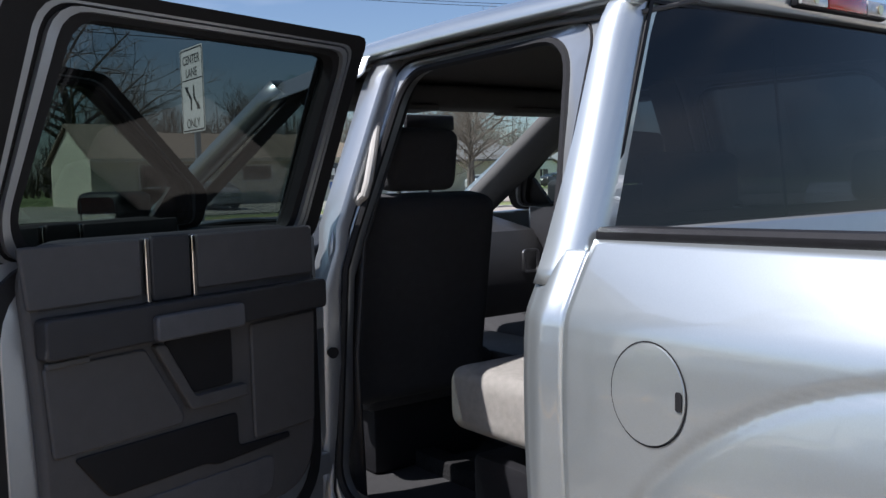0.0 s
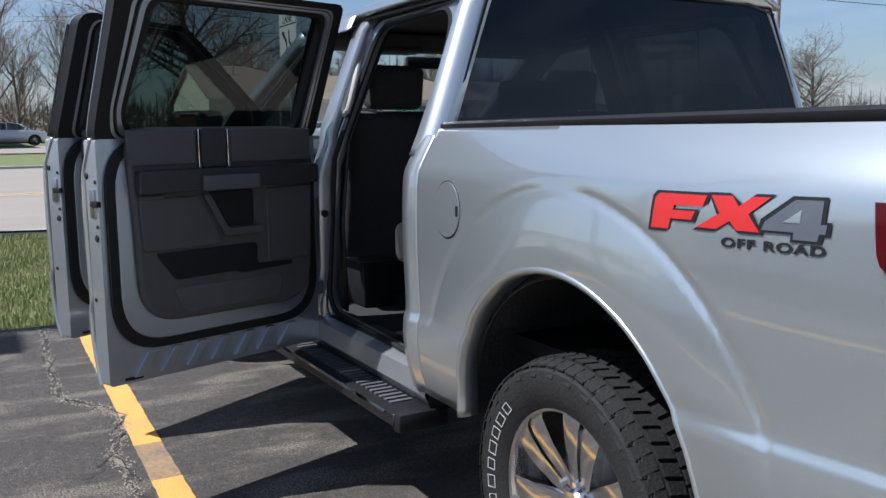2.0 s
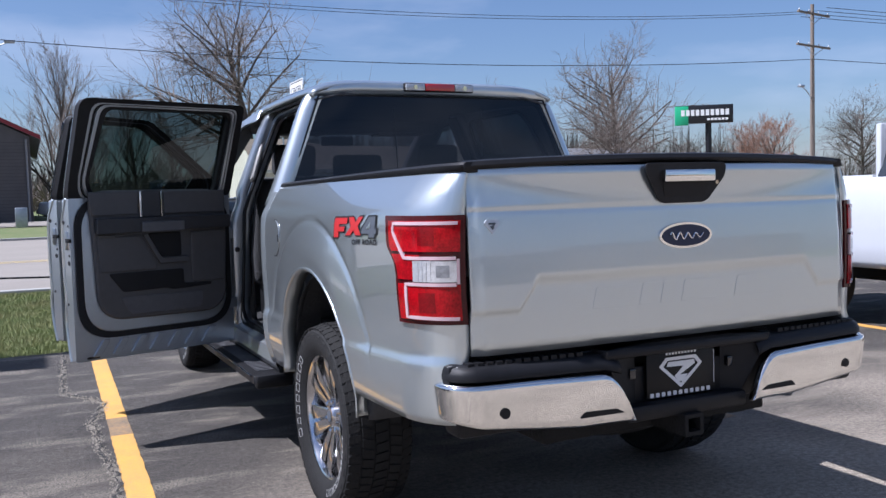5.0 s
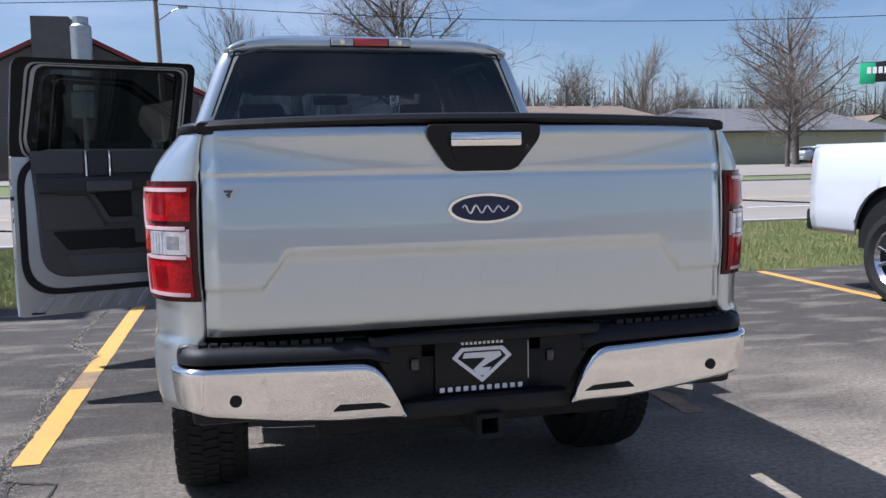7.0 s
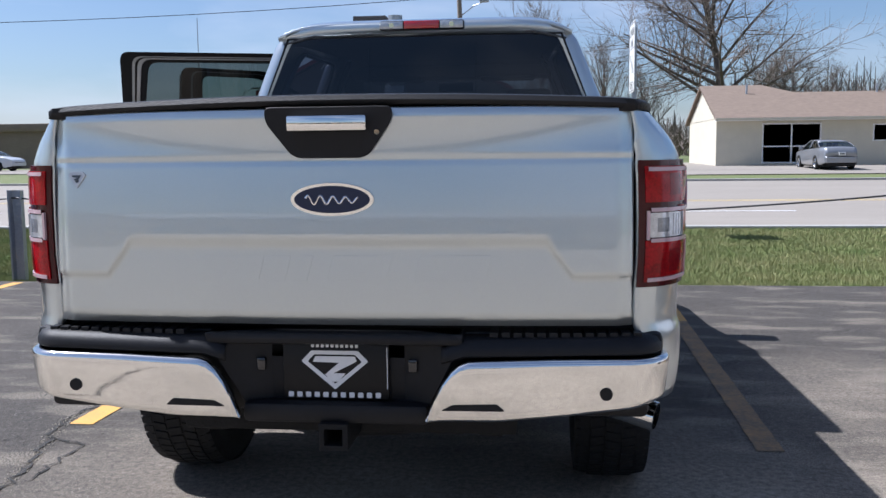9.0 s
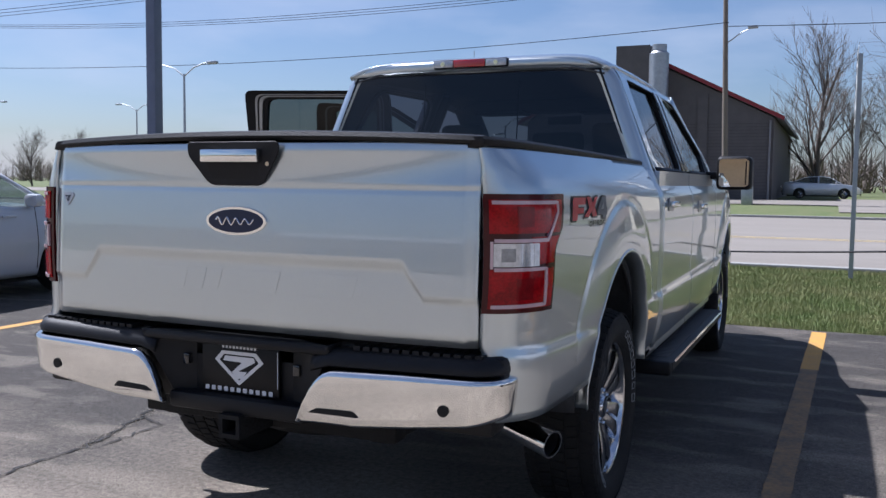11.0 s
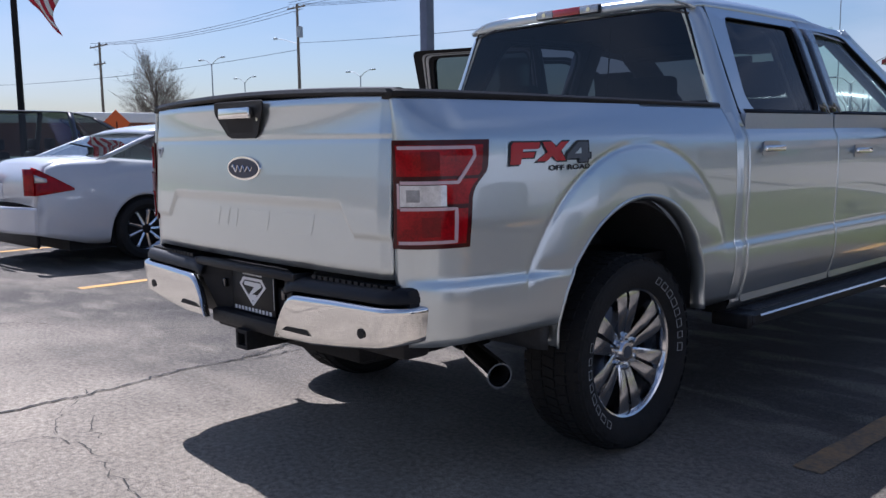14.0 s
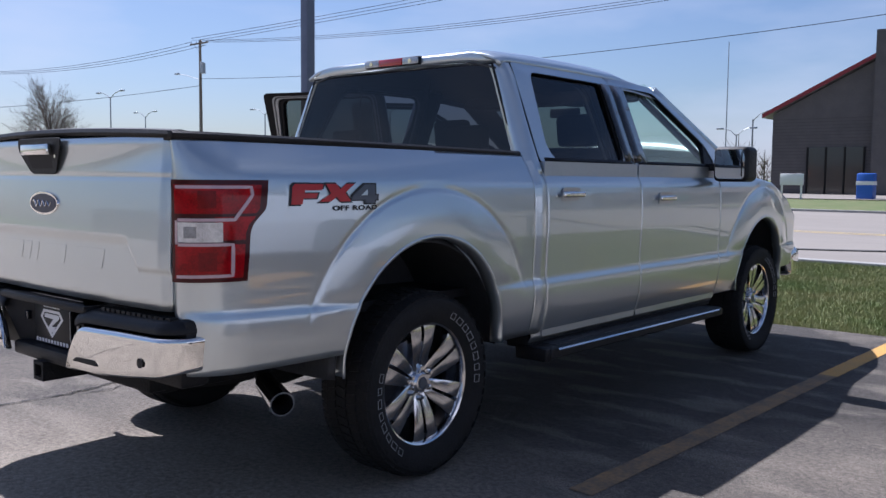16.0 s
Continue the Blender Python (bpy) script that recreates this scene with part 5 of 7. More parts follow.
def door(s, which, opened):
    y0, y1, out, inn = (2.078, 3.026, REAR_OUT, REAR_IN) if which == "rear" else (3.034, 4.118, FRONT_OUT, FRONT_IN)
    hinge = Vector((s * 0.945, y1 + 0.021, 0))
    look_of = "open" if opened else "closed"
    skin = part(which + "_door", side_skin(s, y0, y1, lambda y: 0.488, lambda y: BELT, off=hinge), PAINT, truck, "silver " + which + " door, " + look_of + (", tinted window" if which == "rear" else ""), thick=0.012, smooth=60, core=Vector((0, 2.9, 0.9)) - hinge,
                m=Matrix.Translation(hinge) @ Matrix.Rotation(radians(s * opened), 4, 'Z'))

    def at(u, v, w):
        return Vector((s * (green_x(v) - w), u, v)) - hinge

    def flat(x):
        return lambda u, v, w: Vector((s * (x - w), u, v)) - hinge
    ro, ri = round_corners(out, 0.05), round_corners(inn, 0.05)
    bands = ((0.0, 0.44, 0.0, 0.056, SEAL_AND_SHADE), (0.44, 0.54, 0.003, 0.052, PAINT_IN_SHADED), (0.54, 0.64, 0.004, 0.042, SEAL_AND_SHADE), (0.64, 0.78, 0.003, 0.058, PAINT_IN_SHADED if which == "rear" else TRIM_DARK), (0.78, 1.0, 0.003, 0.045, SEAL_AND_SHADE))
    for a, b, w0, d, material in bands:
        part("weatherstrip" if material == SEAL_AND_SHADE else "window_frame", ring(toward(ro, ri, a), toward(ro, ri, b), d, lambda u, v, w: at(u, v, w + w0)), material, skin, smooth=40)
    part("frame_skin", ring(ro, toward(ro, ri, 0.93), 0.004, lambda u, v, w: at(u, v, w - 0.0055)), PAINT, skin, smooth=40)
    pane = part("window_pane", sheet(lambda t, k: at(*(Vector(ri[t % len(ri)]).lerp(Vector((sum(p[0] for p in ri) / len(ri), sum(p[1] for p in ri) / len(ri))), k)), 0.016), range(len(ri) + 1), (0, 0.35, 0.7, 1)), TINT if which == "rear" else CLEAR, skin, "tinted glass" if which == "rear" else "clear glass")
    pane.visible_shadow = which == "rear"
    edge = 2.935 if which == "rear" else 3.0335
    part("pillar_cover", sheet(lambda y, z: at(y, z, -0.010), steps(edge, edge + (0.097 if which == "rear" else 0.150), 2), steps(1.37, 1.822, 6)), GLOSS_BLACK, skin, "gloss black pillar cover", thick=0.004)
    part("belt_moulding", sheet(lambda y, k: Vector((s * (green_x(1.365) + (0.006, 0.010, 0.0)[k]), y, (1.355, 1.368, 1.380)[k])) - hinge, steps(y0 + 0.04, y1 - 0.02, 4), range(3)), SEAL_AND_SHADE, skin, thick=0.003)
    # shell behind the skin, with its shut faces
    shell = part("door_shell", slab(round_corners([(y0 + 0.004, 0.492), (y1 - 0.004, 0.492), (y1 - 0.004, 1.36), (y0 + 0.004, 1.36)], 0.015), 0.085, flat(0.955)), PAINT_IN_SHADED, skin, "silver inner door panel", smooth=40)
    # handle
    hy, hz = (2.285, 1.195) if which == "rear" else (3.325, 1.165)
    hx = body_x(hy, hz)
    part("handle_cup", slab(round_corners([(hy - 0.095, hz - 0.032), (hy + 0.075, hz - 0.032), (hy + 0.085, hz + 0.036), (hy - 0.085, hz + 0.036)], 0.025), 0.003, lambda u, v, w: Vector((s * (hx + 0.0015 + w), u, v)) - hinge), STEEL, skin)
    part("handle_bar", boxed((min(s * (hx + 0.012), s * (hx + 0.034)), hy - 0.105, hz - 0.013), (max(s * (hx + 0.012), s * (hx + 0.034)), hy + 0.09, hz + 0.017), 0.009, 3, Matrix.Translation(-hinge)), CHROME, skin, "chrome door handle")
    if not opened:
        part("inner_trim", slab([(y0 + 0.05, 0.62), (y1 - 0.06, 0.62), (y1 - 0.06, 1.36), (y0 + 0.05, 1.36)], 0.04, flat(0.868)), TRIM_DARK, skin)
    else:
        L0, L1 = y0 + 0.055, y1 - 0.045

        def tp(f, z):
            return (L0 + (L1 - L0) * f, z)
        # rubber seal round the trim
        so = round_corners([tp(-.035, .605), tp(1.03, .605), tp(1.03, 1.37), tp(-.035, 1.37)], 0.19, 8)
        si = round_corners([tp(.005, .635), tp(.995, .635), tp(.995, 1.35), tp(.005, 1.35)], 0.18, 8)
        part("door_seal", ring(so, si, 0.014, flat(0.870)), SEAL_AND_SHADE, skin, "black door seal")
        part("inner_band", slab(round_corners([tp(.004, .634), tp(.994, .634), tp(.994, 1.36), tp(.004, 1.36)], 0.18, 8), 0.012, flat(0.869)), PAINT_IN_SHADED, skin, bevel=0.006)
        part("inner_trim", slab(round_corners([tp(.085, .70), tp(.975, .69), tp(1, 1.40), tp(.04, 1.40), tp(.065, 1.15)], 0.15, 8), 0.035, flat(0.868)), TRIM_GREY, skin, "grey moulded door trim", bevel=0.012)

        def trim(name, pts, x, d, material, r=0.012, label=""):
            part(name, slab(round_corners([tp(*p) for p in pts], r), d, flat(x)), material, skin, label, bevel=0.005)
        trim("upper_pad", [(.055, 1.265), (.36, 1.265), (.36, 1.392), (.04, 1.392)], 0.835, 0.014, TRIM_GREY)
        trim("upper_pad", [(.535, 1.265), (.98, 1.265), (.98, 1.392), (.535, 1.392)], 0.835, 0.014, TRIM_GREY)
        trim("dark_insert", [(.385, 1.25), (.510, 1.25), (.510, 1.396), (.385, 1.396)], 0.835, 0.02, TRIM_DARK)
        for f in (.374, .520):
            trim("bright_strip", [(f - .006, 1.25), (f + .006, 1.25), (f + .006, 1.392), (f - .006, 1.392)], 0.835, 0.022, CHROME, 0.002)
        trim("arm_shelf", [(.075, 1.165), (1.0, 1.175), (1.0, 1.250), (.075, 1.250)], 0.835, 0.045, TRIM_DARK, 0.015)
        trim("pull_grip", [(.36, 1.168), (.65, 1.168), (.65, 1.225), (.36, 1.225)], 0.795, 0.022, GREY_PLASTIC, 0.012)
        # black slab in place of the pull pocket's shaded hollow
        trim("pull_pocket", [(.42, 1.160), (.65, 1.160), (.65, 1.025), (.51, 1.025)], 0.834, 0.006, SEAL_AND_SHADE)
        trim("pocket_rim", [(.38, 1.155), (.415, 1.155), (.505, 1.020), (.69, 1.020), (.69, 0.99), (.49, 0.99)], 0.835, 0.022, TRIM_GREY)
        trim("rear_pad", [(.085, 1.15), (.365, 1.15), (.475, 0.985), (.47, 0.96), (.10, 0.96)], 0.835, 0.010, TRIM_GREY)
        trim("lamp_strip", [(.09, 1.146), (.20, 1.148), (.20, 1.160), (.09, 1.160)], 0.83, 0.016, HEADLINER, 0.004)
        trim("front_pad", [(.72, 1.16), (.985, 1.165), (.97, 0.87), (.72, 0.87)], 0.835, 0.010, TRIM_GREY)
        # the map pocket's depth is likewise only a shade-black slab
        trim("map_pocket", [(.15, .952), (.66, .952), (.66, .868), (.86, .862), (.86, .846), (.58, .838), (.54, .850), (.24, .848)], 0.834, 0.008, SEAL_AND_SHADE, 0.015)
        trim("speaker_grille", [(.22, .82), (.80, .815), (.78, .72), (.28, .72)], 0.834, 0.006, GREY_PLASTIC, 0.03)
        # pressed ribs along the lower edge, latch and plugs on the shut face
        for i in range(7):
            y = y0 + 0.10 + i * 0.105
            part("pressed_rib", slab(round_corners([(y - .01, .512), (y + .030, .512), (y + .088, .598), (y + .048, .598)], 0.008), 0.018, flat(0.872)), PAINT_IN_SHADED, skin, bevel=0.008)
        part("drain_slot", slab(rounded(y0 + 0.06, 0.502, y0 + 0.13, 0.514, 0.005), 0.002, flat(0.869)), SEAL_AND_SHADE, skin)
        part("latch", boxed((min(s * .888, s * .925), y0 - 0.003, 1.09), (max(s * .888, s * .925), y0 + 0.02, 1.19), 0.004, 2, Matrix.Translation(-hinge)), STEEL, skin)
        part("latch_slot", boxed((min(s * .865, s * .915), y0 - 0.006, 1.128), (max(s * .865, s * .915), y0 + 0.01, 1.15), 0.002, 2, Matrix.Translation(-hinge)), SEAL_AND_SHADE, skin)
        for x, z, r in ((.945, 1.235, .012), (.885, 1.215, .007), (.885, 1.06, .007), (.895, 1.02, .014), (.93, .80, .008)):
            part("plug", lathe([(0.0, 0), (0.0, r), (-0.003, r * .8), (-0.003, 0)], 16, 'Y', at=Vector((s * x, y0 + 0.003, z)) - hinge), SEAL_AND_SHADE, skin)
        part("check_strap", tube([Vector((s * 0.90, y1 - 0.03, 1.035)) - hinge, Vector((s * 0.86, y1 - 0.12, 1.035)) - hinge], 0.010, 8), SEAL_AND_SHADE, skin)
        for z in (0.72, 1.13):
            part("hinge", boxed((min(s * .86, s * .93), y1 - 0.05, z - 0.03), (max(s * .86, s * .93), y1 + 0.02, z + 0.03), 0.006, 2, Matrix.Translation(-hinge)), PAINT_IN_SHADED, skin)
    if which == "front":
        part("mirror_arm", boxed((min(s * 0.92, s * 1.03), 3.98, 1.335), (max(s * 0.92, s * 1.03), 4.08, 1.385), 0.012, 2, Matrix.Translation(-hinge)), BLACK, skin)
        part("mirror_housing", boxed((min(s * 0.995, s * 1.225), 3.95, 1.265), (max(s * 0.995, s * 1.225), 4.13, 1.49), 0.035, 4, Matrix.Translation(-hinge)), BLACK, skin, "black door mirror", smooth=60)
        part("mirror_glass", slab(rounded(min(s * 1.015, s * 1.205), 1.285, max(s * 1.015, s * 1.205), 1.47, 0.025), 0.003, lambda u, v, w: Vector((u, 3.9475 - w + (abs(u) - 1.0) * 0.03, v)) - hinge), MIRROR, skin, "mirror glass")
        part("mirror_sail", slab([(3.99, 1.37), (4.20, 1.37), (4.18, 1.46), (4.06, 1.50)], 0.02, at), BLACK, skin)


OPEN_REAR, OPEN_FRONT = 72, 61
door(1, "rear", 0)
door(1, "front", 0)
door(-1, "rear", OPEN_REAR)
door(-1, "front", OPEN_FRONT)
part("check_bolt", lathe([(0, 0), (0, 0.016), (0.012, 0.014), (0.02, 0)], 14, 'Y', at=(-0.915, 2.935, 1.035)), SEAL_AND_SHADE, truck)

# ---- across the road and round the lot ----
CREAM = mat("cream_siding", (0.55, 0.51, 0.41), 0.8, vary=0.08, scale=1.5, bump=0.2, bump_scale=30)
SHINGLE = mat("brown_shingle", (0.175, 0.132, 0.10), 0.9, color2=(0.128, 0.096, 0.075), scale=3, bump=0.6, bump_scale=25, stretch=(1, 1, 4))
SHINGLE_GREY = mat("grey_shingle", (0.13, 0.13, 0.135), 0.9, color2=(0.09, 0.09, 0.095), scale=3, bump=0.6, bump_scale=25)
BLOCK = mat("dark_painted_block", (0.105, 0.097, 0.097), 0.85, color2=(0.082, 0.076, 0.078), scale=1.4, bump=0.3, bump_scale=12)
COURSE = mat("dark_mortar_course", (0.070, 0.065, 0.066), 0.9, vary=0.2, scale=3)
RED_TRIM = mat("red_trim", (0.20, 0.015, 0.022), 0.5, vary=0.1, scale=3)
ROOF_METAL = mat("grey_metal_roof", (0.20, 0.20, 0.21), 0.5, vary=0.1, scale=2)
DARK_GLASS = mat("dark_window", (0.030, 0.034, 0.040), 0.06, coat=0.6)
WHITE = mat("white_paint", (0.72, 0.72, 0.70), 0.5, vary=0.06, scale=4)
TAN = mat("tan_stucco", (0.42, 0.33, 0.22), 0.9, vary=0.12, scale=1.2, bump=0.3, bump_scale=40)
BROWN_WALL = mat("brown_wall", (0.20, 0.16, 0.125), 0.9, vary=0.15, scale=0.8)
BRICK = mat("red_brick_wall", (0.25, 0.10, 0.07), 0.9, vary=0.25, scale=2)
GALV = mat("galvanised_steel", (0.40, 0.42, 0.45), 0.45, 0.8, vary=0.2, scale=6)
POLE_BLUE = mat("blue_grey_pole_paint", (0.115, 0.135, 0.20), 0.5, 0.0, vary=0.15, scale=5)
TIMBER = mat("weathered_timber_pole", (0.20, 0.165, 0.135), 0.9, vary=0.25, scale=4, stretch=(6, 6, 0.6), bump=0.4, bump_scale=30)
BARK = mat("bare_bark", (0.115, 0.095, 0.08), 0.95, vary=0.25, scale=3)
TWIG = mat("bare_twigs", (0.165, 0.135, 0.112), 0.95, vary=0.25, scale=2)
TWIG_RED = mat("budding_twigs", (0.24, 0.13, 0.085), 0.95, vary=0.25, scale=2)
WOODS = mat("far_bare_woods", (0.17, 0.14, 0.115), 0.95, vary=0.3, scale=0.3)
WIRE = mat("black_cable", (0.02, 0.02, 0.022), 0.6)
SIGN_GREEN = mat("sign_green", (0.02, 0.35, 0.16), 0.5)
SIGN_BLUE = mat("sign_blue", (0.02, 0.10, 0.42), 0.5)
ORANGE = mat("orange_sign", (0.75, 0.12, 0.02), 0.5)
FLAG_RED = mat("flag_red", (0.45, 0.02, 0.04), 0.8, vary=0.15, scale=6)
FLAG_WHITE = mat("flag_white", (0.70, 0.68, 0.68), 0.8, vary=0.1, scale=6)


def window(parent, x0, x1, y, z0, z1, bars=1, name="window"):
    """A window in a wall that faces the lot: recessed dark glass in a pale frame."""
    w = part(name, ring([(x0, z0), (x1, z0), (x1, z1), (x0, z1)], [(x0 + .07, z0 + .07), (x1 - .07, z0 + .07), (x1 - .07, z1 - .07), (x0 + .07, z1 - .07)], 0.10, lambda u, v, d: Vector((u, y - 0.05 + d, v))), WHITE, parent)
    part("pane", boxed((x0 + .06, y + 0.0, z0 + .06), (x1 - .06, y + 0.03, z1 - .06)), DARK_GLASS, w)
    for i in range(1, bars + 1):
        x = x0 + (x1 - x0) * i / (bars + 1)
        part("mullion", boxed((x - .04, y - 0.04, z0), (x + .04, y + 0.02, z1)), WHITE, w)
    return w


# cream office with a brown shingle roof
office = thing("office_building", "cream single-storey office with brown shingle roof across the road", "building")
B = 0.42
part("wall", boxed((10.7, 50.0, B - 0.2), (29.1, 56.4, 3.12)), CREAM, office)
part("wing_wall", boxed((10.7, 56.4, B - 0.2), (16.6, 59.0, 3.12)), CREAM, office)
part("gable_wall", slab([(50.0, 3.1), (59.0, 3.1), (54.5, 5.1)], 0.25, lambda u, v, w: Vector((10.7 + w, u, v))), CREAM, office)
# the wing's ridge stands higher and hips down to the long roof
bm = bmesh.new()
v = [bm.verts.new(p) for p in ((10.5, 49.2, 3.12), (29.9, 49.2, 3.12), (25.7, 53.16, 4.75), (15.8, 53.16, 4.75), (14.2, 54.5, 5.3), (10.5, 54.5, 5.3),
                               (29.9, 57.1, 3.12), (17.2, 57.1, 3.12), (17.2, 59.8, 3.12), (10.5, 59.8, 3.12))]
for q in ((0, 1, 2, 3, 4, 5), (1, 6, 2), (6, 7, 3, 2), (3, 7, 4), (7, 8, 4), (8, 9, 5, 4)):
    bm.faces.new([v[k] for k in q])
part("roof", bm, SHINGLE, office, "brown shingle roof", thick=0.16, smooth=0)
part("fascia", boxed((10.5, 49.14, 2.99), (29.9, 49.22, 3.11)), CREAM, office)
part("soffit", boxed((10.6, 49.22, 2.96), (29.8, 49.996, 3.0)), WHITE, office)
shopfront = window(office, 13.25, 16.5, 50.0, B + 0.12, 2.82, 1)
part("transom", boxed((13.3, 49.965, 1.47), (16.45, 50.02, 1.54)), WHITE, shopfront)
window(office, 19.3, 21.3, 50.0, 1.75, 2.72, 0)
part("door", boxed((17.2, 49.97, B), (18.1, 50.02, 2.5)), CREAM, office)
for x, h in ((13.0, 5.3), (20.5, 5.2), (21.6, 4.9), (23.6, 5.2)):
    part("roof_vent", tube([(x, 53.0, 4.3), (x, 53.0, h)], 0.06, 8), GALV, office)
ws_ = part("wall_sign", boxed((22.5, 49.86, 1.72), (27.6, 49.98, 2.78), 0.03), DECAL_BLACK, office, "dark wall sign with a green end panel")
part("green_panel", boxed((22.52, 49.84, 1.74), (24.1, 49.9, 2.76)), SIGN_GREEN, ws_)
for k in range(10):
    part("sign_bar", boxed((22.95 + k * 0.45, 49.82, 2.02), (23.27 + k * 0.45, 49.88, 2.45), 0.03), WHITE, ws_)
part("parking_sign", boxed((25.2, 49.9, 1.15), (25.6, 49.97, 1.6)), SIGN_BLUE, office)
part("ramp_rail", boxed((29.2, 49.5, B), (30.8, 49.6, 2.3)), WHITE, office)

# dark block building with a red-trimmed gable
shop = thing("block_building", "dark painted block building with red-trimmed gable across the road", "building")
part("wall", slab([(-17.4, 0.2), (-1.7, 0.2), (-1.7, 5.45), (-9.6, 9.35), (-17.4, 5.45)], 24.0, lambda u, v, w: Vector((u, 55.0 + w, v))), BLOCK, shop, smooth=0)
for a, b in (((-18.0, 5.25), (-9.6, 9.45)), ((-9.6, 9.45), (-1.1, 5.25))):
    part("roof", slab([a, b, (b[0], b[1] + 0.22), (a[0], a[1] + 0.22)], 24.6, lambda u, v, w: Vector((u, 54.75 + w, v))), ROOF_METAL, shop)
    part("gable_trim", slab([a, b, (b[0], b[1] + 0.26), (a[0], a[1] + 0.26)], 0.12, lambda u, v, w: Vector((u, 54.66 + w, v))), RED_TRIM, shop, "red gable trim")
part("chimney", boxed((-11.3, 54.3, 0.2), (-9.2, 56.2, 10.1)), BLOCK, shop)
opening = part("bay_door", boxed((-15.2, 54.93, B), (-11.8, 55.05, 3.35)), DARK_GLASS, shop, "dark glazed bay door")
for k in range(4):
    part("door_rail", boxed((-15.2 + k * 1.1, 54.88, B), (-15.1 + k * 1.1, 54.95, 3.35)), FRAME_STEEL, opening)
for k in range(24):
    part("block_course", boxed((-17.38, 54.985, 0.5 + k * 0.2), (-1.72, 54.998, 0.525 + k * 0.2)), COURSE, shop)
part("downpipe", tube([(-1.9, 54.9, 0.3), (-1.9, 54.9, 5.3)], 0.06, 6), ROOF_METAL, shop)
part("corner_pilaster", boxed((-6.2, 54.9, 0.2), (-5.6, 55.0, 6.9)), BLOCK, shop)
board = thing("notice_board", "white notice board on posts beside the bay door", "sign", at=(-12.7, 45.2, 0.3))
part("panel", boxed((-0.6, -0.05, 0.75), (0.6, 0.05, 1.35), 0.02), WHITE, board)
for x in (-0.5, 0.5):
    part("post", boxed((x - .04, -.04, 0), (x + .04, .04, 0.8)), WHITE, board)
bin_ = thing("drop_box", "blue metal drop box with a white band on the verge", "drop box", at=(-9.4, 46.5, 0.34))
part("body", boxed((-0.4, -0.35, 0), (0.4, 0.35, 1.35), 0.08), SIGN_BLUE, bin_)
part("band", boxed((-0.41, -0.36, 0.75), (0.41, 0.36, 0.95), 0.02), WHITE, bin_)
# tall grey vent on a steel post in front of the gable
vent = thing("vent_stack", "grey cylinder and box on a steel post with a round disc", "vent stack", at=(-8.45, 53.6, 0.3))
part("post", tube([(0, 0, 0), (0, 0, 5.4)], 0.15, 12), GALV, vent)
part("box", boxed((-0.68, -0.43, 3.8), (0.56, 0.43, 5.3), 0.06), GALV, vent)
part("cylinder", lathe([(5.4, 0.0), (5.4, 0.60), (9.1, 0.60), (9.25, 0.45), (9.65, 0.45), (9.65, 0.0)], 28, 'Z'), GALV, vent, smooth=40)
part("disc", lathe([(0.3, 0), (0.3, 0.68), (0.37, 0.68), (0.37, 0)], 28, 'Y', at=(-1.25, 0.3, 6.65)), GALV, vent)

# plain dealership front added unseen behind the camera for reflections, and low buildings far off
dealer = thing("dealership_building", "unseen tan building front with dark glazing, added for reflections", "building")
part("wall", boxed((-85, -62, 0), (70, -52, 4.0)), TAN, dealer)
for k in range(9):
    part("window", boxed((-30 + k * 6, -52.02, 0.6), (-27.2 + k * 6, -51.96, 2.4)), DARK_GLASS, dealer)
part("canopy", boxed((-32, -52.0, 3.3), (26, -50.0, 3.8), 0.05), WHITE, dealer)
depot = thing("long_store", "long low brown store far across the road", "building")
part("wall", boxed((-64, 62, 0.3), (-33, 80, 3.5)), BROWN_WALL, depot)
part("roof_band", boxed((-64.3, 61.6, 3.3), (-32.7, 80.3, 3.9), 0.05), BROWN_WALL, depot)
part("entrance_gable", slab([(-58, 0.4), (-46, 0.4), (-46, 3.4), (-52, 4.5), (-58, 3.4)], 2.0, lambda u, v, w: Vector((u, 60 + w, v))), CREAM, depot)
strip = thing("strip_building", "low brick building with a white roof edge", "building")
part("wall", boxed((-72, 14, 0), (-54, 34, 2.6)), BRICK, strip)
part("roof_edge", boxed((-72.5, 13.4, 2.5), (-53.5, 34.5, 3.15), 0.05), WHITE, strip)
right_store = thing("brick_store", "low tan and brick store beyond the lot", "building")
part("wall", boxed((58, 12, 0), (84, 34, 3.0)), BRICK, right_store)
part("upper_wall", boxed((57.8, 11.8, 1.4), (84.2, 34.2, 3.2)), CREAM, right_store)
bm = bmesh.new()
v = [bm.verts.new(p) for p in ((56.8, 11, 3.1), (85, 11, 3.1), (85, 35, 3.1), (56.8, 35, 3.1), (62, 23, 5.4), (80, 23, 5.4))]
for q in ((0, 1, 5, 4), (1, 2, 5), (2, 3, 4, 5), (3, 0, 4)):
    bm.faces.new([v[k] for k in q])
part("roof", bm, SHINGLE, right_store, thick=0.2, smooth=0)
part("awning_sign", boxed((57.5, 21.0, 1.9), (57.75, 24.5, 2.9)), DECAL_BLACK, right_store)


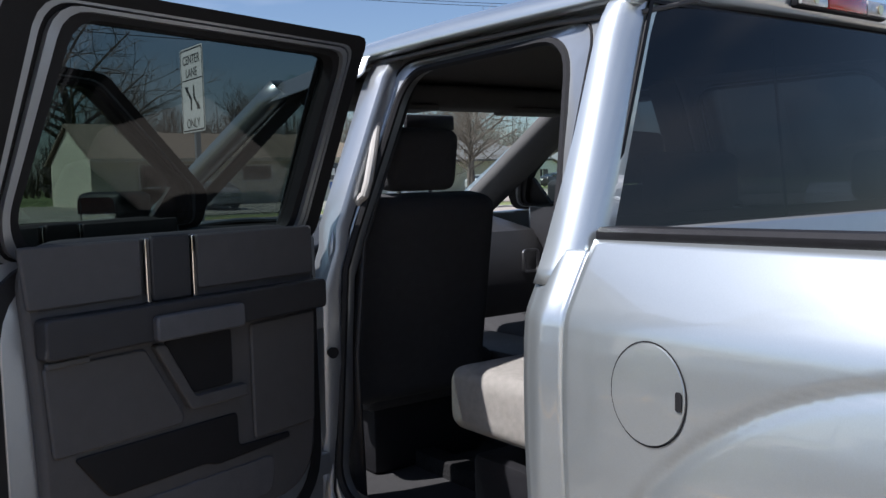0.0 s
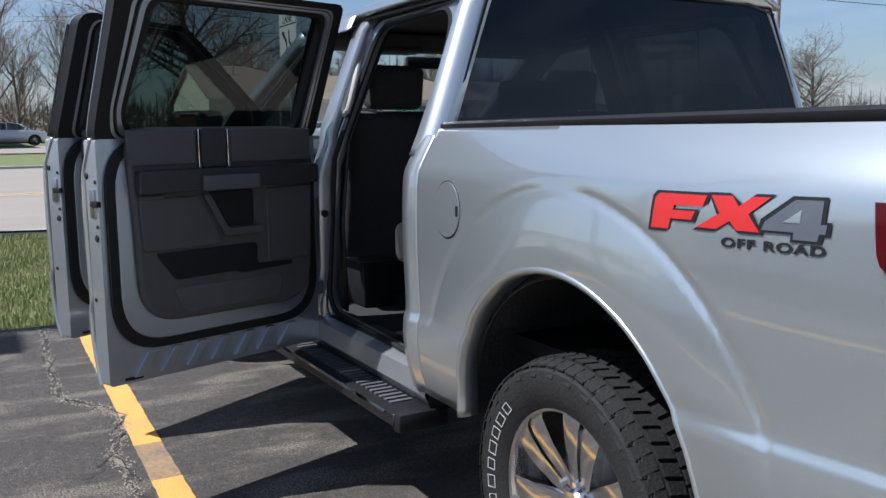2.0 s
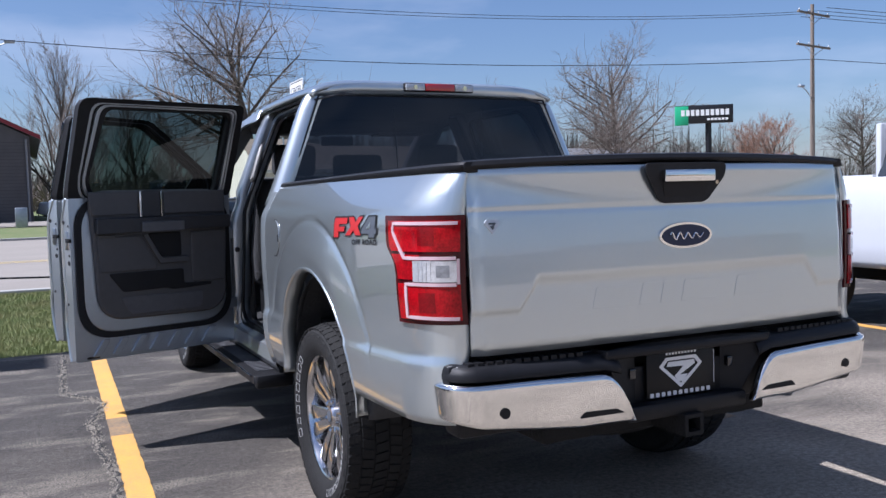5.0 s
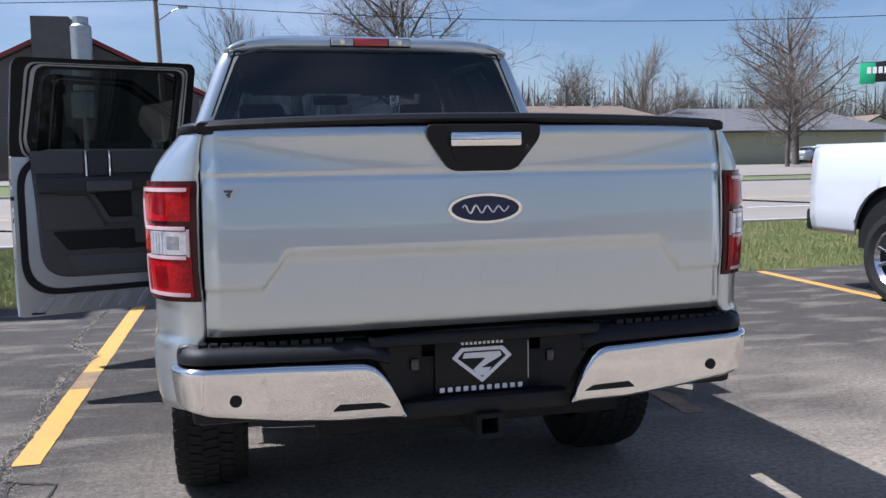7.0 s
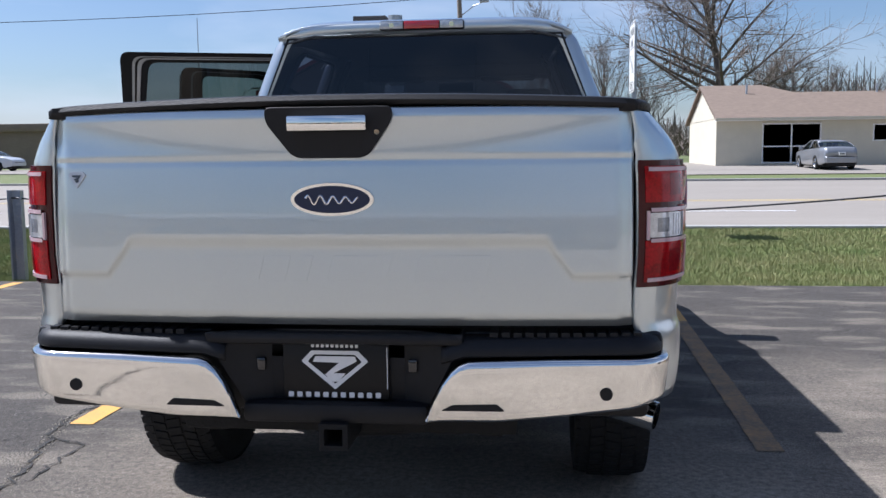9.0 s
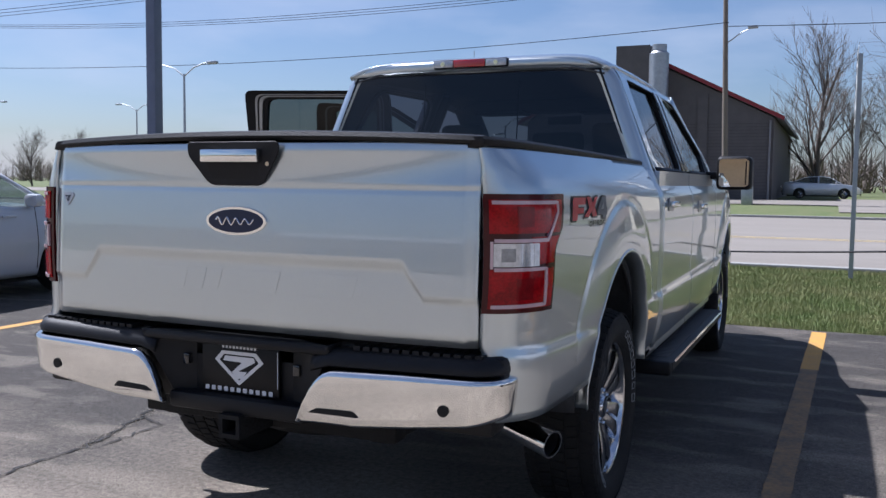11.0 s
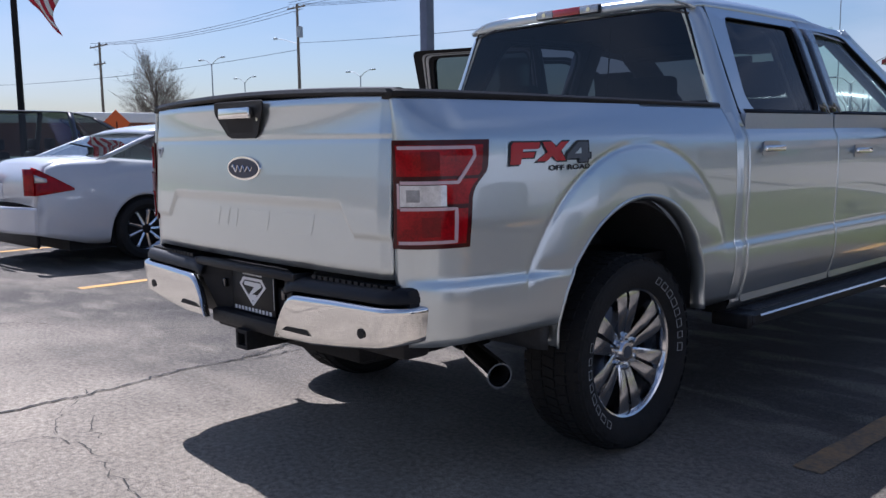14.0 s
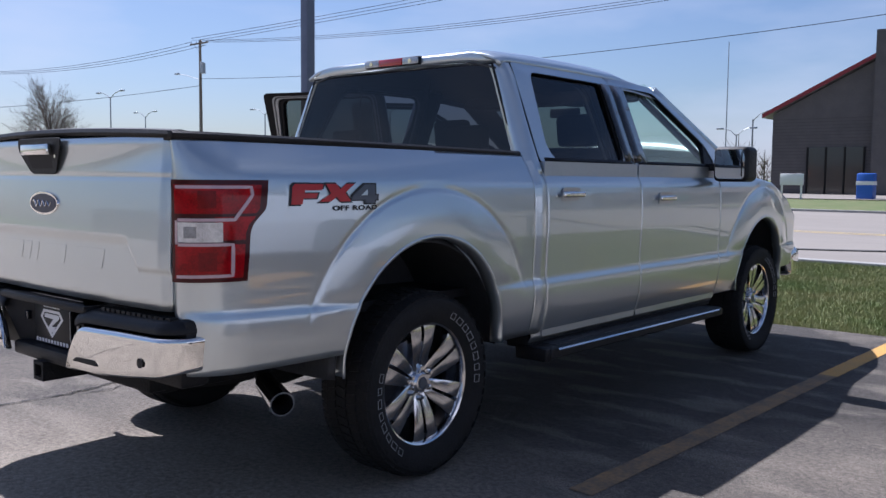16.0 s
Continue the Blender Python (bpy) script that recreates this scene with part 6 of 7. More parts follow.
def house(x, y, w, d, h, rise, wall, roof, turn=0):
    t = thing("house", "pale small gabled house on the rise beyond the road", "house", group="houses beyond the road", at=(x, y, far_z(y) - 0.05), rz=turn)
    part("wall", slab([(-w / 2, 0), (w / 2, 0), (w / 2, h), (0, h + rise), (-w / 2, h)], d, lambda u, v, q: Vector((u, q, v))), wall, t, smooth=0)
    for s in (-1, 1):
        part("roof", slab([(s * (w / 2 + .5), h - rise * 1.0 / w), (0, h + rise + .05), (0, h + rise + .25), (s * (w / 2 + .5), h - rise * 1.0 / w + .2)], d + .8, lambda u, v, q: Vector((u, q - .4, v))), roof, t)
    for x0 in (-w * .3, w * .12):
        window(t, x0, x0 + w * .2, -0.02, 1.0, 2.1, 1)
    part("door", boxed((-.45, -0.04, 0.1), (.45, 0.02, 2.1)), WHITE, t)


house(44, 78, 9, 11, 2.6, 2.2, WHITE, SHINGLE_GREY)
house(58, 80, 10, 11, 2.6, 2.4, CREAM, SHINGLE_GREY, 8)
house(71, 82, 9, 11, 2.6, 2.2, WHITE, SHINGLE, -6)
house(86, 80, 10, 11, 2.6, 2.2, CREAM, SHINGLE_GREY)
grey_hall = thing("grey_roofed_building", "long grey-roofed building behind the office", "building")
part("wall", boxed((36, 66, 0.4), (58, 76, 3.4)), CREAM, grey_hall)
bm = bmesh.new()
v = [bm.verts.new(p) for p in ((35, 65, 3.4), (59, 65, 3.4), (59, 77, 3.4), (35, 77, 3.4), (40, 71, 5.6), (54, 71, 5.6))]
for q in ((0, 1, 5, 4), (1, 2, 5), (2, 3, 4, 5), (3, 0, 4)):
    bm.faces.new([v[k] for k in q])
part("roof", bm, SHINGLE_GREY, grey_hall, thick=0.2, smooth=0)

# ---- posts, signs, poles ----
def channel_post(x, y, h):
    t = thing("cable_post", "galvanised channel post carrying a steel cable at the lot's edge", "post", group="cable posts", at=(x, y, 0))
    part("post", slab([(-.075, .03), (-.075, -.03), (-.055, -.03), (-.04, .012), (.04, .012), (.055, -.03), (.075, -.03), (.075, .03)], h, lambda u, v, w: Vector((u, v, w))), GALV, t, smooth=0)
    for u, z in ((0.0, 0.80), (0.0, 0.68), (-0.065, 0.58), (0.065, 0.58)):
        part("bolt", lathe([(0, 0), (0, .012), (-.008, .01), (-.008, 0)], 10, 'Y', at=(u, .011 if u == 0 else -.031, z)), STEEL, t)


for x in (-14.0, -4.90, 4.06, 13.0):
    channel_post(x, 6.40, 0.95)
bm = bmesh.new()
for (xa, xb, low) in ((-14.0, -4.90, 0.70), (-4.90, 4.06, 0.66), (4.06, 13.0, 0.68)):
    tube([(xa + (xb - xa) * t, 6.40, 0.87 - (0.87 - low) * 4 * t * (1 - t)) for t in steps(0, 1, 24)], 0.009, 6, bm)
tagged(part("steel_cable", bm, WIRE), "dark steel cable sagging between channel posts", "cable")

sgn = thing("lane_sign", "white lane-use sign on a steel post in the grass", "road sign", at=(2.0, 11.5, 0))
part("post", boxed((-0.03, -0.03, 0), (0.03, 0.03, 3.15)), GALV, sgn)
part("panel", slab(rounded(-0.38, 2.18, 0.38, 3.22, 0.04), 0.006, lambda u, v, w: Vector((-0.034 - w, -u, v))), WHITE, sgn, "white reflective panel")


def on_sign(u, v, w):
    return Vector((-0.0405 - w, -u, v))


part("border", ring(rounded(-0.365, 2.195, 0.365, 3.205, 0.035), rounded(-0.348, 2.212, 0.348, 3.188, 0.03), 0.001, on_sign), DECAL_BLACK, sgn)
for words, z, size in (("CENTER", 3.02, 0.155), ("LANE", 2.86, 0.155), ("ONLY", 2.235, 0.165)):
    cu = bpy.data.curves.new("sign_words", 'FONT')
    cu.body, cu.size, cu.extrude, cu.align_x = words, size, 0.0005, 'CENTER'
    ob = new("sign_words", cu)
    cu.materials.append(DECAL_BLACK)
    ob.parent = sgn
    ob.matrix_basis = pose(-0.043, 0, z, 90, 0, -90)
part("rule", slab([(-.33, 2.82), (.33, 2.82), (.33, 2.835), (-.33, 2.835)], 0.001, on_sign), DECAL_BLACK, sgn)
for s in (-1, 1):
    flip = lambda u, v: (s * u, 2.60 + s * (v - 2.60))
    part("arrow", slab([flip(u, v) for u, v in ((.03, 2.75), (.075, 2.75), (.075, 2.62), (.17, 2.52), (.17, 2.56), (.245, 2.45), (.12, 2.455), (.145, 2.485), (.03, 2.60))], 0.001, on_sign), DECAL_BLACK, sgn)


def utility_pole(x, y, h, base, arms, lamp=None, turn=0, box=False):
    t = thing("utility_pole", "weathered timber utility pole with crossarms", "utility pole", group="utility poles", at=(x, y, base), rz=turn)
    part("pole", tube([(0, 0, 0), (0, 0, h)], 0.17, 12, r2=0.11), TIMBER, t, smooth=60)
    for z, w in arms:
        part("crossarm", boxed((-w / 2, -0.16, z - .06), (w / 2, -0.04, z + .06), 0.01), TIMBER, t)
        for k in range(4):
            u = -w / 2 + .15 + (w - .3) * k / 3
            part("insulator", lathe([(0, .03), (.08, .05), (.14, .03), (.16, 0)], 10, 'Z', at=(u, -0.1, z + .06)), GALV, t)
        for s in (-1, 1):
            part("brace", tube([(s * w * .3, -0.12, z - .04), (0, -0.12, z - .6)], 0.02, 5), GALV, t)
    if box:
        part("transformer", lathe([(-.45, 0), (-.45, .24), (.45, .24), (.5, .1), (.5, 0)], 18, 'Z', at=(0.35, 0, h - 2.4)), GALV, t)
    if lamp:
        z, w = lamp
        part("lamp_arm", tube([(0, 0, z - .8), (w * .5, 0, z - .25), (w * .9, 0, z)], 0.03, 6), GALV, t)
        part("lamp_head", boxed((w * .85 - .25, -.12, z - .1), (w * .85 + .25, .12, z + .05), 0.04), GALV, t)
    return t


lean_pole = utility_pole(-3.5, 46.5, 12.6, 0.2, [(12.0, 2.2)], (9.3, 1.6))
lean_pole.matrix_basis = pose(-3.5, 46.5, 0.2, 0, -1.6, 0)
utility_pole(-62.5, 43.0, 12.6, 0.3, [(12.3, 2.6)], (10.0, -4.2), 0, True)
utility_pole(43.0, 38.0, 12.5, 0.1, [(11.9, 3.6), (9.9, 3.8)], (7.4, -1.5), 12)
utility_pole(-88.0, 36.0, 11.2, 0.2, [(10.8, 4.2), (9.0, 2.8)])
utility_pole(-130.0, 30.0, 10.5, 0.2, [(10.0, 2.4)])
util_box = thing("utility_cabinet", "small grey utility cabinet beside the pole", "cabinet", at=(-2.3, 45.5, 0.3))
part("body", boxed((-.28, -.2, 0), (.28, .2, 1.0), 0.05), GALV, util_box)


def street_lamp(x, y, h, arm, base=0.2, turn=0, two=True):
    t = thing("street_lamp", "slim steel street lamp with curved arms", "street lamp", group="street lamps", at=(x, y, base), rz=turn)
    part("pole", tube([(0, 0, 0), (0, 0, h)], 0.10, 10, r2=0.06), GALV, t, smooth=60)
    for s in ((-1, 1) if two else (1,)):
        part("arm", tube([(0, 0, h - .15), (s * arm * .35, 0, h + .35), (s * arm * .7, 0, h + .55), (s * arm, 0, h + .6)], 0.04, 6), GALV, t)
        part("lamp_head", boxed((s * arm - .35, -.14, h + .5), (s * arm + .35, .14, h + .66), 0.05), GALV, t)


street_lamp(-34.0, 40.0, 7.4, 2.1)
street_lamp(-85.0, 47.0, 9.3, 2.4)
street_lamp(-62.0, 66.0, 8.0, 2.3)
street_lamp(-78.0, 62.0, 8.2, 2.3)
street_lamp(-100.0, 60.0, 8.6, 2.3)
street_lamp(-30.0, 80.0, 5.4, 1.6)
street_lamp(-23.0, 66.0, 5.8, 1.4, two=False)
near_pole = thing("lot_light_pole", "blue-grey square steel light pole at the lot's edge", "light pole", at=(-6.7, 7.15, 0))
part("base", lathe([(0, 0), (0, .3), (.55, .3), (.6, .26), (.6, 0)], 24, 'Z'), CURB, near_pole)
part("shaft", boxed((-.075, -.075, .6), (.075, .075, 8.5), 0.01), POLE_BLUE, near_pole)
part("lamp_head", boxed((-.5, -.3, 8.3), (.5, .3, 8.6), 0.05), POLE_BLUE, near_pole)
part("banner", boxed((-.012, -.78, 5.7), (.012, -.10, 7.2), 0.004), SIGN_BLUE, near_pole)
mast = thing("radio_mast", "thin grey radio mast far beyond the roofs", "mast", at=(-42, 106, 0.5))
part("shaft", tube([(0, 0, 0), (0, 0, 18)], 0.09, 6, r2=0.05), GALV, mast)
pyl = thing("pylon_sign", "black pylon sign with green end panel on a post", "sign", at=(42.1, 46.8, 0.3))
part("post", boxed((.25, -.15, 0), (.55, .15, 6.0)), DECAL_BLACK, pyl)
pn = part("panel", boxed((-2.0, -.15, 5.65), (2.0, .15, 6.95), 0.03, m=Matrix.Rotation(radians(-35), 4, 'Z')), DECAL_BLACK, pyl)
part("green_panel", boxed((-2.02, -.17, 5.55), (-1.1, .17, 6.9), 0.02, m=Matrix.Rotation(radians(-35), 4, 'Z')), SIGN_GREEN, pyl)
for k in range(10):
    part("sign_bar", boxed((-1.6 + k * .34, -.18, 6.2), (-1.36 + k * .34, -.14, 6.62), m=Matrix.Rotation(radians(-35), 4, 'Z')), WHITE, pyl)
for k in range(6):
    part("sign_bar", boxed((.2 + k * .25, -.18, 5.85), (.38 + k * .25, -.14, 6.0), m=Matrix.Rotation(radians(-35), 4, 'Z')), WHITE, pyl)
dia = thing("diamond_sign", "orange diamond work sign on a stand", "road sign", at=(-29.0, 12.0, 0))
part("panel", slab([(-.48, 1.95), (0, 1.47), (.48, 1.95), (0, 2.43)], 0.02, lambda u, v, w: Vector((u * .5, u * .86 + w, v))), ORANGE, dia)
part("stand", tube([(0, 0.03, 0), (0, 0.03, 2.0)], 0.03, 6), FRAME_STEEL, dia)

# flag on its pole
flag = thing("flag_on_pole", "striped flag hanging from a tall dark pole", "flag", at=(-19.4, 5.6, 0))
part("pole", tube([(0, 0, 0), (0, 0, 9.5)], 0.085, 10, r2=0.06), FRAME_STEEL, flag, smooth=60)
def cloth_at(u, v):
    """u along the stripes, v down the hoist: a limp flag."""
    return Vector((0.08 + u * 0.30 + 0.07 * math.sin(5 * v + 4 * u), u * 0.62 + 0.10 * math.sin(7 * v + 3 * u), 7.05 - v * 1.35 - u * 1.05 + 0.05 * math.sin(9 * u)))


for k in range(13):
    part("stripe", sheet(lambda u, v: cloth_at(u, v), steps(0.0 if k > 6 else 0.55, 1.35, 12), steps(k / 13 * 1.35, (k + 1) / 13 * 1.35, 2)), FLAG_RED if k % 2 == 0 else FLAG_WHITE, flag, thick=0.004)
part("canton", sheet(lambda u, v: cloth_at(u, v), steps(0.0, 0.55, 6), steps(0, 7 / 13 * 1.35, 6)), NAVY, flag, thick=0.004)


def wires(name, a, b, sag, n=1, gap=0.0, r=0.014, drop=0.0):
    bm = bmesh.new()
    a, b = Vector(a), Vector(b)
    side = Vector((0, 0, 1)).cross(b - a).normalized()
    for k in range(n):
        o = side * (k - (n - 1) / 2) * gap + Vector((0, 0, -drop * k))
        tube([a.lerp(b, t) + o - Vector((0, 0, sag * 4 * t * (1 - t))) for t in steps(0, 1, 16)], r, 4, bm)
    tagged(part(name, bm, WIRE), "thin black overhead wires between utility poles", "overhead wire", group="overhead wires")


wires("overhead_wire", (-62.5, 42.9, 12.8), (-3.6, 46.4, 12.5), 1.2, 3, 0.7, 0.017)
wires("overhead_wire", (-62.5, 42.9, 9.6), (-3.6, 46.4, 9.8), 0.9, 1, 0, 0.022)
wires("overhead_wire", (-3.6, 46.4, 12.5), (43, 37.9, 12.1), 1.0, 2, 0.8, 0.017)
wires("overhead_wire", (-3.6, 46.4, 9.6), (43, 37.9, 9.2), 0.8, 1, 0, 0.024)
wires("overhead_wire", (43, 37.9, 12.1), (110, 20, 12), 1.2, 4, 0.9, 0.02)
wires("overhead_wire", (43, 37.9, 9.2), (110, 20, 9), 1.0, 1, 0, 0.024)
wires("overhead_wire", (-62.5, 42.9, 12.6), (-88, 35.9, 11.2), 0.6, 3, 0.9, 0.02)
wires("overhead_wire", (-62.5, 42.9, 9.0), (-130, 29.9, 9.0), 1.0, 1, 0, 0.024)
wires("overhead_wire", (-62.5, 42.9, 12.9), (20, 62, 21.0), 0.8, 3, 0.9, 0.020)

# ---- bare spring trees ----
def grow(rnd, bm_t, bm_c, p, d, length, r, level, spread, up, low, counts):
    """One branch and all that grows on it: thick wood into bm_t, twigs into bm_c."""
    last = level + 1 >= len(counts)
    n = 5 if level == 0 else 4 if level < 2 else 1 if last else 3
    pts, q, dd = [p], p.copy(), d.copy()
    for i in range(n):
        dd = (dd + Vector((rnd.uniform(-1, 1), rnd.uniform(-1, 1), rnd.uniform(-0.4, 1) * up)) * (0.10 + 0.05 * level)).normalized()
        q = q + dd * length / n
        pts.append(q.copy())
    end = r * (0.35 if level else 0.30)
    tube(pts, r, 8 if level == 0 else 5 if level == 1 else 3, bm_t if level < 2 else bm_c, r2=end, cap=False)
    if last:
        return
    for k in range(counts[level]):
        t = rnd.uniform(0.30 if level == 0 else 0.18, 1.0)
        if level == 0:
            t = low + (1 - low) * (k + rnd.random()) / counts[0]
        i = min(int(t * n), n - 1)
        base = pts[i].lerp(pts[i + 1], t * n - i)
        a = rnd.uniform(0, 2 * math.pi)
        side = dd.orthogonal().normalized()
        side = (Matrix.Rotation(a, 3, dd) @ side)
        nd = (dd * (1 - spread) * (0.6 + 0.6 * t) + side * spread + Vector((0, 0, 0.15 * up))).normalized()
        sz = length * (rnd.uniform(0.50, 0.72) if level == 0 else rnd.uniform(0.42, 0.62)) * (1.15 - 0.55 * t if level == 0 else 0.72 if level > 1 else 1.0)
        grow(rnd, bm_t, bm_c, base, nd, sz, max(r * (1 - 0.6 * t) * 0.46, 0.012), level + 1, spread * 0.95, up, low, counts)


def tree(seed, height, counts, spread, up, material, trunk_r, label, clear=1.0, low=0.28):
    rnd = random.Random(seed)
    t = thing("tree", label, "tree", group="bare trees")
    bt, bc = bmesh.new(), bmesh.new()
    grow(rnd, bt, bc, Vector((0, 0, -0.2)), Vector((0, 0, 1)), height * 0.72 * clear, trunk_r, 0, spread, up, low, counts)
    part("trunk", bt, BARK, t, smooth=60)
    part("crown", bc, material, t, "open crown of bare twigs", smooth=0)
    return t


big = tree(3, 17, (26, 13, 11, 11), 0.64, 0.6, TWIG, 0.42, "tall bare spreading tree with a dark trunk")
fan = tree(8, 13, (20, 10, 9, 8), 0.40, 0.9, TWIG, 0.24, "bare upright tree with many thin rising limbs", low=0.05)
oval_tree = tree(12, 15, (28, 12, 9, 9), 0.62, 0.6, TWIG, 0.34, "bare broad tree with dense fine twigs")
red = tree(21, 8, (18, 9, 8, 6), 0.55, 0.8, TWIG_RED, 0.16, "small budding tree with reddish twigs")


def plant(kind, x, y, size=1.0, turn=0.0, z=None):
    return copy_thing(kind, Matrix.Translation((x, y, far_z(y) if z is None else z)) @ Matrix.Rotation(turn, 4, 'Z') @ Matrix.Diagonal((size, size, size, 1)))


big.matrix_basis = Matrix.Translation((15.6, 72, 0.5)) @ Matrix.Diagonal((1.2, 1.2, 1.15, 1))
fan.matrix_basis = Matrix.Translation((0.6, 74, 0.5))
oval_tree.matrix_basis = Matrix.Translation((43.0, 58.0, 0.5)) @ Matrix.Diagonal((0.92, 0.92, 0.92, 1))
red.matrix_basis = Matrix.Translation((62.0, 62.0, 0.5))
for kind, x, y, size, turn in ((fan, 6.6, 80, 0.85, 3.4), (fan, 3.2, 90, 0.8, 4.5), (fan, 10.5, 84, 0.7, 5.5),
                                (oval_tree, 38, 52, 0.55, 1.2), (fan, 36, 70, 0.8, 2.0), (oval_tree, 66, 92, 0.8, 3.0), (big, 30, 105, 0.7, 1.0), (fan, 26, 102, 0.85, 2.0),
                                (big, 45, 112, 0.75, 2.5), (oval_tree, 58, 104, 0.85, 4.1), (fan, 35, 108, 0.8, 0.3), (red, 54, 52, 0.9, 1.3), (oval_tree, 82, 66, 0.8, 0.4), (fan, 90, 58, 0.7, 2.6),
                                (oval_tree, -96, 46, 0.75, 1.0), (fan, -80, 38, 0.75, 0.3), (fan, -72, 62, 0.42, 2.0), (fan, -64, 60, 0.4, 3.0), (fan, -104, 55, 0.4, 4.0), (oval_tree, 72, 40, 0.6, 0.9), (fan, -20, 110, 0.6, 1.1), (fan, -26, 118, 0.55, 2.3)):
    plant(kind, x, y, size, turn)

# far woods: countless thin stems and twigs, one mesh
def woods(x0, x1, y0, y1, count, h0, h1, seed):
    rng = np.random.default_rng(seed)
    V, F = [], []
    for _ in range(count):
        x, y, h = rng.uniform(x0, x1), rng.uniform(y0, y1), rng.uniform(h0, h1)
        zb = far_z(y) - 0.3
        for k in range(46):
            t = rng.uniform(0.05, 0.9)
            a, l = rng.uniform(0, 2 * np.pi), h * rng.uniform(0.12, 0.42)
            e = rng.uniform(0.35, 1.25)
            px, py, pz = x + rng.normal(0, h * .07), y + rng.normal(0, h * .07), zb + h * t * (0.6)
            dx, dy, dz = l * np.cos(a) * np.cos(e), l * np.sin(a) * np.cos(e), l * np.sin(e)
            w = 0.045 + 0.05 * (1 - t)
            i = len(V)
            V += [(px - w, py, pz), (px + w, py, pz), (px + dx, py + dy, pz + dz)]
            F.append((i, i + 1, i + 2))
        i = len(V)
        V += [(x - .16, y, zb), (x + .16, y, zb), (x + .03, y, zb + h * .8), (x - .03, y, zb + h * .8)]
        F.append((i, i + 1, i + 2, i + 3))
    me = bpy.data.meshes.new("woods")
    me.from_pydata(V, [], F)
    me.materials.append(WOODS)
    tagged(new("woods", me), "brown belt of far bare woods", "woods", kind="stuff")


woods(-12, 25, 100, 135, 150, 4, 8, 4)
woods(25, 110, 100, 135, 430, 8, 15, 10)
woods(-40, -8, 100, 140, 90, 4, 8, 5)
woods(-170, -60, 110, 150, 220, 4, 7, 6)
woods(-200, -110, 20, 60, 120, 4, 7, 7)
woods(90, 170, 20, 100, 220, 5, 9, 9)

# ---- grass ----
GRASS = mat("grass_blades", (0.128, 0.178, 0.048), 0.8, color2=(0.26, 0.24, 0.105), scale=0.9, detail=9)
def lawn(x0, x1, y0, y1, count, h, seed, name="grass"):
    rng = np.random.default_rng(seed)
    x, y = rng.uniform(x0, x1, count), y0 + (y1 - y0) * rng.random(count) ** 1.25
    hh = h * rng.uniform(0.45, 1.25, count)
    a = rng.uniform(0, 2 * np.pi, count)
    lean = rng.uniform(0.2, 1.3, count)
    w = rng.uniform(0.0018, 0.0042, count) * (1 + (y - y0) * 0.12)
    V = np.empty((count, 3, 3))
    V[:, 0] = np.stack([x - w * np.sin(a), y + w * np.cos(a), np.full(count, -0.03)], 1)
    V[:, 1] = np.stack([x + w * np.sin(a), y - w * np.cos(a), np.full(count, -0.03)], 1)
    V[:, 2] = np.stack([x + hh * lean * np.cos(a), y + hh * lean * np.sin(a), hh], 1)
    me = bpy.data.meshes.new(name)
    me.vertices.add(count * 3)
    me.vertices.foreach_set("co", V.ravel())
    me.loops.add(count * 3)
    me.loops.foreach_set("vertex_index", np.arange(count * 3))
    me.polygons.add(count)
    me.polygons.foreach_set("loop_start", np.arange(0, count * 3, 3))
    me.update(calc_edges=True)
    me.materials.append(GRASS)
    tagged(new(name, me), "patchy green and straw-coloured spring grass", "grass", kind="stuff")


lawn(-12, 14, 6.32, 12.8, 520000, 0.017, 1)
lawn(-60, -12, 6.32, 12.8, 50000, 0.045, 2)
lawn(14, 60, 6.32, 12.8, 50000, 0.045, 3)

# ---- cracks and loose stone in the asphalt ----
CRACK = mat("crack", (0.030, 0.028, 0.026), 0.95, vary=0.3, scale=20)
GRIT = mat("loose_grit", (0.42, 0.37, 0.29), 0.95, color2=(0.19, 0.17, 0.145), scale=40)
def crack(path, w, seed, name="crack"):
    rnd = random.Random(seed)
    bm = bmesh.new()
    prev = None
    for (xa, ya), (xb, yb) in zip(path, path[1:]):
        n = max(2, int(math.hypot(xb - xa, yb - ya) / 0.035))
        for i in range(n):
            t = i / n
            x, y = xa + (xb - xa) * t + rnd.gauss(0, .013), ya + (yb - ya) * t + rnd.gauss(0, .013)
            d = Vector((-(yb - ya), xb - xa, 0)).normalized() * w * rnd.uniform(0.15, 1.0)
            a, b = bm.verts.new((x + d.x, y + d.y, 0.0055)), bm.verts.new((x - d.x, y - d.y, 0.0055))
            if prev:
                bm.faces.new([prev[0], prev[1], b, a])
            prev = (a, b)
    tagged(part(name, bm, CRACK, smooth=0), "dark ragged crack in the asphalt", "crack", kind="structure")


MAIN = [(-1.80, 6.26), (-1.83, 5.5), (-1.85, 5.02), (-1.87, 4.35), (-1.71, 4.10), (-1.63, 3.90), (-1.67, 3.63), (-1.76, 3.38), (-1.73, 3.19), (-1.75, 2.77), (-1.71, 2.40), (-1.71, 2.10), (-1.75, 1.66), (-1.60, 1.2), (-1.53, 0.87), (-1.55, 0.5), (-1.45, 0.14), (-1.44, -0.47), (-1.6, -1.6), (-1.5, -3.2)]
crack(MAIN, 0.013, 1)
crack([(-1.76, 3.38), (-1.84, 3.2), (-1.92, 3.08)], 0.007, 2)
crack([(-1.49, 0.85), (-1.47, 1.04), (-1.47, 1.36), (-1.72, 1.45)], 0.008, 3)
crack([(-3.71, 0.18), (-3.57, 0.37), (-3.01, 0.69), (-2.62, 0.97), (-2.35, 1.28), (-1.76, 1.43)], 0.005, 4)
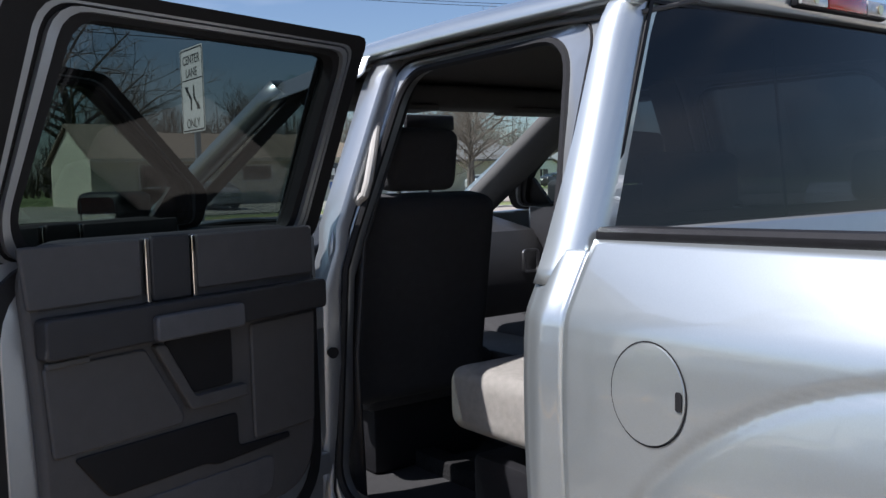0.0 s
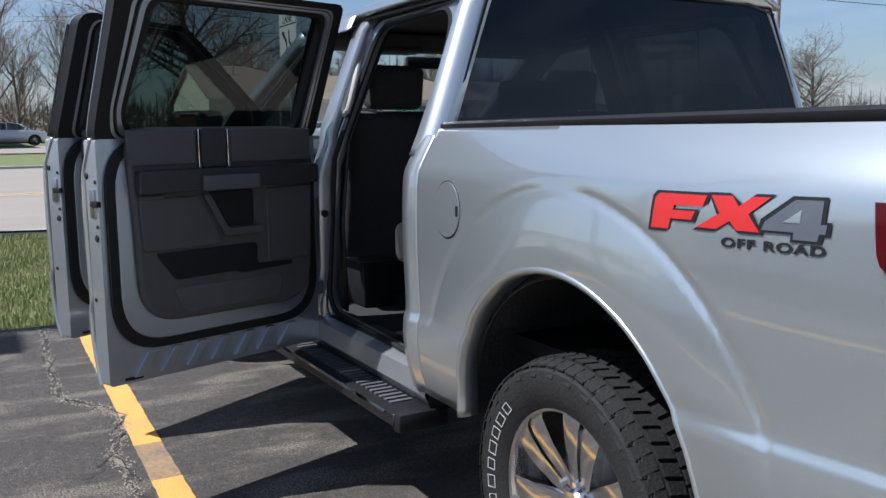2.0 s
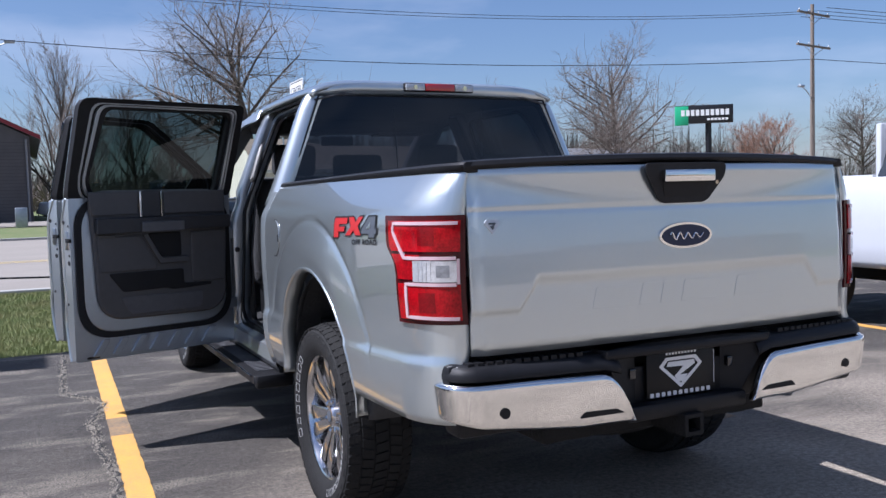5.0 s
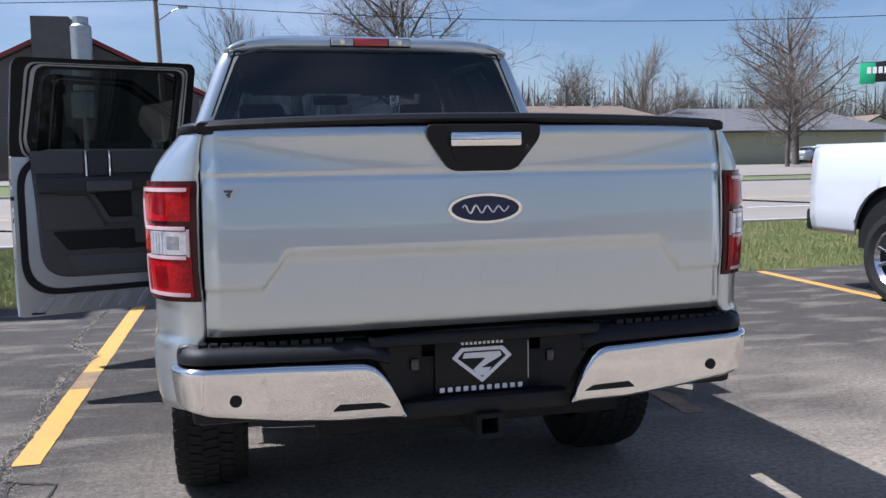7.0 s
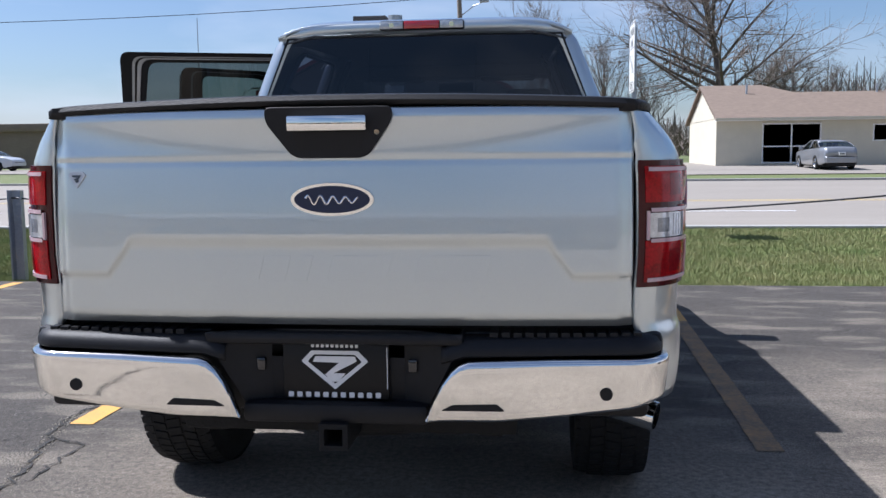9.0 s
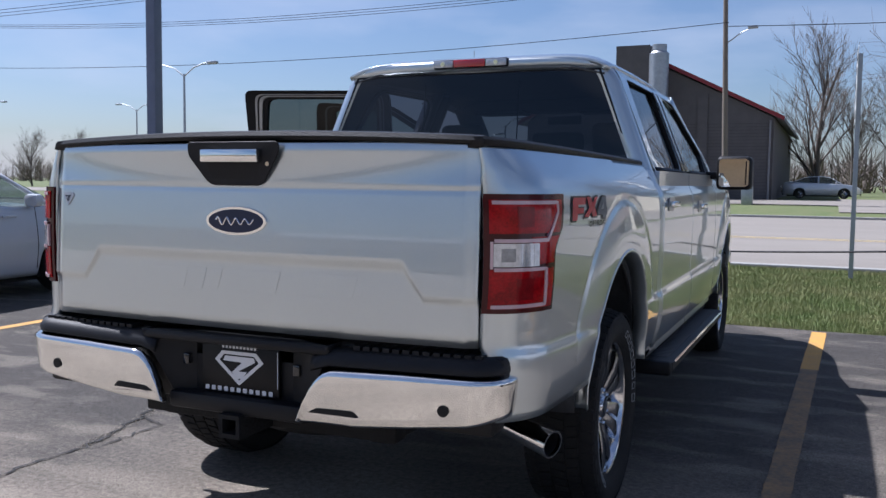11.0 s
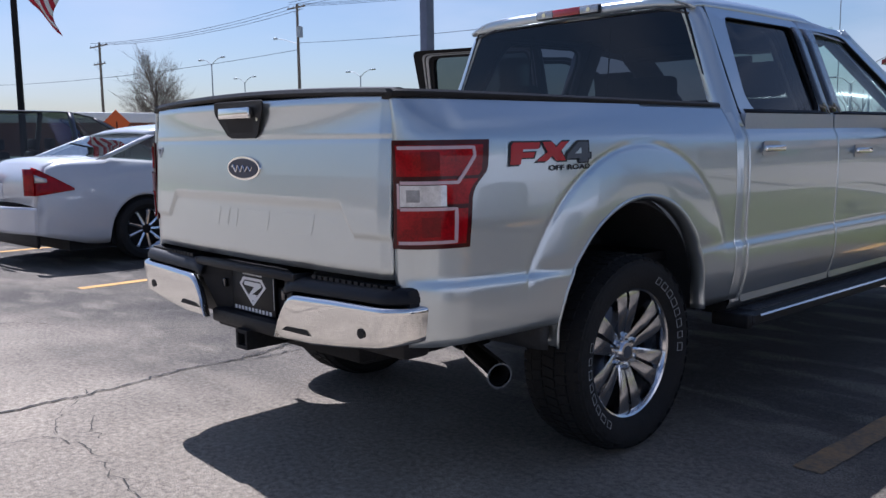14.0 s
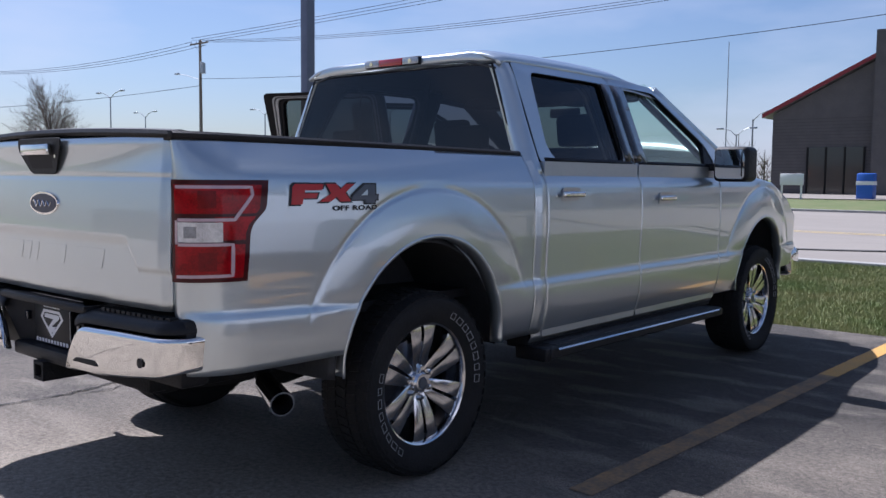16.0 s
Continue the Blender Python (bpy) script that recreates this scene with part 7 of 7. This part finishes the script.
crack([(-1.52, 0.01), (-1.24, -0.26), (-0.94, -0.39), (-0.68, -0.34), (-0.26, -0.38), (0.05, -0.42), (0.2, -0.8)], 0.0035, 5)
crack([(-1.11, -0.13), (-0.9, -0.22), (-0.70, -0.26)], 0.003, 6)
crack([(2.6, 0.6), (3.4, 1.5), (3.9, 2.2), (5.0, 2.6)], 0.003, 7)
crack([(-7, -0.4), (-5, 0.0), (-3.6, -0.5), (-2.2, -0.3), (-1.5, -0.6)], 0.004, 8)
crack([(-2.35, 1.28), (-2.6, 1.7), (-2.55, 2.1), (-2.9, 2.6), (-3.6, 2.9)], 0.003, 9)
crack([(-0.94, -0.39), (-1.0, -0.8), (-0.7, -1.2), (-0.8, -1.9)], 0.003, 10)
crack([(1.9, 3.4), (2.3, 2.9), (2.9, 3.1), (3.6, 2.8)], 0.0025, 11)
rnd = random.Random(5)
bm = bmesh.new()
for _ in range(2600):
    i = rnd.randrange(len(MAIN) - 6)
    t = rnd.random()
    x = MAIN[i][0] + (MAIN[i + 1][0] - MAIN[i][0]) * t + rnd.gauss(0, .017)
    y = MAIN[i][1] + (MAIN[i + 1][1] - MAIN[i][1]) * t + rnd.gauss(0, .03)
    r = rnd.uniform(.002, .0065)
    v = [bm.verts.new((x + r * math.cos(a) * rnd.uniform(.6, 1), y + r * math.sin(a) * rnd.uniform(.6, 1), 0.002)) for a in (0, 1.57, 3.14, 4.71)]
    top = bm.verts.new((x, y, 0.004 + r * .7))
    for k in range(4):
        bm.faces.new([v[k], v[(k + 1) % 4], top])
tagged(part("loose_grit", bm, GRIT, smooth=0), "loose grit and crumbled asphalt along the crack", "grit", kind="stuff")

# ---- other parked vehicles ----
CAR_WHITE = mat("white_car_paint", (0.47, 0.485, 0.515), 0.35, 0.0, 1.0, vary=0.03, scale=5)
CAR_BLACK = mat("black_car_paint", (0.012, 0.012, 0.014), 0.3, 0.0, 1.0, vary=0.2, scale=5)
CAR_GREY = mat("grey_car_paint", (0.25, 0.26, 0.28), 0.35, 0.5, 1.0, vary=0.05, scale=5)
CAR_SILVER = mat("pale_silver_car_paint", (0.52, 0.54, 0.57), 0.35, 0.5, 1.0, vary=0.05, scale=5)
CAR_RED = mat("dark_red_car_paint", (0.30, 0.02, 0.02), 0.35, 0.2, 1.0, vary=0.05, scale=5)
CAR_GLASS = glass("car_glass", (0.42, 0.48, 0.46))


def small_wheel(parent, x, y, r, s):
    w = part("wheel", lathe([(-.09, 0), (-.09, r * .62), (.075, r * .68), (.085, r * .66), (.05, r * .58), (-.02, r * .56), (-.02, 0)], 32, 'X'), ALLOY, parent, m=Matrix.Translation((x, y, r)) @ Matrix.Diagonal((s, 1, 1, 1)))
    part("tyre", lathe([(-.09, r * .66), (-.11, r * .8), (-.10, r * .95), (-.06, r), (.06, r), (.10, r * .95), (.11, r * .8), (.085, r * .67)], 40, 'X'), RUBBER, w)
    for i in range(9):
        a = 2 * math.pi * i / 9
        part("spoke", tube([(.055, .05 * math.cos(a), .05 * math.sin(a)), (.06, r * .6 * math.cos(a), r * .6 * math.sin(a))], 0.018, 5), ALLOY, w)
    # black disc puts shade behind the small wheel's spokes
    part("rim_shade", lathe([(-.015, 0), (-.015, r * .57)], 24, 'X'), SEAL_AND_SHADE, w)


def car(name, label, at, rz, paint, L, W, H, belt, hood, nose, r, axles, deck, top, glassy=CAR_GLASS, van=False, detail=True):
    """A parked car, its nose towards +y: deck and hood are (y, z) lines of the lower body's top; top is the roof's (y, z) line."""
    c = thing(name, label, "car" if not van else "van", at=at, rz=rz)
    h = W / 2
    stations = sorted({*steps(0, L, 44), *[a + r * 1.18 * math.cos(math.pi * i / 16) for a in axles for i in range(17)]})

    def half(y, z):
        end = min(y, L - y)
        k = 1 - 0.20 * (1 - min(1, end / 0.75)) ** 2.2
        return h * k * lerp([(0.18, .90), (0.30, .965), (0.55, 1.0), (0.75, .985), (belt, .94), (belt + .08, .86)], z)

    def low(y):
        z = 0.22 + 0.12 * (1 - min(1, min(y, L - y) / 0.5))
        for a in axles:
            if abs(y - a) < r * 1.16:
                z = max(z, r * 0.98 + math.sqrt((r * 1.16) ** 2 - (y - a) ** 2) * 0.98)
        return z
    ztop = lambda y: lerp(deck, y)
    ks = [0, .08, .2, .35, .5, .62, .75, .85, .93, 1.0]
    for s in (-1, 1):
        part("body_side", sheet(lambda y, k: Vector((s * half(y, low(y) + (ztop(y) - low(y)) * k), y, low(y) + (ztop(y) - low(y)) * k)), stations, ks), paint, c, thick=0.01, smooth=50)
        part("wheel_well", boxed((min(s * .4 * h, s * .9 * h), axles[0] - r * 1.1, .2), (max(s * .4 * h, s * .9 * h), axles[0] + r * 1.1, .2 + r * 1.9)), SEAL_AND_SHADE, c)
        part("wheel_well", boxed((min(s * .4 * h, s * .9 * h), axles[1] - r * 1.1, .2), (max(s * .4 * h, s * .9 * h), axles[1] + r * 1.1, .2 + r * 1.9)), SEAL_AND_SHADE, c)
        for a in axles:
            small_wheel(c, s * (h - 0.10), a, r, s)
    part("upper_body", sheet(lambda y, u: Vector((u * half(y, ztop(y)), y, ztop(y) + 0.035 * (1 - u * u))), stations, steps(-1, 1, 10)), paint, c, thick=0.01, smooth=60)
    for y, sg in ((0.0, -1), (L, 1)):
        part("bumper_face", sheet(lambda u, z: Vector((u * half(y, z), y + sg * 0.10 * (1 - u * u) * (1 - abs(u) ** 3), z)), steps(-1, 1, 16), steps(low(y), ztop(y), 8)), paint, c, thick=0.01, smooth=60)
        part("valance", boxed((-h * .7, y + .01 if sg < 0 else y - .05, 0.2), (h * .7, y + .06 if sg < 0 else y - .01, 0.40), 0.03), BLACK, c)
    part("underbody", boxed((-h * .8, .3, .16), (h * .8, L - .3, .32)), SEAL_AND_SHADE, c)
    # cabin
    y0, y1 = top[0][0], top[-1][0]
    ts = sorted({*steps(y0, y1, 24)})
    tw = lambda y, z: half(y, belt) * 0.985 - (z - ztop(y)) * 0.42

    def cab_z(y):
        return max(lerp(top, y), ztop(y) + 0.01)
    gs = part("glasshouse", sheet(lambda y, k: Vector(((-1, -1, 1, 1)[k] * (half(y, belt) * .985 if k in (0, 3) else tw(y, cab_z(y)) * 0.97), y, ztop(y) if k in (0, 3) else cab_z(y))), ts, range(4)), glassy, c, "car windows", smooth=30)
    gs.visible_shadow = False
    rl = [y for y in ts if lerp(top, y) > H - 0.12]
    part("roof", sheet(lambda y, u: Vector((u * tw(y, cab_z(y)), y, cab_z(y) + 0.012 + 0.03 * (1 - u * u))), rl, steps(-1, 1, 8)), paint, c, thick=0.02, smooth=60)
    for s in (-1, 1):
        for yy, wd in ([(y0 + .02, .11), (y1 - .03, .07)] + [(y0 + (y1 - y0) * f, .08) for f in ((.52,) if not van else (.33, .66))]):
            ya = yy
            part("pillar", sheet(lambda k, t: Vector((s * ((half(ya, belt) * .985) * (1 - t) + tw(ya, cab_z(rl[0] if ya < rl[0] else rl[-1] if ya > rl[-1] else ya)) * t + 0.006), (ya + (-wd / 2, wd / 2)[k]) * (1 - t) + ((rl[0] if ya < rl[0] else rl[-1] if ya > rl[-1] else ya) + (-wd / 2, wd / 2)[k]) * t, ztop(ya) * (1 - t) + cab_z(rl[0] if ya < rl[0] else rl[-1] if ya > rl[-1] else ya) * t)), range(2), steps(0, 1, 4)), paint, c, thick=0.03)
    for y in ((L * .43, L * .62) if not van else (L * .35, L * .5, L * .68)):
        for x in (-.36, .36):
            part("seat", boxed((x - .24, y - .06, .4), (x + .24, y + .08, belt + .12), 0.05), CLOTH, c)
            part("head_restraint", boxed((x - .13, y - .05, belt + .14), (x + .13, y + .05, belt + .32), 0.04), CLOTH, c)
    part("mirror", boxed((h * .93, L * .67, belt - .02), (h * 1.14, L * .67 + .12, belt + .12), 0.04), paint, c)
    part("mirror", boxed((-h * 1.14, L * .67, belt - .02), (-h * .93, L * .67 + .12, belt + .12), 0.04), paint, c)
    part("plate", boxed((-.16, -0.125, nose + 0.08), (.16, -0.105, nose + .24), 0.004), WHITE, c)
    for k in range(5):
        part("plate_bar", boxed((-.12 + k * .05, -0.13, nose + .12), (-.085 + k * .05, -0.124, nose + .20)), DECAL_GREY, c)
    if detail:
        for s in (-1, 1):
            lamp = part("tail_lamp", sheet(lambda u, k: Vector((s * (half(u * .32, nose + .12 + .29 * k * (1 - .93 * u)) + .006), u * .34 - .012 * (u < .1), nose + .12 + .05 * u + .29 * k * (1 - .93 * u))), steps(0.0, 1, 10), steps(0, 1, 6)), RED_LENS, c, "red wedge-shaped tail lamp", thick=0.012)
            part("reverse_lens", sheet(lambda u, k: Vector((s * (half(u * .12, nose + .30) + .010), u * .12 - .016, nose + .25 + .09 * k * (1 - .6 * u))), steps(0.0, 1, 4), steps(0, 1, 3)), CLEAR_LENS, lamp, thick=0.006)
            part("rear_lens", sheet(lambda u, z: Vector((s * (h * .80 * (1 - .16 * u) + .0), -0.018 - .055 * u, z)), steps(0, 1, 6), steps(nose + .12, nose + .39, 4)), RED_LENS, lamp, thick=0.012)
            for a in ((L * .62), (L * .42)):
                part("door_handle", boxed((min(s * h * .985, s * (h * .985 + .03)), a - .09, belt - .13), (max(s * h * .985, s * (h * .985 + .03)), a + .09, belt - .10), 0.008), paint, c)
            for a in (L * .36, L * .535, L * .70):
                part("door_seam", tube([(s * (half(a, z) + .001), a, z) for z in steps(.30, belt - .02, 8)], 0.004, 4), SEAL_AND_SHADE, c)
    return c


SEDAN_DECK = [(0, .62), (.06, .96), (.14, 1.06), (.28, 1.09), (.75, 1.10), (1.2, 1.06), (3.2, .98), (3.5, .99), (4.4, .86), (4.75, .70), (4.84, .55)]
SEDAN_TOP = [(.62, 1.10), (.95, 1.24), (1.45, 1.40), (2.0, 1.455), (2.6, 1.45), (3.0, 1.37), (3.6, 1.10), (3.72, 1.0)]


def sedan(at, rz, paint, label, detail=True):
    return car("sedan", label, at, rz, paint, 4.84, 1.83, 1.455, 1.0, 0.9, 0.62, 0.335, (1.08, 3.81), SEDAN_DECK, SEDAN_TOP, detail=detail)


sedan((-6.96, 1.35, 0), 3, CAR_WHITE, "white sedan with red tail lamps parked in a stall")
sedan((15.1, 42.2, far_z(43.5)), 0, CAR_GREY, "grey sedan parked before the cream office", False)
sedan((-1.4, 62.0, far_z(62)), -90, CAR_SILVER, "pale silver sedan parked beside the block building", False)
sedan((46, 62, far_z(62)), -80, CAR_SILVER, "silver sedan parked near the houses", False)
sedan((62, 70, far_z(70)), -90, CAR_BLACK, "dark sedan parked near the houses", False)
sedan((-38, 52, far_z(52)), -90, CAR_WHITE, "white sedan parked far across the road", False)
car("minivan", "black minivan parked beyond the white sedan", (-11.9, 0.9, 0), 2, CAR_BLACK, 5.1, 1.98, 1.75, 1.02, 1.0, 0.75, 0.345, (1.05, 4.1),
    [(0, .7), (.06, 1.02), (.2, 1.03), (3.7, 1.02), (4.2, 1.0), (4.9, .85), (5.1, .6)], [(.08, 1.04), (.28, 1.55), (.6, 1.72), (1.5, 1.755), (2.8, 1.74), (3.3, 1.62), (4.0, 1.15), (4.2, 1.02)], van=True)
car("minivan", "dark red minivan parked near the grey-roofed hall", (56.0, 74, far_z(74)), 95, CAR_RED, 4.9, 1.95, 1.75, 1.02, 1.0, 0.75, 0.345, (1.05, 4.0),
    [(0, .7), (.06, 1.02), (.2, 1.03), (3.5, 1.02), (4.0, 1.0), (4.7, .85), (4.9, .6)], [(.08, 1.04), (.28, 1.55), (.6, 1.72), (1.5, 1.755), (2.7, 1.74), (3.2, 1.62), (3.9, 1.15), (4.0, 1.02)], van=True, detail=False)


def plain_pickup(at, rz):
    """A white pickup seen from behind and the side."""
    c = thing("pickup_truck", "white pickup backed into the next stall", "pickup truck", at=at, rz=rz)
    def hx(z):
        return lerp([(.5, .93), (.7, .98), (1.0, .985), (1.25, .97), (1.38, .93)], z)
    ys = arch_ys(0.09, 5.8, steps(0.09, 5.8, 40))
    for s in (-1, 1):
        part("body_side", sheet(lambda y, z: Vector((s * (hx(z) - .05 * max(0, 1 - y / .3) ** 2), y, max(z, arch_z(y, .56)))), ys, [.56, .62, .7, .78, .8, .9, 1.0, 1.1, 1.2, 1.3, 1.38]), CAR_WHITE, c, thick=0.01, smooth=50)
        part("wheel_well", boxed((min(s * .5, s * .92), .75, .45), (max(s * .5, s * .92), 1.74, 1.0)), SEAL_AND_SHADE, c)
        part("tail_lamp", boxed((min(s * .80, s * .945), .06, .93), (max(s * .80, s * .945), .26, 1.26), 0.03), RED_LENS, c, "red tail lamp")
        for y in (1.243, 4.926):
            small_wheel(c, s * .85, y, .40, s)
        part("cab_side", slab([(2.0, 1.36), (2.05, 1.88), (3.6, 1.86), (4.6, 1.36)], .05, lambda u, v, w: Vector((s * (.93 - (v - 1.36) * .4 - w), u, v))), DARK_GLASS, c)
    part("tailgate", boxed((-.8, .07, .80), (.8, .12, 1.40), 0.02), CAR_WHITE, c)
    part("rear_bumper", boxed((-.93, -.02, .56), (.93, .2, .78), 0.04), BLACK, c)
    part("bed_cover", boxed((-.92, .1, 1.36), (.92, 1.95, 1.40), 0.01), CAR_WHITE, c)
    part("cab_roof", boxed((-.72, 2.0, 1.84), (.72, 3.65, 1.93), 0.04), CAR_WHITE, c)
    part("hood", boxed((-.9, 4.2, 1.2), (.9, 5.75, 1.34), 0.05), CAR_WHITE, c)
    part("cab_back", boxed((-.9, 1.96, .6), (.9, 2.02, 1.86), 0.02), CAR_WHITE, c)
    part("chassis", boxed((-.5, .3, .4), (.5, 5.5, .6)), FRAME_STEEL, c)
    part("nose", boxed((-.9, 5.7, .55), (.9, 5.85, 1.15), 0.05), CAR_WHITE, c)


plain_pickup((5.80, 5.12, 0), 179)
